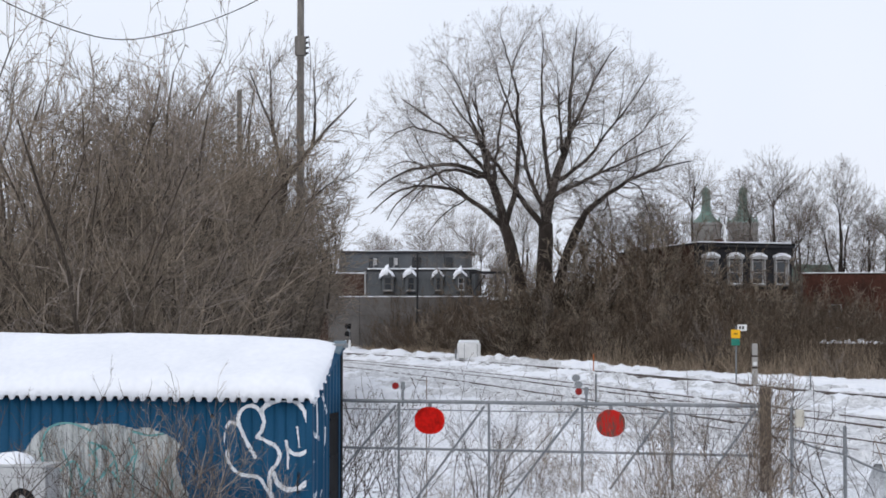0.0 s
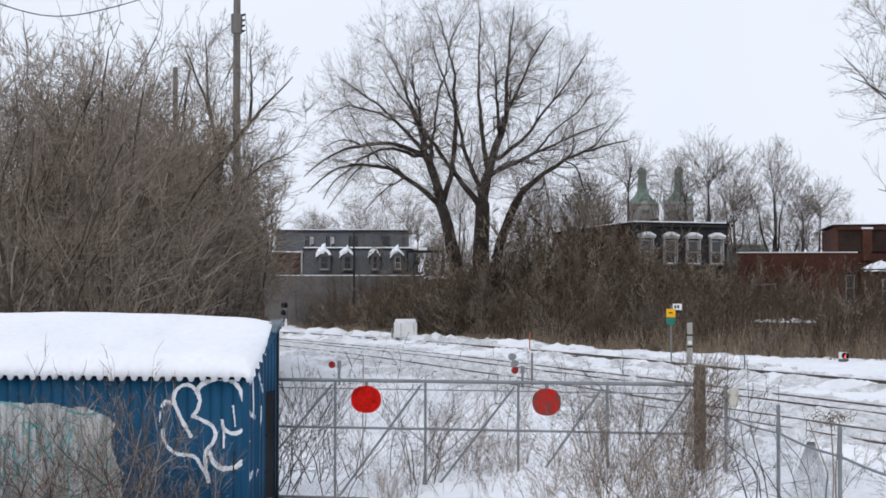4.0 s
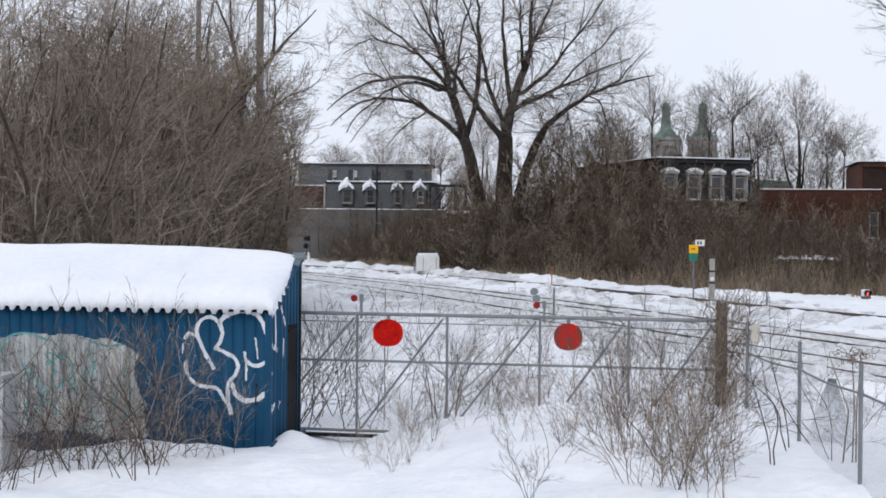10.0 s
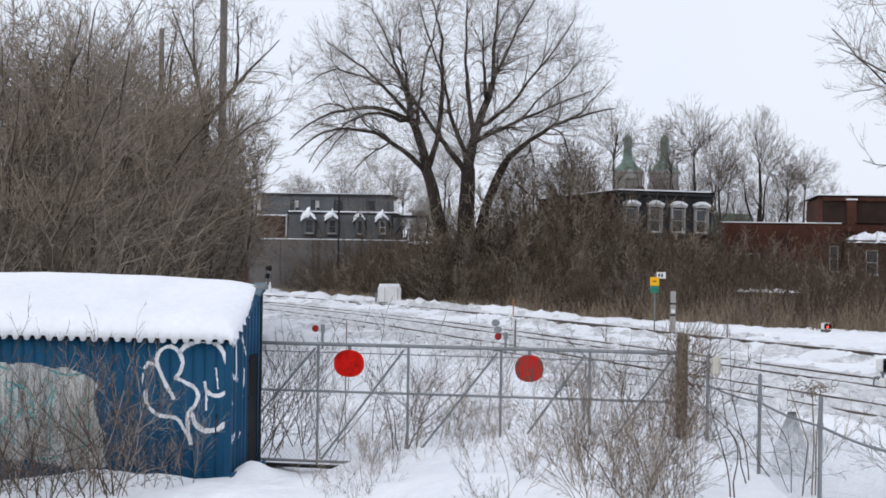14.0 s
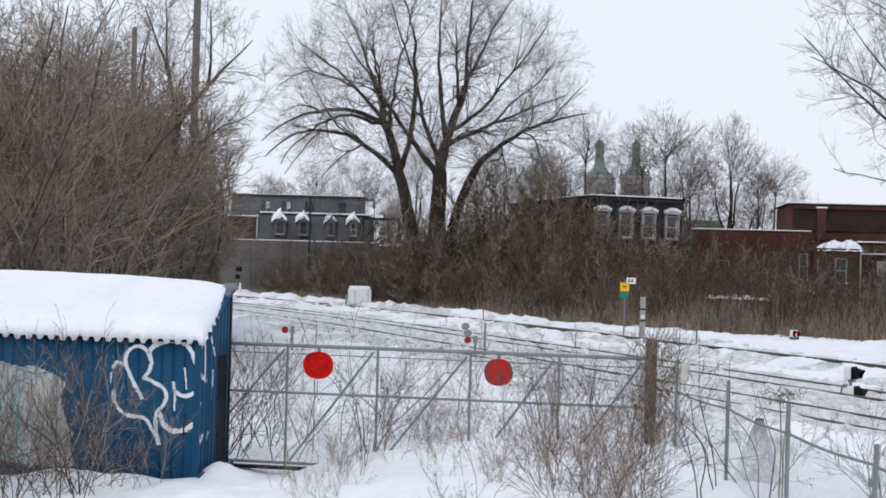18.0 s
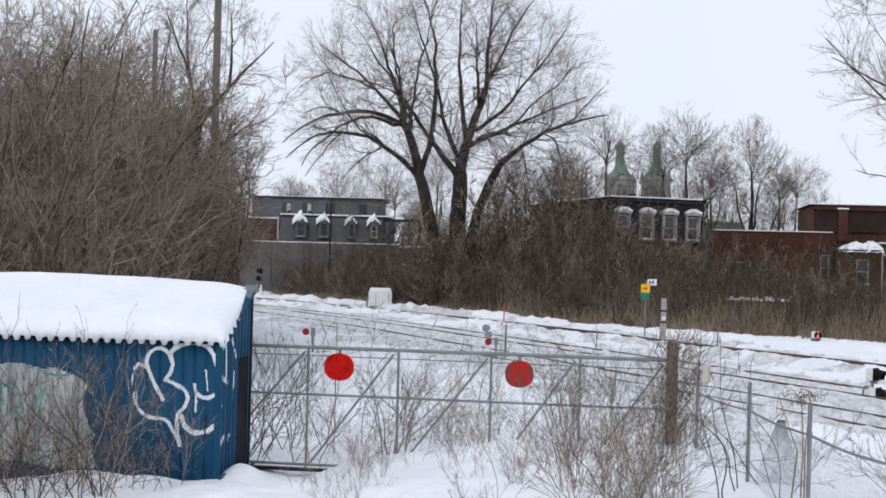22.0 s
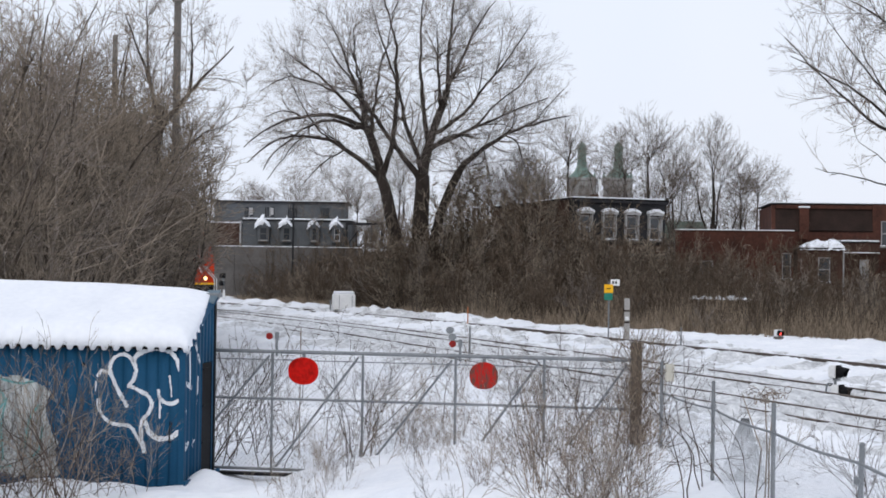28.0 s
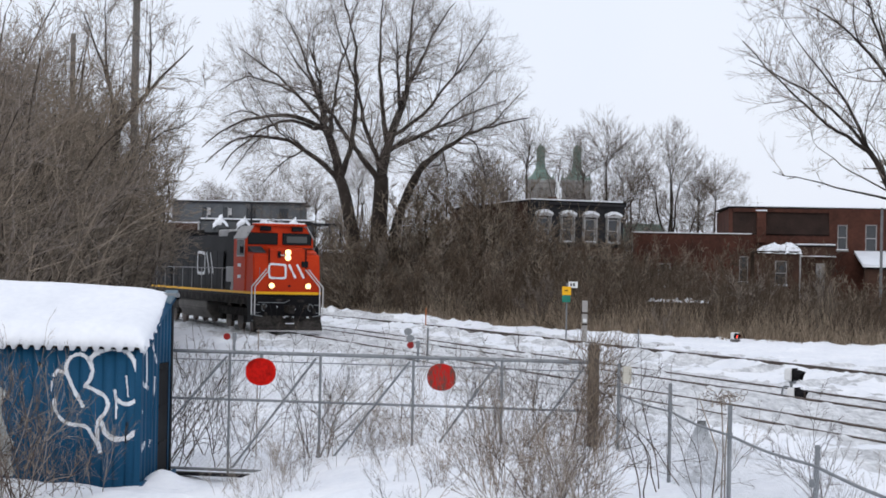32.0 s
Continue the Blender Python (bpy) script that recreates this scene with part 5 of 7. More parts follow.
# the tree whose boughs reach over the railway
limbed_tree("bare_tree", "large leafless tree rising beside the railway", 93, Matrix.Translation((25.45, 95, -1.4)) @ Matrix.Scale(1.583, 4),
            [("t", (0.4, 0, -0.6), 0, (0.08, 0, 5.8), 0, 0.22, 0.17), ("t1", "t", 1.0, (0.35, 0, 8.8), (0.1, 0, 7.2), 0.16, 0.12), ("a", "t", 0.97, (-0.75, 0, 7.2), (-0.3, 0, 6.5), 0.12, 0.09),
             ("a1", "a", 1.0, (-5.1, -0.4, 10.7), (-2.6, -0.2, 8.4), 0.08, 0.014), ("b", "a", 1.0, (-4.7, 0.6, 10.2), (-2.5, 0.4, 8.9), 0.07, 0.014), ("c", "a", 0.95, (-3.3, 0.2, 11.0), (-1.7, 0.1, 9.1), 0.075, 0.014),
             ("d", "t1", 1.0, (-3.1, -0.3, 12.0), (-1.1, -0.2, 10.7), 0.08, 0.014), ("d1", "t1", 0.9, (-1.2, 0.5, 13.2), (-0.4, 0.3, 11.0), 0.09, 0.015), ("e", "t", 0.97, (-3.9, 0.3, 6.5), (-2.1, 0.2, 6.05), 0.045, 0.01)]
            + [("f", "t", 1.0, (-2.6, -0.4, 7.3), (-1.4, -0.2, 6.5), 0.035, 0.01), ("g", "t1", 1.0, (0.2, 0.4, 14.6), (0.4, 0.2, 11.5), 0.11, 0.02), ("i", "t1", 0.6, (2.8, 0.5, 12.0), 0.03, 0.10, 0.016),
               ("j", "t", 0.95, (3.2, 1.2, 9.6), 0.04, 0.09, 0.015), ("k", "t1", 0.9, (1.0, -2.6, 12.6), 0.04, 0.10, 0.015), ("m", "t1", 0.9, (0.2, 3.0, 12.2), 0.04, 0.10, 0.015)],
            (np.array([-0.7, 0, 10.6]), np.array([4.5, 3.8, 4.4])), 54, 0.042, 0.0040, per=8, low=-0.75)

# the dark forked tree before the pole
limbed_tree("bare_tree", "slender dark leafless tree forking beside the wooden pole", 95, Matrix.Translation((-10.35, 66, 0.0)),
            [("t", (-0.1, 0, -0.4), 0, (0.1, 0, 8.2), 0, 0.13, 0.085), ("a", "t", 1.0, (-1.25, 0.2, 12.4), 0.05, 0.07, 0.012), ("b", "t", 1.0, (2.7, 0, 11.3), 0.02, 0.075, 0.012),
             ("c", "b", 0.4, (1.1, 0.3, 12.4), 0, 0.05, 0.012), ("d", "t", 0.8, (2.6, -0.3, 8.5), 0.04, 0.04, 0.01), ("e", "a", 0.35, (-0.4, -0.2, 12.9), 0, 0.045, 0.01), ("f", "t", 0.7, (-2.0, 0.5, 8.6), 0.04, 0.035, 0.01)],
            (np.array([0.5, 0, 9.6]), np.array([3.1, 2.2, 3.8])), 34, 0.036, 0.0045, per=6, low=-0.9, stout=1.4)

# a pale forked sapling in the thicket
limbed_tree("bare_tree", "pale grey forked sapling in front of the thicket", 97, Matrix.Translation((-9.35, 42, 0.0)),
            [("t", (-0.1, 0, -0.3), 0, (0.5, 0, 4.2), 0.02, 0.055, 0.04), ("a", "t", 1.0, (0.35, 0.1, 6.5), 0.02, 0.038, 0.01), ("b", "a", 0.45, (1.3, 0, 6.0), 0.0, 0.022, 0.008), ("c", "t", 0.7, (-0.7, 0.1, 5.3), 0.0, 0.024, 0.008),
             ("d", "t", 0.72, (2.0, -0.2, 3.9), 0.10, 0.02, 0.008)],
            (np.array([0.3, 0, 4.4]), np.array([1.7, 1.2, 2.2])), 12, 0.012, 0.0032, per=5, low=-0.9, bark=TWIG_GREY, twig=TWIG_GREY)


def plain_tree(seed, tall, wide, label="leafless tree behind the houses", group="trees behind the houses", limbs=26, fine=0.010, bark=BARK, low_bough=0.2):
    q = np.random.default_rng(seed)
    e = (np.array([0, 0, tall * 0.54]), np.array([wide, wide, tall * 0.48]))
    fk, H = [], tall
    tp = np.array([(0, 0, -0.4), (0.02, 0, H * 0.12), (0.03, 0, H * 0.22), (0.08, 0.02, H * 0.36), (0.1, 0, H * 0.5), (0.0, 0.1, H * 0.7)])
    trunk = [(tp, H * np.array([0.019, 0.0165, 0.015, 0.011, 0.008, 0.004]))]
    fk.append(((0.0, 0.1, H * 0.7), (0, 0, 1)))
    for k in range(9):
        z0 = H * (low_bough + 0.036 * k)
        a_ = k * 2.4 + q.uniform(-0.4, 0.4)
        ou = wide * q.uniform(0.35, 0.7)
        a0, a1 = np.array([0.03, 0, z0]), np.array([math.cos(a_) * ou, math.sin(a_) * ou, z0 + H * q.uniform(0.14, 0.32)])
        mid = (a0 + a1) / 2 + np.array([math.cos(a_) * ou * 0.15, math.sin(a_) * ou * 0.15, -H * 0.02])
        r0 = H * (0.0098 - 0.0005 * k)
        bz = [a0 * (1 - t) ** 2 + 2 * mid * t * (1 - t) + a1 * t * t for t in np.linspace(0, 1, 6)]
        bz[1:-1] = [b_ + q.normal(0, 0.012 * H * 0.5, 3) for b_ in bz[1:-1]]
        trunk.append((np.array(bz), r0 * (1 - 0.08 * np.arange(6))))
        fk.append((tuple(a1), tuple(a1 - a0 + np.array([0, 0, H * 0.05]))))
    s = crown(q, fk, e, limbs, H * 0.0046, [
        dict(pieces=4, wiggle=0.11, lift=0.04, tip=0.35, kids=5, start=0.15, angle=(20, 50), long=0.6, thin=0.6, least=fine * 1.2),
        dict(pieces=2, wiggle=0.12, lift=0.03, tip=0.5, kids=3, start=0.15, angle=(20, 50), long=0.65, thin=0.7, least=fine),
        dict(pieces=1, wiggle=0.1, lift=0.02, tip=0.5)], low=-0.8, per=7)
    ob = thing("bare_tree", Matrix.Identity(4), label, "tree", group)
    part("trunk", swept("trunk", trunk[:1], 9), bark, ob)
    for b_ in trunk[1:]:
        part("bough", swept("bough", [b_], 6), bark, ob)
    tagged(part("bough_clump", swept("bough_clump", lines_of(s[0]), 4), bark, ob), kind="stuff")
    tagged(part("crown", tubes("crown", np.concatenate(s[1:-1]), 3, s[-1]), TWIG_TREE, ob), kind="stuff")
    return ob


FAR = [plain_tree(70 + k, 15, (4.4, 3.6, 4.8)[k], limbs=46, fine=0.0088, low_bough=(0.06, 0.08, 0.05)[k]) for k in range(3)]
FAR_SPOTS = [(16.6, 150, 1.06, 0), (22.0, 150, 1.0, 1), (9.5, 140, 0.98, 2), (27, 158, 0.85, 3), (6.2, 143, 0.8, 4), (-9, 172, 0.8, 1.5), (-14, 178, 0.78, 2.5), (-4, 165, 0.85, 3.5),
                    (2.5, 150, 0.8, 4.5), (-19, 185, 0.75, 0.5)]
FAR_SPOTS += [(19.4, 156, 0.9, 0.4), (24.6, 152, 0.8, 2.9), (-12, 160, 0.62, 3.0), (-17, 165, 0.66, 4.2), (-7.5, 158, 0.66, 5.0), (3.0, 123, 0.66, 1.3), (5.4, 125, 0.72, 2.7), (7.2, 128, 0.66, 4.4), (-4.6, 156, 0.5, 2.1), (-5.9, 152, 0.42, 0.6), (-3.2, 150, 0.46, 4.0), (-7.4, 155, 0.46, 5.2), (1.2, 127, 0.6, 0.2), (14.5, 148, 0.92, 3.9)]
spread_things(FAR, FAR_SPOTS)

# ---- weeds and saplings near the fence ----
def weed(seed, tall, stems, kids, spread=0.2, lean=0.0, material=WEED, name="dead_weed", label="dry brown weed stalks standing in snow", group="weeds in the snow", fine=0.0024, stout=0.0085):
    q = np.random.default_rng(seed)
    roots = [((q.normal(0, 0.10), q.normal(0, 0.10), -0.2), (q.normal(lean, spread), q.normal(0, spread), 1), tall * q.uniform(0.6, 1.0), stout * q.uniform(0.7, 1.15)) for _ in range(stems)]
    s = grow(q, roots, [
        dict(pieces=8, wiggle=0.13, lift=0.02, tip=0.35, kids=kids, start=0.25, angle=(22, 48), long=0.42, thin=0.6, least=fine * 1.6),
        dict(pieces=4, wiggle=0.12, lift=0.05, tip=0.45, kids=4, start=0.15, angle=(20, 52), long=0.5, thin=0.7, least=fine * 1.2),
        dict(pieces=2, wiggle=0.14, lift=0.03, tip=0.6, kids=3, start=0.2, angle=(20, 50), long=0.55, thin=0.8, least=fine),
        dict(pieces=1, wiggle=0.14, lift=0.02, tip=0.5)])
    return tree_thing(name, label, "weed", s, (material, material), ("stem_clump", "branchwork"), Matrix.Identity(4), group)


B = [weed(260 + k, 1.5, 4, 8, spread=0.26, material=(WEED, WEED_GREY)[k % 2], name="bushy_weed", label="fine bushy dry weed standing in snow", fine=0.0019, stout=0.0062) for k in range(4)]
spread_things(B, [(rs.uniform(0.3, 2.6), rs.uniform(20.5, 25.0), rs.uniform(0.7, 1.1), rs.uniform(0, 6.28)) for _ in range(9)] + [(rs.uniform(-3.0, 3.0), rs.uniform(25.5, 30.5), rs.uniform(0.45, 0.8), rs.uniform(0, 6.28)) for _ in range(11)] + [(rs.uniform(-8.0, -4.8), rs.uniform(26.6, 28.4), rs.uniform(0.5, 0.85), rs.uniform(0, 6.28)) for _ in range(8)] + [(rs.uniform(-2.6, 2.8), rs.uniform(31.6, 36.0), rs.uniform(0.6, 1.1), rs.uniform(0, 6.28)) for _ in range(9)]
              + [(-5.52, 27.3, 1.75, 0.4), (-6.25, 27.0, 1.55, 2.0), (-6.95, 26.8, 1.7, 3.3), (-5.05, 27.6, 1.25, 4.4), (-4.55, 27.9, 0.95, 5.1), (-5.9, 27.6, 1.3, 0.9)])
W = [weed(200 + k, 1.9, 2 + k % 3, 5 + k % 3, material=(WEED, WEED_GREY, DARK_TWIG)[k % 3]) for k in range(6)]
spots = []


def sow(n, x0, x1, y0, y1, s0, s1):
    for _ in range(n):
        spots.append((rs.uniform(x0, x1), rs.uniform(y0, y1), rs.uniform(s0, s1), rs.uniform(0, 6.28)))


sow(9, 0.5, 3.2, 25.0, 29.4, 0.45, 0.85)
sow(5, 0.6, 2.7, 20.5, 25.0, 0.7, 1.15)
sow(4, 0.8, 3.0, 19.5, 23.5, 0.8, 1.2)
sow(6, -0.6, 2.6, 20.5, 24.5, 0.6, 1.0)
sow(2, 2.6, 3.4, 27.5, 29.4, 0.6, 0.9)
sow(15, -2.9, 0.9, 25.0, 30.3, 0.25, 0.6)
sow(5, -8.3, -5.0, 25.5, 28.3, 0.4, 0.8)
sow(3, -8.2, -5.2, 23.6, 26.5, 0.6, 1.05)
sow(20, -3.4, 3.4, 31.6, 37.5, 0.5, 1.0)
sow(6, 4.2, 6.0, 18.0, 27.0, 0.6, 0.95)
for k in range(22):
    y_ = rs.uniform(70, 120)
    spots.append((float(np.interp(y_, EDGE_Y, EDGE_X)) + rs.uniform(-0.6, 0.8), y_, rs.uniform(0.35, 0.8), rs.uniform(0, 6.28)))
spread_things(W, spots)
S = [weed(300 + k, 2.7, 2, 4, 0.15, 0.0, DARK_TWIG, "sapling", "thin dark leafless sapling rising out of the snow", "saplings by the fence", 0.003, 0.0115) for k in range(3)]
sd = [(rs.uniform(-8.4, -5.2), rs.uniform(24.5, 28.2), rs.uniform(0.5, 1.0), rs.uniform(0, 6.28)) for _ in range(22)]
sd += [(-5.45, 26.6, 1.12, 0.8), (-6.3, 26.0, 1.08, 2.2), (-8.0, 25.4, 1.12, 0.3), (-7.3, 25.1, 1.08, 1.9), (-7.65, 24.8, 0.95, 3.3), (-5.75, 27.3, 0.92, 2.5), (3.42, 24.2, 0.92, 0.6), (4.05, 24.3, 0.85, 2.4), (3.9, 23.2, 0.7, 4.0), (-1.65, 32.2, 1.12, 2.0), (-1.5, 32.6, 1.0, 4.1), (-1.35, 32.3, 0.9, 5.1), (-0.9, 33.4, 0.7, 5.5), (0.9, 31.8, 0.7, 1.2)]
spread_things(S, sd + [(-1.25, 31.9, 0.9, 0.5), (3.05, 23.2, 0.95, 1.0), (-3.1, 32.4, 0.95, 4.0), (-2.6, 33.2, 0.9, 5.0), (-3.4, 33.8, 1.0, 0.3), (2.0, 23.2, 0.8, 2.9), (-2.2, 34.5, 0.8, 1.1),
                  (-6.6, 26.9, 0.95, 2.2), (-7.7, 26.3, 0.95, 3.7), (0.0, 35, 0.7, 1.0), (-2.9, 31.9, 0.8, 1.9), (-3.3, 32.0, 0.75, 2.6), (2.75, 29.0, 0.8, 0.2), (1.9, 27.8, 0.7, 4.4)])
L = [weed(330 + k, 2.5, 3, 5, 0.12, 0.36, DARK_TWIG, "sapling", "dark leafless sapling leaning beside the shed", "saplings by the fence", 0.0036, 0.0135) for k in range(2)]
spread_things(L, [(-4.0, 31.9, 1.0, 0.1), (-3.9, 32.6, 0.95, 0.3), (-4.3, 33.2, 0.85, 0.0), (-4.6, 34.2, 0.85, 0.25), (-3.6, 33.6, 0.9, 0.2), (-4.15, 32.4, 1.1, 0.2)])
# a curled dry vine on top of a sapling by the fence
q_ = np.random.default_rng(70)
loops = []
for _ in range(36):
    c_, r_ = np.array([0, 0, 1.38]) + q_.normal(0, (0.15, 0.1, 0.06), 3), q_.uniform(0.025, 0.06)
    u_, v_ = unit(q_.normal(0, 1, (2, 3)) * np.array([1, 0.5, 1]))
    t_ = np.linspace(0, q_.uniform(3.5, 6.2), 9) + q_.uniform(0, 6)
    ring = c_ + r_ * (np.cos(t_)[:, None] * u_ + np.sin(t_)[:, None] * v_)
    loops += [(*a_, *b_, 0.0038, 0.0038) for a_, b_ in zip(ring[:-1], ring[1:])]
for _ in range(3):
    x_ = q_.normal(0, 0.05)
    loops += [(x_, 0, -0.3, x_ * 0.5 + 0.03, 0.02, 0.7, 0.011, 0.010), (x_ * 0.5 + 0.03, 0.02, 0.7, x_ * 2, 0, 1.38, 0.010, 0.005)]
vn = thing("curled_vine", Matrix.Translation((4.06, 23.0, ground_z(4.06, 23.0) - 0.05)), "dry curled vine on bare stalks beside the fence", "vine")
tagged(part("vine_tangle", tubes("vine_tangle", loops, 4), WEED, vn), kind="stuff")
# vines round the gate posts
q_ = np.random.default_rng(77)
n = 620
xs_, ys_ = np.where(q_.uniform(0, 1, n) < 0.6, q_.normal(3.08, 0.15, n), q_.normal(3.42, 0.12, n)), q_.normal(29.35, 0.16, n)
tangle("post_vine", 78, n, xs_, ys_, 1.7, 0.0045, "dry brown vine tangled round the gate posts", WEED)


# ---- wooden poles and cable ----
def utility_pole(x, y, top, r0, label, fittings):
    pl = thing("utility_pole", pose(x, y, 0), label, "pole", "utility poles")
    part("shaft", cylm((0, 0, -0.2), (0, 0, top), r0 * 1.12, r0 * 0.85, n=14), WOOD, pl)
    if fittings:
        z = 14.6
        part("bracket", boxm(-0.22, 0.2, -0.2, 0.2, z - 0.45, z + 0.35, bev=0.03), WOOD, pl, "dark bracket with insulators")
        for k in range(4):
            iz = z - 0.35 + 0.22 * k
            ins = part("insulator", cylm((0.22, 0, iz), (0.34, 0, iz + 0.03), 0.055, 0.03, n=10), BLACK, pl)
            part("pin", cylm((0.12, 0, iz), (0.24, 0, iz), 0.015, n=6), STEEL, ins)
        part("drop_wire", tubes("drop_wire", [(0.34, 0, 15.0, 0.42, 0, 14.0, 0.012, 0.012), (0.42, 0, 14.0, 0.36, 0, 11.5, 0.012, 0.012), (0.36, 0, 11.5, 0.30, 0, 9.0, 0.012, 0.012)], 5), BLACK, pl)
        part("side_arm", tubes("side_arm", [(-0.15, 0, 12.9, -0.5, 0, 12.2, 0.03, 0.02), (-0.5, 0, 12.2, -0.62, 0, 11.9, 0.02, 0.02)], 5), BLACK, pl)
    return pl


utility_pole(-11.0, 75.0, 19.0, 0.16, "tall grey weathered wooden utility pole with insulators", True)
utility_pole(-18.05, 100.0, 15.85, 0.16, "shorter wooden utility pole rising from the thicket", False)
line = smooth_line([(-23.5, 70.0, 16.9), (-21.65, 70.0, 15.55), (-18.4, 72.0, 14.5), (-15.6, 73.0, 14.98), (-12.9, 75.0, 16.45), (-11.1, 75.0, 17.9)], 8)
tagged(part("overhead_cable", tubes("overhead_cable", [(*a, *b, 0.022, 0.022) for a, b in zip(line[:-1], line[1:])], 6), BLACK), "sagging dark overhead cable fixed to the pole", "cable")


# ---- houses behind the brush ----
def wall_with_openings(w, h, holes, thick=0.3, z0=-0.4):
    """A wall in the plane y = 0..thick, with rectangular holes (x0, x1, z0, z1)."""
    bm = bmesh.new()
    xs = sorted({0.0, w, *[a for o in holes for a in o[:2]]})
    zs = sorted({z0, h, *[a for o in holes for a in o[2:]]})
    for x0, x1 in zip(xs[:-1], xs[1:]):
        run = None
        for za, zb in zip(zs[:-1], zs[1:]):
            cx_, cz_ = (x0 + x1) / 2, (za + zb) / 2
            if any(o[0] < cx_ < o[1] and o[2] < cz_ < o[3] for o in holes):
                if run:
                    box(bm, x0, x1, 0, thick, *run)
                run = None
            else:
                run = (run[0], zb) if run else (za, zb)
        if run:
            box(bm, x0, x1, 0, thick, *run)
    bmesh.ops.remove_doubles(bm, verts=bm.verts[:], dist=0.001)
    return bm


def window(parent, x0, x1, z0, z1, y=0.0, trim=0.07, snow=True, bars=1):
    """A sash window set into the hole: frame, panes, sill with snow."""
    bm = bmesh.new()
    box(bm, x0, x0 + trim, y + 0.06, y + 0.16, z0, z1)
    box(bm, x1 - trim, x1, y + 0.06, y + 0.16, z0, z1)
    box(bm, x0 + trim, x1 - trim, y + 0.06, y + 0.16, z1 - trim, z1)
    box(bm, x0 + trim, x1 - trim, y + 0.06, y + 0.16, z0, z0 + trim)
    zm = (z0 + z1) / 2
    box(bm, x0 + trim, x1 - trim, y + 0.07, y + 0.15, zm - 0.03, zm + 0.03)
    fr = part("window_frame", bm, TRIM, parent, "white painted sash frame")
    part("pane", boxm(x0 + trim, x1 - trim, y + 0.10, y + 0.12, z0 + trim, zm - 0.03), PANE, fr)
    part("pane", boxm(x0 + trim, x1 - trim, y + 0.10, y + 0.12, zm + 0.03, z1 - trim), PANE, fr)
    part("sill", boxm(x0 - 0.08, x1 + 0.08, y - 0.10, y + 0.06, z0 - 0.10, z0, bev=0.01), STONE, parent)
    if snow:
        part("sill_snow", boxm(x0 - 0.06, x1 + 0.06, y - 0.09, y + 0.05, z0, z0 + 0.07, bev=0.03), ROOF_SNOW, parent)
    return fr


def snow_slab(parent, x0, x1, y0, y1, z, t=0.18, name="roof_snow"):
    bm = boxm(x0, x1, y0, y1, z, z + t, bev=min(0.07, t * 0.4))
    return part(name, bm, ROOF_SNOW, parent, "white snow layer")


def tilt(ob, x_slope=0.0, y_slope=0.0, above=-1e9):
    for v_ in ob.data.vertices:
        if v_.co.z > above:
            v_.co.z += v_.co.x * x_slope + v_.co.y * y_slope
    return ob


# brown house with a dark slate storey and four dormer windows
h1 = thing("brown_brick_house", pose(8.32, 120, 0, 0, 0, 25), "brown brick house with dark slate upper storey and snow-capped dormers", "house")
UP = [(0.58, 1.44), (2.38, 3.24), (4.11, 4.97), (5.90, 6.76)]
holes = [(a, b, 2.5, 4.3) for a, b in UP]
part("front_wall", wall_with_openings(7.2, 5.1, holes), BRICK_BROWN, h1)
for a, b in UP:
    window(h1, a, b, 2.5, 4.3)
    part("lintel", boxm(a - 0.1, b + 0.1, -0.04, 0.02, 4.3, 4.48, bev=0.01), STONE, h1)
part("side_wall", prism(bmesh.new(), [(0.3, -0.4), (11.5, -0.4), (11.5, 7.7), (0.3, 8.05)], "x", 0, 0.3), BRICK_BROWN, h1)
part("far_side_wall", prism(bmesh.new(), [(0.3, -0.4), (11.5, -0.4), (11.5, 7.7), (0.3, 8.05)], "x", 6.9, 7.2), BRICK_BROWN, h1)
part("back_wall", boxm(0.3, 6.9, 11.2, 11.5, -0.4, 7.7), BRICK_BROWN, h1)
ms = part("slate_storey", wall_with_openings(7.2, 8.05, [(a, b, 5.42, 7.05) for a, b in UP], 0.25, 5.1), SLATE, h1, "dark slate mansard storey")
ms.location.y = 0.02
rf = part("roof", boxm(-0.15, 7.35, -0.2, 11.6, 8.0, 8.12, bev=0.02), BLACK, h1)
tilt(rf, 0, -0.03)
rs_ = snow_slab(h1, 0.1, 7.1, -0.1, 11.3, 8.12, 0.09)
tilt(rs_, 0, -0.03)
part("cornice", boxm(-0.12, 7.32, -0.22, 0.0, 7.82, 8.0, bev=0.03), SLATE, h1)
for a, b in UP:
    fr = window(h1, a, b, 5.42, 7.0, y=-0.12, trim=0.10)
    part("dormer_cheek", boxm(a - 0.09, a, -0.22, 0.1, 5.36, 7.12, bev=0.015), TRIM, h1, "white carved dormer side")
    part("dormer_cheek", boxm(b, b + 0.09, -0.22, 0.1, 5.36, 7.12, bev=0.015), TRIM, h1, "white carved dormer side")
    m = (a + b) / 2
    hd = part("dormer_hood", prism(bmesh.new(), [(a - 0.15, 7.08), (b + 0.15, 7.08), (b + 0.13, 7.2), (m, 7.34), (a - 0.13, 7.2)], "y", -0.32, 0.1), TRIM, h1)
    part("hood_snow", prism(bmesh.new(), [(a - 0.17, 7.2), (m, 7.35), (b + 0.17, 7.2), (b + 0.15, 7.31), (m + 0.18, 7.5), (m - 0.15, 7.51), (a - 0.15, 7.33)], "y", -0.34, 0.06), ROOF_SNOW, hd)
part("vent_pipe", cylm((4.4, 4.0, 7.8), (4.4, 4.0, 9.6), 0.07, n=10), WHITE, h1, "white roof vent pipe")
part("chimney", boxm(5.6, 6.2, 7.0, 7.6, 7.6, 8.7, bev=0.02), BRICK_BROWN, h1)

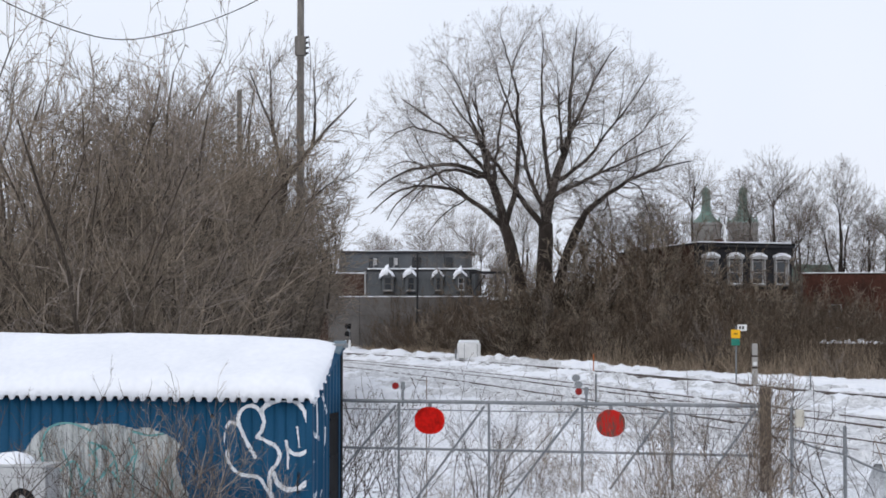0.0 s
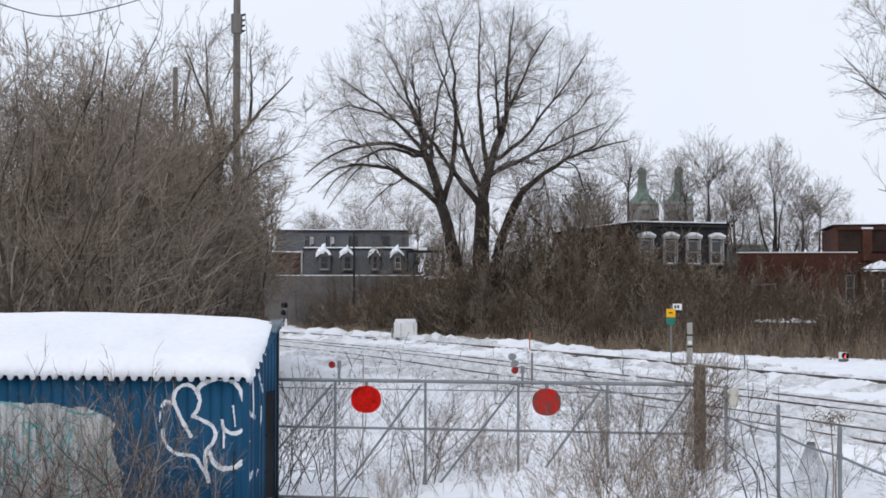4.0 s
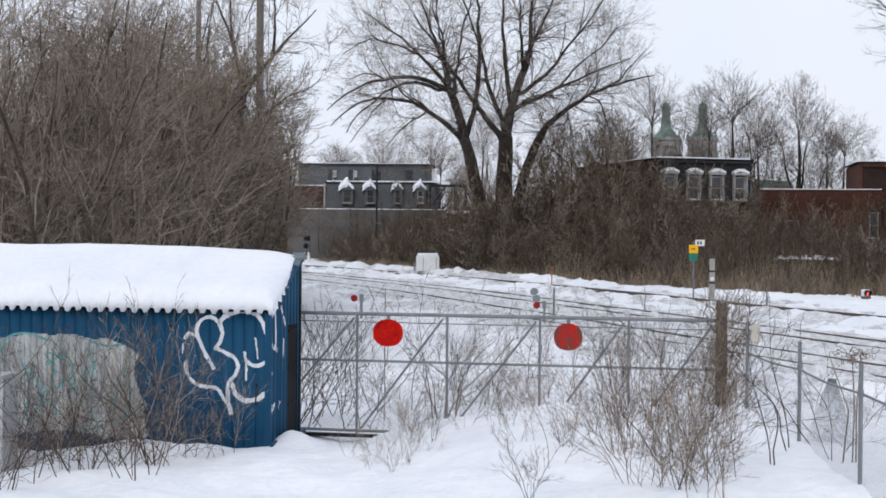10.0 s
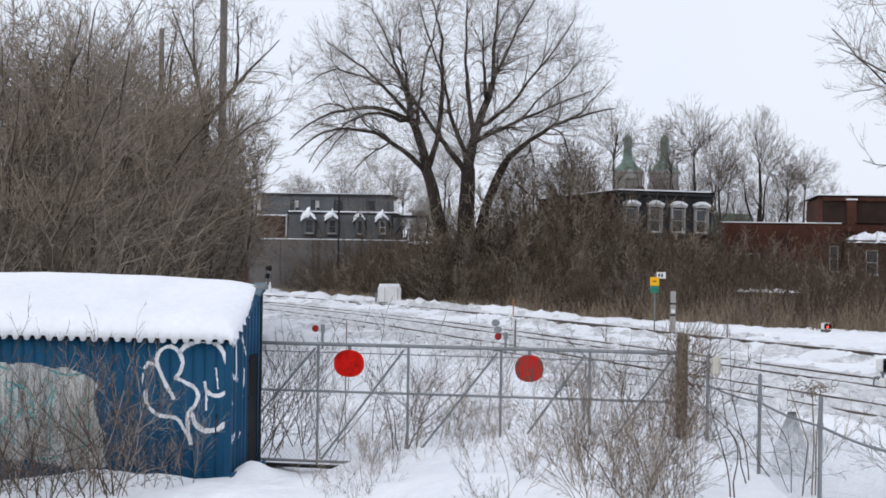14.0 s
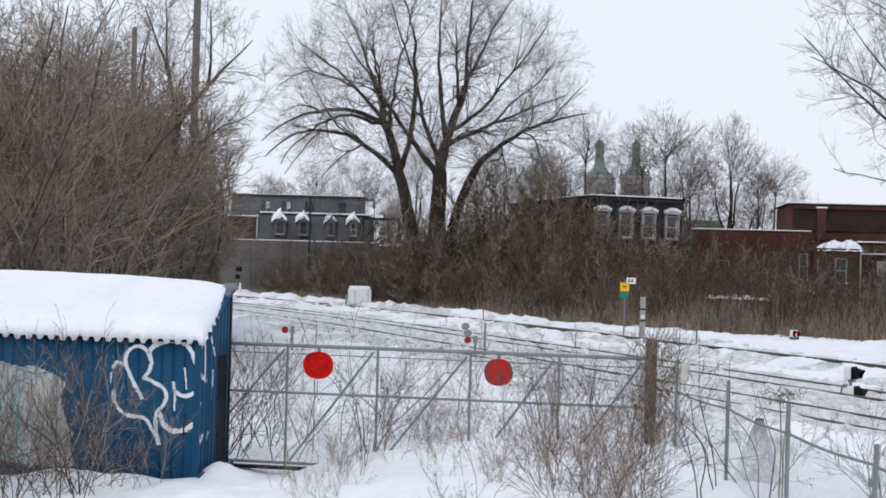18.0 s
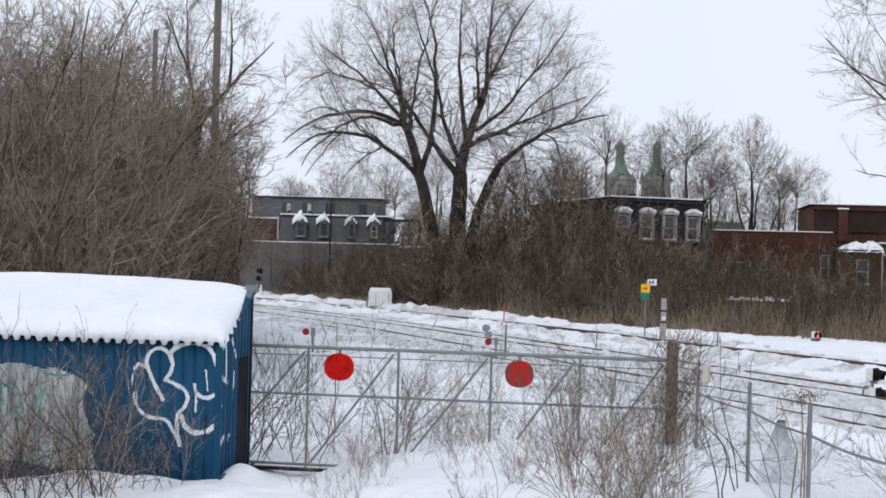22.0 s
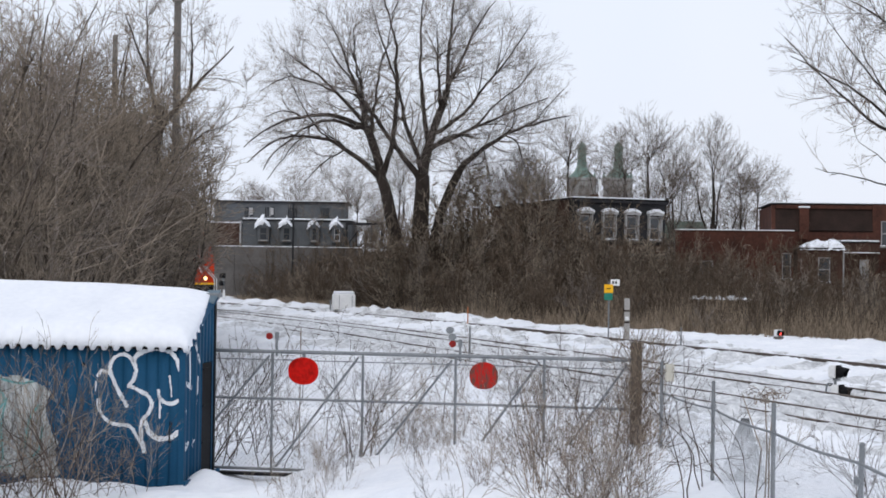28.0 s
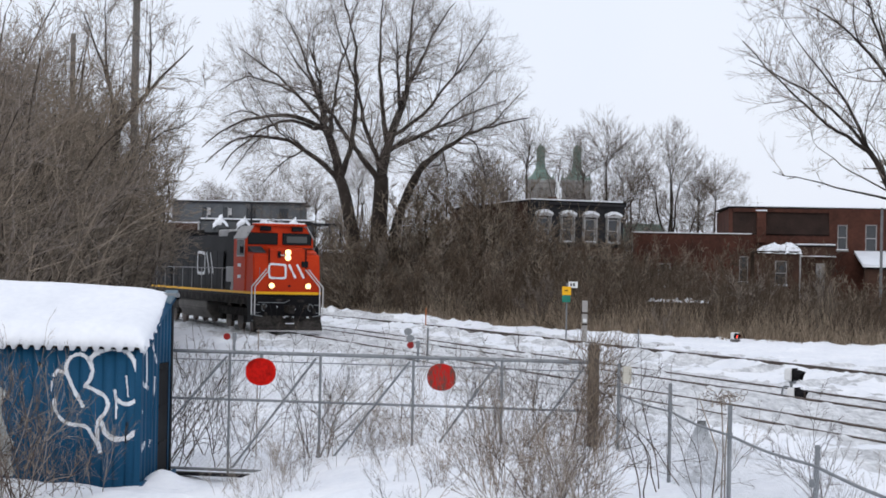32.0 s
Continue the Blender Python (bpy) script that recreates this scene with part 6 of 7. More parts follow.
# low red brick building
h2 = thing("low_brick_building", pose(14.7, 116.6, 0, 0, 0, -8), "low flat-roofed red brick building with snow along its parapet", "building")
part("front_wall", wall_with_openings(7.4, 5.95, [(6.70, 7.26, 3.0, 4.65), (1.6, 2.4, 2.6, 4.1)]), BRICK, h2)
window(h2, 6.70, 7.26, 3.0, 4.65, trim=0.07)
window(h2, 1.6, 2.4, 2.6, 4.1)
part("side_wall", boxm(0, 0.3, 0.3, 9, -0.4, 5.9), BRICK, h2)
part("side_wall", boxm(7.1, 7.4, 0.3, 9, -0.4, 5.9), BRICK, h2)
part("back_wall", boxm(0.3, 7.1, 8.7, 9, -0.4, 5.9), BRICK, h2)
part("roof", boxm(0.3, 7.1, 0.3, 8.7, 5.6, 5.7), BLACK, h2)
part("parapet", boxm(-0.06, 7.46, -0.06, 0.32, 5.95, 6.03, bev=0.02), BRICK_BROWN, h2)
snow_slab(h2, -0.05, 7.45, -0.05, 0.31, 6.03, 0.06, "parapet_snow")
snow_slab(h2, 0.35, 7.05, 0.35, 8.6, 5.7, 0.2)

# mansard-roofed brick house with annex
h3 = thing("mansard_brick_house", pose(20.7, 120.0, 0, 0, 0, -5), "red brick house with brown mansard roof and snowy annex", "house")
part("front_wall", wall_with_openings(6.45, 6.2, []), BRICK, h3).location.x = 0.75
part("mansard_front", prism(bmesh.new(), [(-0.05, 6.1), (-0.15, 6.2), (0.32, 7.85), (0.5, 7.85), (0.5, 6.1)], "x", 0.95, 7.2), BROWN_ROOF, h3, "brown shingled mansard slope")
part("mansard_trim", boxm(0.96, 7.25, 0.10, 0.5, 7.60, 7.86, bev=0.02), BRICK, h3, "red-brown beam along the roof edge")
part("rake_board", prism(bmesh.new(), [(-0.12, 6.1), (-0.22, 6.2), (0.22, 7.85), (0.5, 7.85), (0.5, 6.1)], "x", 0.68, 0.94), BRICK, h3, "red-brown corner of the mansard")
part("side_wall", boxm(0.75, 1.05, 0.5, 10, -0.4, 7.8), BRICK, h3)
part("brick_pier", boxm(2.5, 3.1, -0.22, 0.3, 5.6, 7.65, bev=0.02), BRICK, h3)
part("pier_cap", boxm(2.44, 3.16, -0.28, 0.36, 7.65, 7.75, bev=0.02), ROOF_SNOW, h3)
part("main_roof", boxm(0.6, 14.0, 0.05, 10, 7.87, 7.95, bev=0.01), BLACK, h3)
snow_slab(h3, 0.65, 13.9, 0.08, 9.9, 7.95, 0.07)
W3 = [(7.75, 8.4, 5.2, 6.85), (9.55, 10.3, 5.1, 6.9), (11.6, 12.3, 5.1, 6.8)]
wing = part("wing_wall", wall_with_openings(6.8, 7.9, [(a - 7.2, b - 7.2, c_, d_) for a, b, c_, d_ in W3]), BRICK, h3)
wing.location.x = 7.2
for a, b, c_, d_ in W3:
    window(h3, a, b, c_, d_)
part("wing_side", boxm(13.7, 14.0, 0.3, 10, -0.4, 7.9), BRICK, h3)
an = part("annex_wall", wall_with_openings(2.87, 4.9, [(1.27, 2.02, 2.85, 4.4)], 0.25), BRICK_BROWN, h3)
an.location = (1.88, -5.2, 0)
window(h3, 3.15, 3.90, 2.85, 4.4, y=-5.2)
part("annex_side", boxm(1.88, 2.13, -4.95, -0.1, -0.4, 4.9), BRICK_BROWN, h3)
part("annex_side", boxm(4.5, 4.75, -4.95, -0.1, -0.4, 4.9), BRICK_BROWN, h3)
part("annex_roof", boxm(1.86, 4.85, -5.35, -0.1, 4.9, 5.0, bev=0.02), BLACK, h3)
bm = bmesh.new()
bmesh.ops.create_grid(bm, x_segments=44, y_segments=22, size=1)
for v_ in bm.verts:
    x, y = v_.co.x, v_.co.y
    fall = max(0, 1 - max(abs(x), abs(y)) ** 5)
    lump = 0.44 + 0.3 * noise.noise((x * 2.2 + 4, y * 2.0, 0)) + 0.22 * noise.noise((x * 6, y * 6, 1)) + 0.12 * noise.noise((x * 13, y * 13, 2))
    v_.co = (3.43 + x * (1.42 + 0.1 * noise.noise((y * 3, x, 5))), -4.3 + y * (1.08 + 0.08 * noise.noise((x * 5, 0, 4))), 4.96 + fall * max(0.12, lump * (0.6 + 0.35 * min(1, max(0, x + 0.75)))) - 0.5 * max(0, -0.78 - y) * (1 + 0.9 * noise.noise((x * 7, 2, 0))))
part("annex_snow", bm, ROOF_SNOW, h3, "heaped uneven white snow")
part("downpipe", cylm((4.70, -5.28, 0), (4.70, -5.28, 4.9), 0.05, n=8), TRIM, h3)
wg = part("rear_wing_wall", wall_with_openings(2.4, 5.35, [(1.2, 1.8, 2.3, 4.3)], 0.25), BRICK_BROWN, h3)
wg.location = (4.76, -3.2, 0)
part("annex_door", boxm(5.97, 6.55, -3.12, -3.05, 2.3, 4.3, bev=0.01), TRIM, h3, "pale annex door")
part("rear_wing_roof", boxm(4.76, 7.2, -3.3, -0.05, 5.35, 5.43, bev=0.01), BLACK, h3)
snow_slab(h3, 4.78, 7.18, -3.28, -0.1, 5.43, 0.1)
part("ledge", boxm(4.78, 7.2, -3.5, -3.21, 4.62, 4.70, bev=0.01), BRICK_BROWN, h3)
snow_slab(h3, 4.78, 7.18, -3.5, -3.22, 4.70, 0.07, "ledge_snow")
lean = part("lean_to_roof", prism(bmesh.new(), [(-3.5, 4.0), (-3.5, 4.1), (0.0, 5.0), (0.0, 4.9)], "x", 8.9, 14.0), BLACK, h3)
part("lean_to_snow", prism(bmesh.new(), [(-3.55, 4.1), (-3.5, 4.28), (0.0, 5.18), (0.0, 5.0)], "x", 8.85, 14.0), ROOF_SNOW, lean)
part("lean_to_wall", boxm(9.0, 13.9, -3.3, -3.05, -0.4, 4.0), BRICK_BROWN, h3)

# grey house with four gabled dormers, and the wall before it
h4 = thing("grey_mansard_house", pose(-16.5, 150, 0, 0, 0, 0), "grey house with mansard roof and four snowy gabled dormers", "house")
part("lower_wall", boxm(0, 8.9, 0.2, 9, -0.4, 5.0), GREY_WALL, h4)
part("mansard_slope", prism(bmesh.new(), [(0.0, 5.0), (0.55, 7.0), (9, 7.0), (9, 5.0)], "x", 0, 8.9), GREY_ROOF, h4, "grey sheet-metal mansard slope")
part("roof_edge", boxm(-0.1, 9.0, 0.45, 9.1, 7.0, 7.14, bev=0.02), SLATE, h4)
snow_slab(h4, 0, 8.85, 0.6, 8.9, 7.14, 0.12)
for k in range(18):
    sm = part("roof_seam", boxm(0.2 + k * 0.48, 0.23 + k * 0.48, -0.03, 0.03, 0, 2.06), GREY_ROOF, h4)
    sm.location, sm.rotation_euler.x = (0, 0, 5.0), -math.atan2(0.55, 2.0)
rd = random.Random(6)
for x, wide, big_ in ((1.8, 0.56, 1.25), (3.7, 0.54, 1.1), (5.95, 0.44, 0.8), (7.8, 0.5, 1.0)):
    d = part("dormer", wall_with_openings(wide * 2 - 0.14, 6.6, [(0.2, wide * 2 - 0.34, 5.45, 6.45)], 0.9, 5.25), GREY_ROOF, h4)
    d.location = (x - wide + 0.07, -0.35, 0)
    fr = window(h4, x - wide + 0.27, x + wide - 0.27, 5.45, 6.45, y=-0.40, trim=0.05, snow=False)
    if x < 7:
        fr.data.materials[0] = GREY_WALL
    g = part("dormer_gable", prism(bmesh.new(), [(x - wide - 0.04, 6.45), (x + wide + 0.04, 6.45), (x, 6.98)], "y", -0.46, 0.7), GREY_ROOF, h4, "blue-grey painted gable")
    bm = bmesh.new()
    bmesh.ops.create_grid(bm, x_segments=18, y_segments=10, size=1)
    top = []
    for v_ in bm.verts:
        u, w = v_.co.x, v_.co.y
        hgt = 6.98 - abs(u) * (0.42 + 0.1 * noise.noise((x, w * 2, 3)))
        puff = max(0.0, 1 - abs(u) ** 5) * max(0.0, 1 - abs(w) ** 6) * 0.32 * big_ * (1 + 0.7 * noise.noise((u * 2.2 + x, w * 2.0, x)))
        puff *= 1.25 if u < 0.1 else 0.55
        hgt -= 0.16 * max(0, -u)
        top.append((v_, (x + u * (wide + (0.14 if u < 0 else -0.06) + 0.14 * noise.noise((u * 3, w * 4, x))), 0.12 + w * 0.62, hgt + max(0, puff))))
    for v_, c_ in top:
        v_.co = c_
    ex = bmesh.ops.solidify(bm, geom=bm.faces[:], thickness=0.03)
    part("gable_snow", bm, ROOF_SNOW, g, "slumped uneven snow cap")
    bm = bmesh.new()
    bmesh.ops.create_icosphere(bm, subdivisions=3, radius=1)
    for v_ in bm.verts:
        bump_ = 1 + 0.35 * noise.noise(v_.co * 1.7 + Vector((x, 0, 0)))
        v_.co = (x - 0.26 + v_.co.x * 0.36 * big_ * bump_, -0.28 + v_.co.y * 0.26, 6.86 + v_.co.z * 0.26 * big_ * bump_ - 0.3 * max(0, -v_.co.x) * 0.5)
    for p_ in bm.faces:
        p_.smooth = True
    part("snow_lump", bm, ROOF_SNOW, g)
ub = part("upper_storey", wall_with_openings(11.4, 8.75, [(a, a + 0.8, 7.5, 8.4) for a in (2.6, 4.4, 6.4, 9.2)], 0.3, 5.0), GREY_ROOF, h4, "grey upper storey set back")
ub.location = (-3.4, 9.2, 0)
for a, wht in ((2.6, True), (4.4, True), (6.4, False), (9.2, False)):
    part("upper_window", boxm(a - 3.4 + 0.05, a - 3.4 + 0.75, 9.28, 9.36, 7.5, 8.4), PANE, h4)
    part("window_trim", boxm(a - 3.4 + 0.38, a - 3.4 + 0.44, 9.24, 9.30, 7.5, 8.4), TRIM if wht else SLATE, h4)
    if wht:
        part("window_blind", boxm(a - 3.4 + 0.46, a - 3.4 + 0.72, 9.25, 9.27, 7.75, 8.35, bev=0.02), TRIM, h4, "pale blind behind the glass")
for a in (0.4, 7.6, 11.0):
    part("wall_pier", boxm(a - 3.4, a - 3.4 + 0.18, 9.12, 9.2, 7.0, 8.72, bev=0.01), GREY_WALL, h4)
part("upper_body", boxm(-3.3, 7.9, 9.6, 15.5, 5.0, 8.7), GREY_ROOF, h4)
part("upper_roof", boxm(-3.6, 8.2, 9.0, 16, 8.75, 8.95, bev=0.03), SLATE, h4)
snow_slab(h4, -3.5, 8.1, 9.1, 15.9, 8.95, 0.06)
part("brick_flank", boxm(-5.6, -0.05, 0.4, 9, -0.4, 6.8), BRICK_BROWN, h4, "brown brick flank wall")
snow_slab(h4, -5.6, -0.05, 0.4, 9, 6.8, 0.1)
part("corner_pipe", cylm((-0.1, 0.05, 0), (-0.1, 0.05, 7.0), 0.08, n=8), TRIM, h4)
pw = thing("yard_wall", pose(-19.2, 146.5, 0, 0, 0, 0), "long dark grey-brown yard wall topped with snow", "wall")
for k in range(5):
    part("wall_bay", boxm(k * 2.55, k * 2.55 + 2.53, 0, 0.25, -0.4, 4.85, bev=0.015), CONCRETE, pw)
snow_slab(pw, 0, 12.75, -0.02, 0.27, 4.85, 0.07, "coping_snow")
fr_ = thing("metal_frame", pose(-8.0, 149.4, 0), "dark open metal frame beside the grey house", "frame")
for x in (0.1, 3.0):
    part("post", boxm(x - 0.09, x + 0.09, -0.09, 0.09, -0.3, 6.75, bev=0.01), SLATE, fr_)
part("top_beam", boxm(0.0, 3.1, -0.07, 0.07, 6.75, 6.95, bev=0.01), SLATE, fr_)
part("brace", cylm((0.1, 0, 5.0), (1.4, 0, 6.8), 0.04, n=6), SLATE, fr_)
for x in (1.1, 2.1):
    part("baluster", boxm(x - 0.03, x + 0.03, -0.03, 0.03, -0.3, 6.75), SLATE, fr_)
part("beam_snow", boxm(1.0, 1.7, -0.1, 0.1, 6.95, 7.15, bev=0.06), ROOF_SNOW, fr_)
lp_ = thing("thin_pole", pose(-11.9, 145.0, 0), "thin dark metal pole before the grey house", "pole")
part("shaft", cylm((0, 0, -0.3), (0, 0, 8.2), 0.09, 0.07, n=8), SLATE, lp_)
part("cap", cylm((0, 0, 8.2), (0, 0, 8.3), 0.1, 0.06, n=8), SLATE, lp_)
gp = thing("thin_pole", pose(25.46, 97.0, 0), "thin grey metal pole among the brush", "pole")
part("shaft", cylm((0, 0, -0.3), (0, 0, 7.1), 0.085, 0.075, n=8), GALV, gp)
part("cap", cylm((0, 0, 7.1), (0, 0, 7.18), 0.09, 0.05, n=8), GALV, gp)
gs = thing("garden_shed", pose(-6.2, 149, 0), "low shed with snow-covered roof near the tree", "shed")
part("walls", boxm(0, 1.5, 0, 2, 0, 4.6), GREY_WALL, gs)
snow_slab(gs, -0.1, 1.6, -0.1, 2.1, 4.6, 0.25)

# church with two copper-domed towers, far off
church = thing("church", pose(31.4, 420, 0, 0, 0, -8), "grey stone church with twin green copper domes", "church")


def lathe(rows, n=16):
    bm = bmesh.new()
    rings = [[bm.verts.new((r * math.cos(2 * math.pi * i / n), r * math.sin(2 * math.pi * i / n), z)) for i in range(n)] for r, z in rows]
    for a, b in zip(rings[:-1], rings[1:]):
        for i in range(n):
            bm.faces.new((a[i], a[(i + 1) % n], b[(i + 1) % n], b[i]))
    bm.faces.new(rings[0][::-1])
    bm.faces.new(rings[-1])
    return bm


for x in (0.0, 8.3):
    tw = part("tower", wall_with_openings(6.4, 23.6, [(1.2, 2.2, 18.5, 22.3), (4.2, 5.2, 18.5, 22.3), (2.7, 3.7, 18.5, 22.3)], 0.6, 0), STONE, church)
    tw.location = (x - 3.2, -3.2, 0)
    bd = part("tower_body", boxm(-3.2, 3.2, -2.4, 3.2, 0, 23.6), STONE, church)
    bd.location.x = x
    cn_ = part("tower_cornice", boxm(-3.5, 3.5, -3.5, 3.5, 23.4, 24.1, bev=0.15), STONE, church)
    cn_.location.x = x
    for dx in (-3.1, 3.1):
        pn = part("pinnacle", cylm((dx, -3.1, 24.1), (dx, -3.1, 25.3), 0.35, 0.1, n=8), COPPER, church)
        pn.location.x = x
    dm = part("dome", lathe([(3.5, 24.0), (3.3, 24.25), (2.85, 24.6), (2.3, 25.1), (1.75, 25.7), (1.35, 26.3), (1.12, 27.0), (1.1, 27.5), (1.2, 27.6), (1.2, 27.8)], 8), COPPER, church, "flared green copper dome")
    dm.location.x = x
    ln_ = part("lantern", lathe([(0.98, 27.8), (0.98, 30.6), (1.1, 30.7), (1.1, 30.85), (1.0, 31.3), (0.78, 31.8), (0.4, 32.15), (0.1, 32.3), (0.04, 32.7)]), COPPER, church, "green copper lantern")
    ln_.location.x = x
part("nave_roof", prism(bmesh.new(), [(-2, 10.0), (30, 10.0), (28, 14.6), (2, 15.4)], "y", 6, 40), COPPER, church, "green copper nave roof")
part("nave_wall", boxm(-1, 29, 6.5, 39, 0, 10), STONE, church)
snow_slab(church, 18, 20, 5.9, 12, 14.6, 0.4)


# ---- railway fittings ----
hut = thing("equipment_cabinet", pose(-6.22, 115.5, ground_z(-6.22, 115.5) - 0.05, 0, 0, 8), "white metal equipment cabinet with rounded snowy top beside the track", "cabinet")
part("body", boxm(-0.7, 0.7, -0.5, 0.5, 0, 0.98, bev=0.06), WHITE, hut)
part("snow_top", boxm(-0.64, 0.64, -0.46, 0.46, 0.95, 1.16, bev=0.1), ROOF_SNOW, hut)
part("door", boxm(-0.3, 0.45, -0.525, -0.49, 0.1, 0.85, bev=0.01), WHITE, hut)
part("seam", boxm(-0.34, -0.31, -0.51, -0.49, 0.05, 0.9), GALV, hut)
part("seam", boxm(0.47, 0.5, -0.51, -0.49, 0.05, 0.9), GALV, hut)
part("lifting_eye", boxm(0.62, 0.76, -0.05, 0.05, 0.6, 0.8, bev=0.02), GALV, hut)
part("conduit_post", cylm((-0.85, -0.2, 0), (-0.85, -0.2, 0.6), 0.06, n=8), GALV, hut)

sg = thing("track_sign", pose(6.87, 76.0, 0.5), "track sign with white, yellow and green boards", "sign")
part("post", cylm((0, 0, -0.1), (0, 0, 2.5), 0.03, n=8), GALV, sg)
part("white_board", boxm(0.06, 0.44, -0.05, -0.03, 2.30, 2.56, bev=0.004), WHITE, sg, "small white board with dark bars")
for k in range(2):
    part("bar", boxm(0.13 + 0.12 * k, 0.2 + 0.12 * k, -0.056, -0.05, 2.37, 2.49), BLACK, sg)
part("yellow_board", boxm(-0.20, 0.17, -0.055, -0.035, 2.0, 2.35, bev=0.004), YELLOW, sg, "yellow square board")
part("bar", boxm(-0.1, 0.06, -0.062, -0.055, 2.16, 2.2), BLACK, sg)
part("green_board", boxm(-0.20, 0.15, -0.05, -0.03, 1.70, 1.98, bev=0.004), GREEN, sg, "green square board")

mp_ = thing("marker_post", pose(7.75, 77.2, 0.6), "pale wooden marker post with dark bands", "post")
part("shaft", boxm(-0.11, 0.11, -0.08, 0.08, -0.2, 1.66, bev=0.015), mat("pale_weathered_wood", (0.26, 0.25, 0.24), (0.40, 0.39, 0.38), 0.9, 2, 20, 0.2), mp_)
for z in (0.62, 1.1):
    part("band", boxm(-0.115, 0.115, -0.085, 0.085, z, z + 0.08), WOOD_DARK, mp_)
part("plate", boxm(-0.08, 0.08, -0.10, -0.08, 0.75, 0.9, bev=0.004), WHITE, mp_)


def dwarf(name, m, heads, label, lit, shell=None):
    ob = thing(name, m, label, "signal")
    part("base", boxm(-0.16, 0.16, -0.16, 0.16, -0.3, 0.12, bev=0.02), CONCRETE, ob)
    part("mast", cylm((-0.05, 0, 0), (-0.05, 0, 0.2 + 0.4 * (heads - 1)), 0.035, n=8), GALV, ob)
    for k in range(heads):
        z = 0.26 + 0.45 * k
        x = 0.08 if k == 0 and heads > 1 else 0.0
        hd = part("signal_head", boxm(x - 0.19, x + 0.02, -0.13, 0.13, z - 0.15, z + 0.15, bev=0.05), shell or WHITE, ob, "pale signal housing")
        part("backplate", boxm(x + 0.02, x + 0.045, -0.145, 0.145, z - 0.155, z + 0.155, bev=0.012), WHITE if lit else BLACK, hd)
        bm = bmesh.new()
        steps = 14
        for i in range(steps + 1):
            a = math.radians(-52 + 284 * i / steps)
            reach = 0.20 + 0.10 * max(0.0, math.sin(a))
            for r_, x_ in ((0.135, 0.045), (0.128, reach), (0.118, reach), (0.125, 0.045)):
                bm.verts.new((x + x_, math.cos(a) * r_, z + math.sin(a) * r_ - 0.16 * (x_ - 0.045)))
        bm.verts.ensure_lookup_table()
        for i in range(steps):
            a = 4 * i
            for p_, q_2 in ((0, 1), (1, 2), (2, 3), (3, 0)):
                bm.faces.new((bm.verts[a + p_], bm.verts[a + q_2], bm.verts[a + 4 + q_2], bm.verts[a + 4 + p_]))
        part("hood", bm, BLACK, hd)
        part("bracket", boxm(x - 0.10, x + 0.06, -0.05, 0.05, z - 0.21, z - 0.14, bev=0.015), GALV, hd)
        part("lens", cylm((x + 0.045, 0, z), (x + 0.06, 0, z), 0.085, n=14), LAMP_RED if lit else BLACK, hd, "lit red lens" if lit else "dark lens")
    if heads > 1:
        loop = smooth_line([(-0.12, 0.0, 0.42), (-0.26, 0.02, 0.40), (-0.30, 0.03, 0.2), (-0.27, 0.02, 0.0)], 5)
        part("cable_conduit", tubes("cable_conduit", [(*a, *b, 0.022, 0.022) for a, b in zip(loop[:-1], loop[1:])], 6), GALV, ob)
    return ob


dwarf("dwarf_signal", pose(9.3, 43.2, ground_z(9.3, 43.2) - 0.13, 0, 0, -38), 2, "two-headed dwarf railway signal seen from the side", False)
dwarf("dwarf_signal", pose(14.5, 79.2, ground_z(14.5, 79.2) + 0.12, 0, 0, -62), 1, "small white dwarf signal showing red", True)
far_signal = dwarf("dwarf_signal", pose(-16.8, 140.0, 1.62, 0, 0, 120), 2, "dark dwarf signal at the thicket's edge", False, BLACK)
far_signal.scale = (1.3, 1.3, 1.3)
plinth = part("signal_plinth", boxm(-17.0, -16.6, 139.8, 140.2, 0.4, 1.5, bev=0.05), WHITE)
tagged(plinth, "pale snow-dusted plinth under the dark signal", "plinth")
for x, y, h, m_, lb in ((1.24, 90.0, 1.0, ORANGE, "thin orange marker stake in the snow"), (9.1, 70.0, 0.75, GALV, "thin grey marker stake in the snow"), (0.83, 55.0, 0.9, GALV, "thin grey marker stake beside the track")):
    st = thing("marker_stake", pose(x, y, ground_z(x, y)), lb, "stake", "marker stakes")
    part("rod", cylm((0, 0, -0.2), (0, 0, h), 0.028, n=8), m_, st)
    part("tip", cylm((0, 0, h), (0, 0, h + 0.08), 0.034, 0.02, n=8), m_, st)
ts = thing("timber_stack", pose(14.0, 92.5, ground_z(14.0, 92.5) - 0.1, 0, 0, -20), "low dark timber stack under snow among the brush", "timber")
for k in range(4):
    part("beam", boxm(-1.7 + 0.1 * (k % 2), 1.7 - 0.12 * (k // 2), -0.4, 0.4, 0.32 * k, 0.32 * k + 0.3, bev=0.03), WOOD_DARK, ts)
bm = bmesh.new()
bmesh.ops.create_grid(bm, x_segments=30, y_segments=10, size=1)
for v_ in bm.verts:
    x, y = v_.co.x, v_.co.y
    v_.co = (x * 1.62, y * 0.42, 1.25 + max(0, 1 - x ** 6) * max(0, 1 - y ** 4) * (0.05 + 0.34 * noise.noise((x * 5, y * 2, 2))))
part("snow_top", bm, ROOF_SNOW, ts, "ragged white snow layer")


# ---- diesel locomotive: origin on the rails under its nose, length along +y ----
loco = thing("locomotive", Matrix.Identity(4), "red-fronted black diesel locomotive with lit headlights", "locomotive")


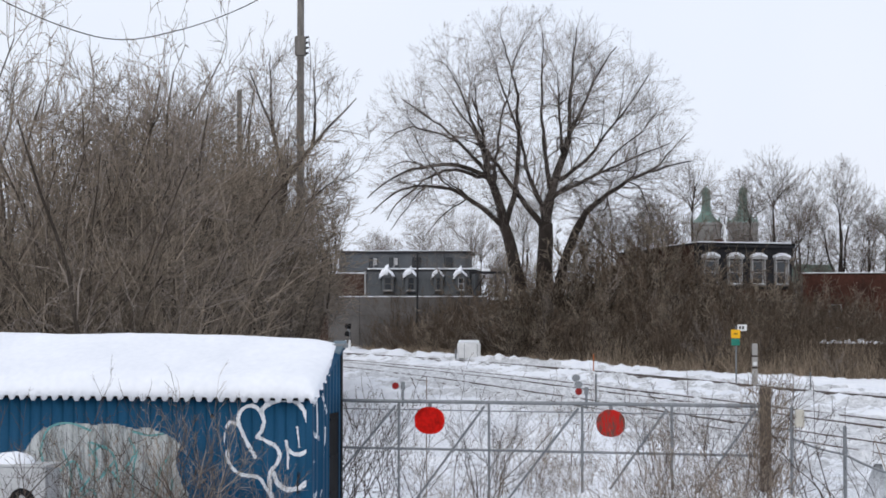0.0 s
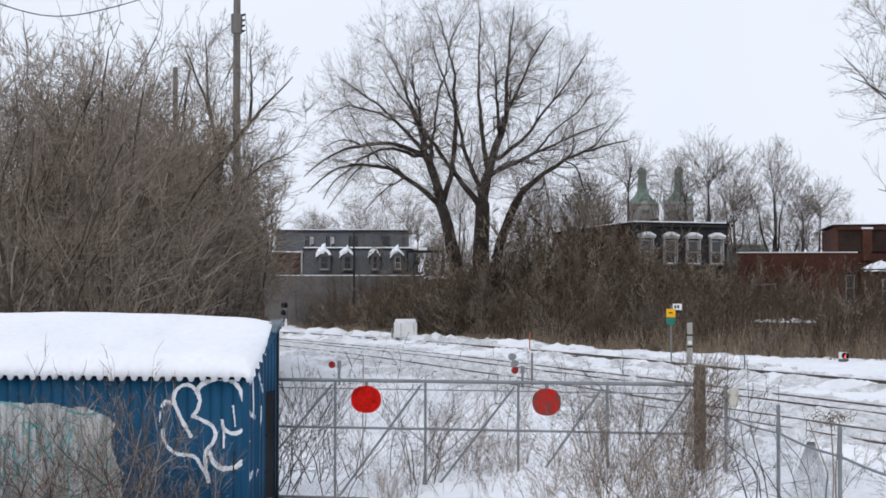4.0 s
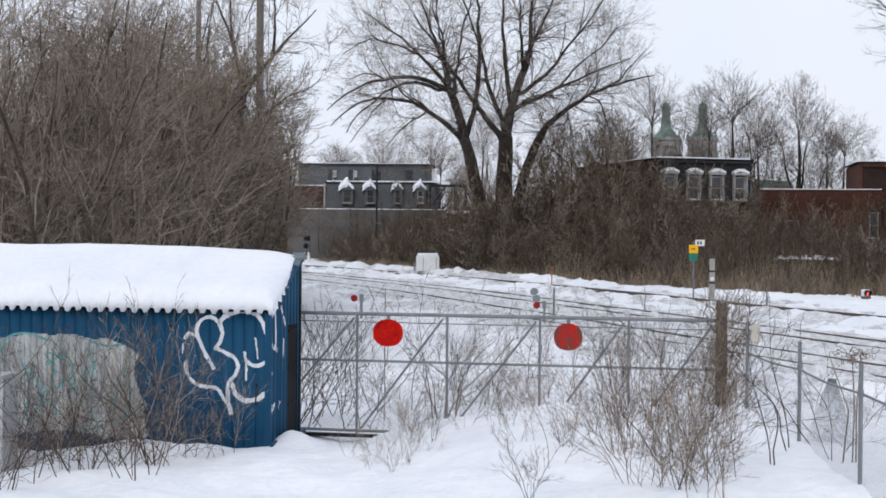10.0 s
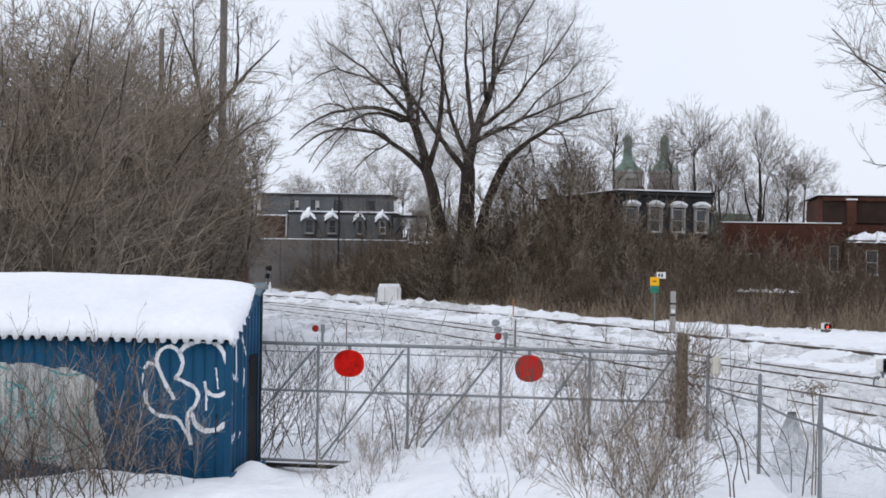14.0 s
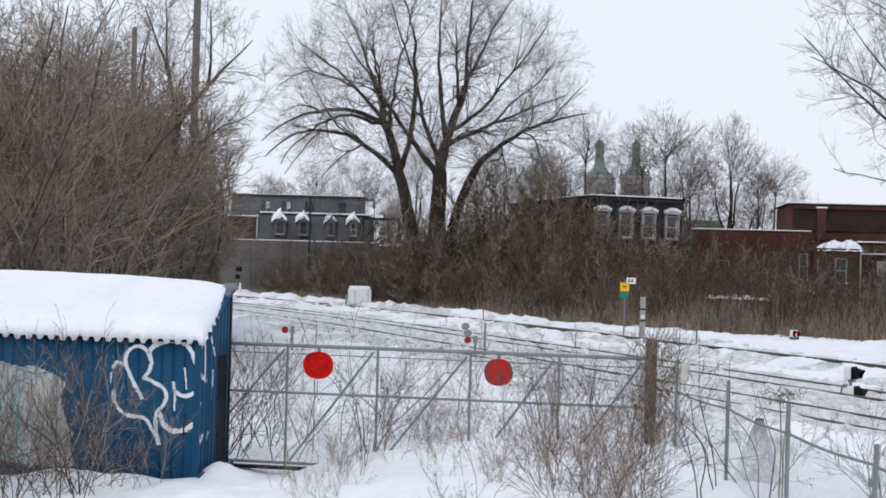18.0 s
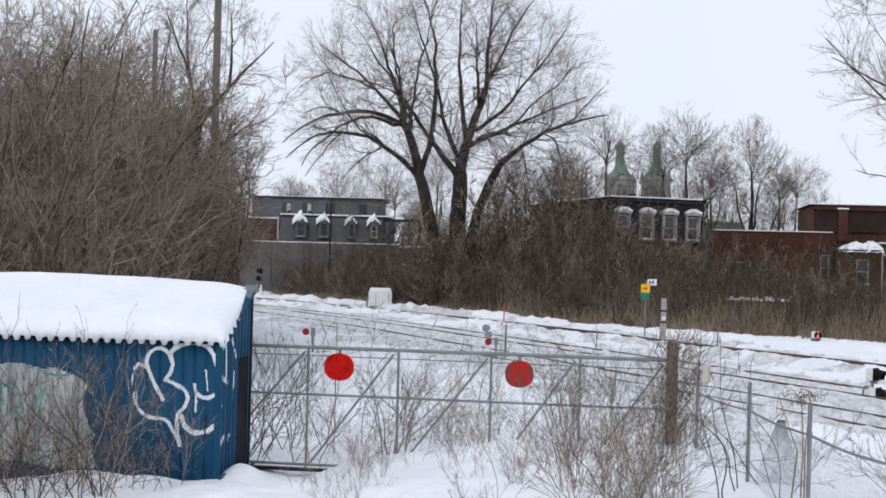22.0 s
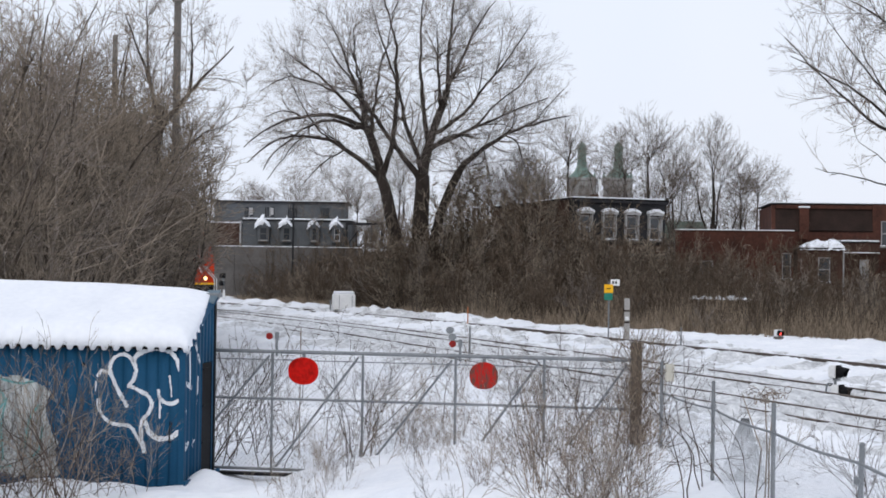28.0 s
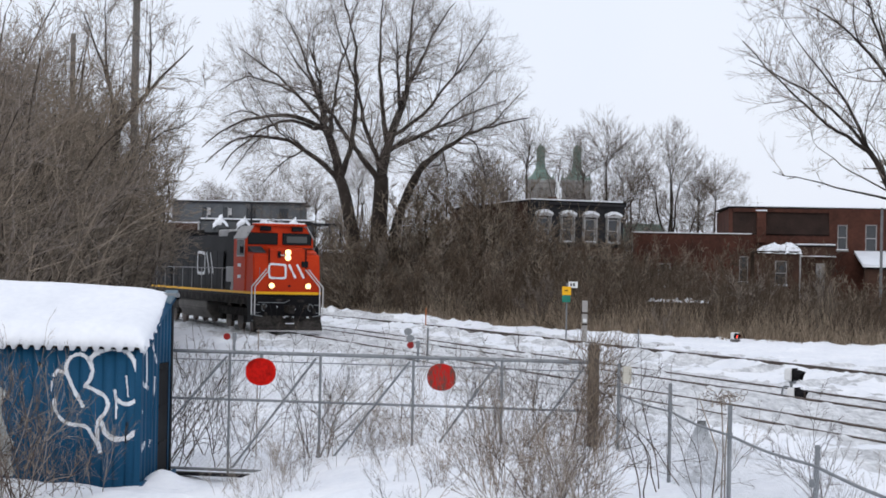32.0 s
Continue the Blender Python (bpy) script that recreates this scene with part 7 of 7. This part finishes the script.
def tapered(name, lower, upper, z0, z1, material, label=""):
    """A block between two rectangles (x0, x1, y0, y1) at two heights, edges bevelled."""
    bm = bmesh.new()
    r = bmesh.ops.create_cube(bm, size=1)
    for v_ in r["verts"]:
        q = upper if v_.co.z > 0 else lower
        v_.co = (q[0] if v_.co.x < 0 else q[1], q[2] if v_.co.y < 0 else q[3], z1 if v_.co.z > 0 else z0)
    bmesh.ops.bevel(bm, geom=bm.edges[:], offset=0.05, segments=2, affect="EDGES")
    return part(name, bm, material, loco, label)


def bar(name, p, q, r, material, parent=None, label=""):
    return part(name, cylm(p, q, r, n=8), material, parent or loco, label)


# underframe, deck, pilot and plough
part("deck", boxm(-1.5, 1.5, -0.05, 21.6, 1.42, 1.56, bev=0.02), LOCO_BLACK, loco)
for x in (-1.505, 1.505):
    part("sill_stripe", boxm(x - 0.006, x + 0.006, 0.0, 21.5, 1.53, 1.63, bev=0.002), YELLOW, loco, "yellow edge stripe")
part("front_stripe", boxm(-1.5, 1.5, -0.075, -0.05, 1.53, 1.64, bev=0.002), YELLOW, loco, "yellow edge stripe")
part("side_sill", boxm(-1.48, -1.40, 0.2, 21.4, 1.1, 1.42, bev=0.01), UNDER, loco)
part("side_sill", boxm(1.40, 1.48, 0.2, 21.4, 1.1, 1.42, bev=0.01), UNDER, loco)
part("centre_sill", boxm(-0.6, 0.6, 0.3, 21.3, 0.8, 1.42), UNDER, loco)
part("pilot", boxm(-1.42, 1.42, -0.12, 0.0, 0.55, 1.42, bev=0.02), LOCO_BLACK, loco)
bm = bmesh.new()
prism(bm, [(-0.12, 0.75), (-0.55, 0.18), (-0.52, 0.12), (-0.05, 0.12), (-0.02, 0.75)], "x", -1.46, 1.46)
bmesh.ops.bevel(bm, geom=bm.edges[:], offset=0.05, segments=2, affect="EDGES")
part("snow_plough", bm, UNDER, loco, "black pilot plough dusted with snow")
part("plough_snow", boxm(-0.15, 0.25, -0.40, -0.32, 0.40, 0.44, bev=0.015), ROOF_SNOW, loco)
rp = random.Random(9)
for k in range(10):
    x, z = rp.gauss(0.1, 0.22) if k < 8 else rp.uniform(-1.1, 1.1), rp.uniform(0.6, 1.1)
    y = -0.12 if z > 0.75 else -0.12 - (0.75 - z) * 0.75
    part("snow_clump", boxm(x, x + rp.uniform(0.04, 0.16), y - 0.05, y + 0.03, z, z + rp.uniform(0.03, 0.07), bev=0.015), ROOF_SNOW, loco)
for x, z, w, h in ((-1.15, 0.95, 0.2, 0.16), (-0.98, 0.72, 0.1, 0.12), (0.82, 0.98, 0.18, 0.14), (1.12, 0.78, 0.12, 0.2), (0.42, 1.22, 0.3, 0.1), (-0.5, 1.24, 0.26, 0.1)):
    part("pilot_bracket", boxm(x, x + w, -0.2, -0.1, z, z + h, bev=0.02), UNDER, loco)
for x in (-1.02, 1.0):
    ring = [(x + 0.11 * math.cos(a_ * 0.6), -0.19, 1.02 + 0.13 * math.sin(a_ * 0.6)) for a_ in range(9)]
    part("cable_loop", tubes("cable_loop", [(*a_, *b_, 0.018, 0.018) for a_, b_ in zip(ring[:-1], ring[1:])], 6), GALV, loco, "pale jumper cable loop")
part("plough_lip", boxm(-1.42, 1.42, -0.56, -0.5, 0.12, 0.17, bev=0.01), LOCO_GREY, loco, "scraped pale plough edge")
cp = part("coupler", boxm(-0.13, 0.13, -0.75, -0.1, 0.82, 1.1, bev=0.03), UNDER, loco, "dusty cast coupler")
part("knuckle", boxm(-0.17, 0.13, -0.9, -0.7, 0.80, 1.12, bev=0.06), UNDER, cp)
part("lifting_lever", tubes("lever", [(-1.3, -0.2, 1.2, -0.2, -0.35, 1.2, 0.015, 0.015), (-0.2, -0.35, 1.2, 0, -0.5, 1.3, 0.015, 0.015)], 6), GALV, loco)
for x in (-0.75, -0.5, 0.5, 0.75):
    ln = smooth_line([(x, -0.13, 1.1), (x, -0.34, 0.9), (x * 0.95, -0.30, 0.62)], 5)
    part("air_hose", tubes("hose", [(*a, *b, 0.025, 0.025) for a, b in zip(ln[:-1], ln[1:])], 6), BLACK, loco)
for sx in (-1, 1):
    part("step_well", boxm(sx * 1.50 - 0.12 * (sx > 0), sx * 1.50 + 0.12 * (sx < 0), -0.1, 0.75, 0.45, 1.42, bev=0.01), LOCO_BLACK, loco)
    for k in range(3):
        part("step", boxm(min(sx * 1.5, sx * 1.2), max(sx * 1.5, sx * 1.2), -0.16, 0.1, 0.5 + 0.3 * k, 0.53 + 0.3 * k), GALV, loco)

DULL_PANEL = mat("anti_glare_grey", (0.02, 0.022, 0.026), (0.05, 0.052, 0.06), 0.8, 2.0, 20.0, 0.0)
RAIL_WHITE = mat("white_handrail", (0.50, 0.50, 0.50), (0.64, 0.64, 0.64), 0.6, 3.0, 30.0, 0.0)
# nose: broad lower part, higher centre, sloping front
bm = bmesh.new()
prism(bm, [(0.0, 1.56), (0.0, 2.35), (0.10, 3.28), (1.2, 3.40), (1.22, 1.56)], "x", -1.46, 1.46)
bmesh.ops.bevel(bm, geom=bm.edges[:], offset=0.06, segments=3, affect="EDGES")
part("nose", bm, LOCO_RED, loco, "bright red sloping nose")
bm = bmesh.new()
prism(bm, [(-0.03, 2.25), (0.07, 3.52), (1.2, 3.62), (1.2, 2.25)], "x", -0.78, 0.82)
bmesh.ops.bevel(bm, geom=bm.edges[:], offset=0.05, segments=3, affect="EDGES")
part("nose_centre", bm, LOCO_RED, loco)
for x0, x1, m_ in ((-1.40, -0.82, DULL_PANEL), (0.86, 1.40, LOCO_RED)):
    part("nose_shoulder", prism(bmesh.new(), [(0.3, 3.33), (1.19, 3.62), (1.19, 3.38)], "x", x0, x1), m_, loco, "dark anti-glare panel" if m_ is DULL_PANEL else "")
part("anti_glare_strip", boxm(0.9, 1.38, 0.75, 1.17, 3.52, 3.56, bev=0.01), DULL_PANEL, loco, "dark anti-glare strip")
part("nose_seam", boxm(-0.80, -0.775, -0.02, 0.08, 2.3, 3.5, bev=0.004), LOCO_BLACK, loco)
part("nose_seam", boxm(0.815, 0.84, -0.02, 0.08, 2.3, 3.5, bev=0.004), LOCO_BLACK, loco)
part("number_plate", boxm(-0.30, -0.12, -0.02, 0.03, 3.22, 3.26, bev=0.004), WHITE, loco, "small white plate")
for z in (2.0, 2.5):
    part("cab_marking", boxm(-1.512, -1.502, 1.9, 2.4, z + 0.2, z + 0.34, bev=0.002), WHITE, loco, "small white marking")
part("nose_door", boxm(0.86, 1.30, 0.015, 0.06, 1.7, 3.05, bev=0.015), LOCO_RED, loco)

# cab
CABF, CABR = 1.2, 3.15
bm = bmesh.new()
prism(bm, [(-1.50, 1.56), (1.50, 1.56), (1.50, 3.95), (1.18, 4.48), (0.6, 4.60), (-0.6, 4.60), (-1.18, 4.48), (-1.50, 3.95)], "y", CABF, CABR)
bmesh.ops.bevel(bm, geom=bm.edges[:], offset=0.03, segments=2, affect="EDGES")
part("cab", bm, LOCO_RED, loco, "red full-width driving cab")
for x0, x1 in ((-1.36, -0.14), (0.16, 1.36)):
    fr = part("windscreen_frame", prism(bmesh.new(), [(x0 - 0.05, 3.70), (x1 + 0.05, 3.70), (x1 + 0.05, 4.22), (x0 - 0.05, 4.22)], "y", CABF - 0.03, CABF + 0.01), BLACK, loco)
    part("windscreen", boxm(x0, x1, CABF - 0.045, CABF - 0.028, 3.74, 4.18), DARK_GLASS, fr, "dark reflective windscreen")
# paler sheet on the right windscreen, its colour imitating a sky reflection
part("windscreen_dust", boxm(0.3, 1.2, CABF - 0.05, CABF - 0.046, 3.8, 4.08), glass("pale_reflection_glass", (0.05, 0.06, 0.06), 0.4), loco)
for sx in (-1, 1):
    fr = part("side_window_frame", boxm(sx * 1.50 - 0.02, sx * 1.50 + 0.02, 1.35, 2.55, 3.15, 3.95, bev=0.01), TRIM, loco)
    for a, b in ((1.42, 1.92), (1.98, 2.48)):
        part("side_pane", boxm(sx * 1.525 - 0.008, sx * 1.525 + 0.008, a, b, 3.22, 3.88), DARK_GLASS, fr)
    part("mirror", boxm(sx * 1.66 - 0.08, sx * 1.66 + 0.08, 1.2, 1.24, 3.3, 3.6, bev=0.01), BLACK, loco)
    part("roof_facet", prism(bmesh.new(), [(sx * 1.53, 3.97), (sx * 1.20, 4.52), (sx * 1.17, 4.49), (sx * 1.50, 3.94)][::sx], "y", CABF - 0.08, CABR), LOCO_GREY, loco, "frosted grey roof facet")
part("roof_visor", boxm(-1.15, 1.15, CABF - 0.16, CABF + 0.3, 4.52, 4.62, bev=0.02), LOCO_RED, loco)
part("roof_snow", boxm(-0.7, 1.1, CABF - 0.1, CABR, 4.60, 4.68, bev=0.03), ROOF_SNOW, loco)
for x in (-0.85, 0.55):
    part("indicator_box", boxm(x - 0.05, x + 0.42, CABF - 0.20, CABF - 0.03, 4.30, 4.50, bev=0.02), BLACK, loco)
part("horn", cylm((0.2, 2.2, 4.72), (0.2, 1.7, 4.74), 0.04, 0.09, n=10), GALV, loco)
part("antenna_dome", cylm((-0.5, 2.0, 4.6), (-0.5, 2.0, 4.78), 0.22, 0.14, n=14), ROOF_SNOW, loco)

# lights
for z in (3.13, 3.36):
    r_ = part("headlight_ring", cylm((0.02, -0.02, z), (0.02, 0.1, z), 0.14, n=18), LOCO_BLACK, loco)
    part("headlight", cylm((0.02, -0.045, z), (0.02, -0.02, z), 0.13, n=18), LAMP_WARM, r_, "lit warm headlight")
for x in (-0.68, 0.92):
    r_ = part("ditch_light_ring", cylm((x, -0.07, 1.90), (x, 0.05, 1.90), 0.15, n=18), LOCO_BLACK, loco)
    part("ditch_light", cylm((x, -0.09, 1.90), (x, -0.07, 1.90), 0.12, n=18), LAMP_WARM, r_, "lit warm ditch light")


# emblem: plain white shapes on the nose and the hood
def emblem(front, w, h, place):
    """A rounded ring and two slanting bars, as flat shapes; place maps (u, v) to the surface."""
    t = 0.13
    shapes = [[(0.62, 0.95), (0.12, 1.0), (0.0, 0.86), (0.0, 0.14), (0.12, 0.0), (0.58, 0.0), (0.66, 0.14), (0.66, 0.86), (0.62, 0.95)], [(0.80, 1.0), (1.08, 0.0)], [(1.14, 1.0), (1.42, 0.0)]]
    for s_ in shapes:
        ln = smooth_line([(u * w, v * h, 0) for u, v in s_], 6)
        me = ribbon("emblem", [(p[0], p[1]) for p in ln], t * h * 1.35, lambda x, z: 0.0)
        for v_ in me.vertices:
            v_.co = place(v_.co.x, v_.co.z)
        part("emblem_band", me, WHITE, loco, "white painted band")


emblem(True, 1.06, 0.60, lambda u, v: Vector((-0.78 + u, -0.066 if v < 5 else 0, 2.24 + v)) + Vector((0, (2.30 + v - 2.25) * 0.076, 0)))
emblem(False, 2.1, 1.0, lambda u, v: Vector((-1.268, 10.6 - u, 2.35 + v)))
part("dark_stain", boxm(0.62, 0.92, -0.045, 0.03, 2.72, 2.98, bev=0.03), BLACK, loco, "black soot mark on the nose")
part("small_plate", boxm(-0.42, -0.28, -0.02, 0.04, 3.12, 3.4, bev=0.005), BLACK, loco)
part("door_latch", boxm(0.05, 0.16, -0.06, -0.02, 1.86, 1.94, bev=0.01), BLACK, loco)

# hood, radiator and roof gear
tapered("front_hood", (-1.25, 1.25, 3.15, 5.6), (-1.15, 1.15, 3.15, 5.6), 1.56, 4.30, LOCO_BLACK, "black equipment hood")
tapered("main_hood", (-1.25, 1.25, 5.6, 16.0), (-1.05, 1.05, 5.6, 16.0), 1.56, 4.18, LOCO_BLACK, "black engine hood with access doors")
tapered("radiator_section", (-1.25, 1.25, 16.0, 20.6), (-1.48, 1.48, 16.0, 20.6), 1.56, 4.45, LOCO_BLACK, "flared black radiator section")
for k in range(9):
    y = 5.8 + 1.12 * k
    part("hood_door", boxm(-1.262, -1.245, y, y + 1.06, 1.75, 3.4, bev=0.004), LOCO_BLACK, loco)
for k in range(4):
    part("radiator_grille", boxm(-1.50, -1.46, 16.3 + 1.05 * k, 17.2 + 1.05 * k, 3.4, 4.3, bev=0.01), UNDER, loco)
part("hood_stripe", prism(bmesh.new(), [(3.17, 1.64), (4.5, 1.64), (3.9, 2.75), (3.17, 2.75)], "x", -1.275, -1.262), LOCO_GREY, loco, "slanting grey stripe")
part("exhaust_box", boxm(-0.5, 0.5, 8.0, 9.6, 4.16, 4.50, bev=0.04), UNDER, loco)
part("hood_snow", boxm(-0.7, 0.6, 4.0, 6.6, 4.24, 4.44, bev=0.07), ROOF_SNOW, loco)
part("intake_box", boxm(-1.1, 1.1, 5.4, 7.4, 4.1, 4.42, bev=0.04), LOCO_GREY, loco, "grey dusty air intake box")
for k in range(3):
    part("radiator_fan", cylm((0, 17.0 + 1.3 * k, 4.44), (0, 17.0 + 1.3 * k, 4.56), 0.6, n=20), UNDER, loco)
part("brake_box", boxm(-1.28, -1.24, 3.5, 5.2, 2.0, 2.7, bev=0.01), LOCO_GREY, loco)

# fuel tank, bogies and wheels
bm = bmesh.new()
prism(bm, [(-1.45, 1.1), (-1.45, 0.75), (-1.1, 0.36), (1.1, 0.36), (1.45, 0.75), (1.45, 1.1)], "y", 7.9, 13.6)
bmesh.ops.bevel(bm, geom=bm.edges[:], offset=0.05, segments=2, affect="EDGES")
part("fuel_tank", bm, mat("dusty_grey_tank", (0.07, 0.065, 0.06), (0.15, 0.14, 0.13), 0.85, 1.2, 9.0, 0.15), loco, "grey dusty fuel tank")
for y0 in (2.3, 15.0):
    bg_ = part("bogie", boxm(-1.2, 1.2, y0 - 0.5, y0 + 4.5, 0.62, 0.95, bev=0.04), UNDER, loco, "dark three-axle bogie frame")
    for k in range(3):
        y = y0 + 2.0 * k
        for sx in (-1, 1):
            part("wheel", cylm((sx * 0.68, y, 0.53), (sx * 0.82, y, 0.53), 0.53, n=24), STEEL, bg_)
            part("axle_box", boxm(sx * 1.08 - 0.1, sx * 1.08 + 0.1, y - 0.2, y + 0.2, 0.38, 0.72, bev=0.03), UNDER, bg_)

# handrails
for sx in (-1, 1):
    for dx in (0.0, 0.14):
        x = sx * (1.56 - dx)
        part("front_handrail", tubes("handrail", [(x, -0.14, 0.75, x, -0.14, 1.85, 0.026, 0.026), (x, -0.14, 1.85, sx * (0.92 - dx), -0.10, 2.62, 0.026, 0.026)], 7), RAIL_WHITE, loco, "white tubular handrail")
    bar("step_rail", (sx * 1.56, -0.14, 0.75), (sx * 1.1, -0.2, 0.68), 0.018, GALV)
    part("side_handrail", tubes("side_handrail", [(sx * 1.46, 3.3, 2.62, sx * 1.46, 21.0, 2.62, 0.018, 0.018)] + [(sx * 1.46, 3.3 + 1.9 * k, 1.56, sx * 1.46, 3.3 + 1.9 * k, 2.62, 0.016, 0.016) for k in range(10)], 6), LOCO_GREY, loco)
part("grab_iron", tubes("grab", [(-1.2, -0.03, 2.2, -1.2, -0.03, 2.7, 0.012, 0.012)], 5), GALV, loco)


for ob_ in loco.children_recursive:
    for v_ in ob_.data.vertices:
        z = v_.co.z
        v_.co.z = z * 1.115 if z < 1.3 else z + 0.15 - 0.034 * max(0.0, z - 1.65)


# ---- what moves ----
def motions():
    """The locomotive rolls in along its track."""
    rows = []
    for t, x, y, a in ((0.0, -128.0, 277.0, 35.5), (10.0, -85.0, 222.0, 35.0), (16.0, -59.0, 184.0, 33.0), (20.0, -40.6, 155.0, 30.5), (23.0, -27.25, 132.0, 27.0), (25.5, -20.3, 117.8, 23.0), (27.5, -15.74, 107.4, 20.5),
                       (28.0, -14.35, 103.75, 20.0), (29.0, -11.79, 96.7, 20.0), (30.0, -9.33, 89.95, 20.0), (31.0, -7.02, 83.6, 20.0), (32.0, -4.82, 77.55, 20.0)):
        rows.append((t, pose(x, y, RAIL - 0.16, 0, 0, a)))
    walk(loco, rows)


motions()
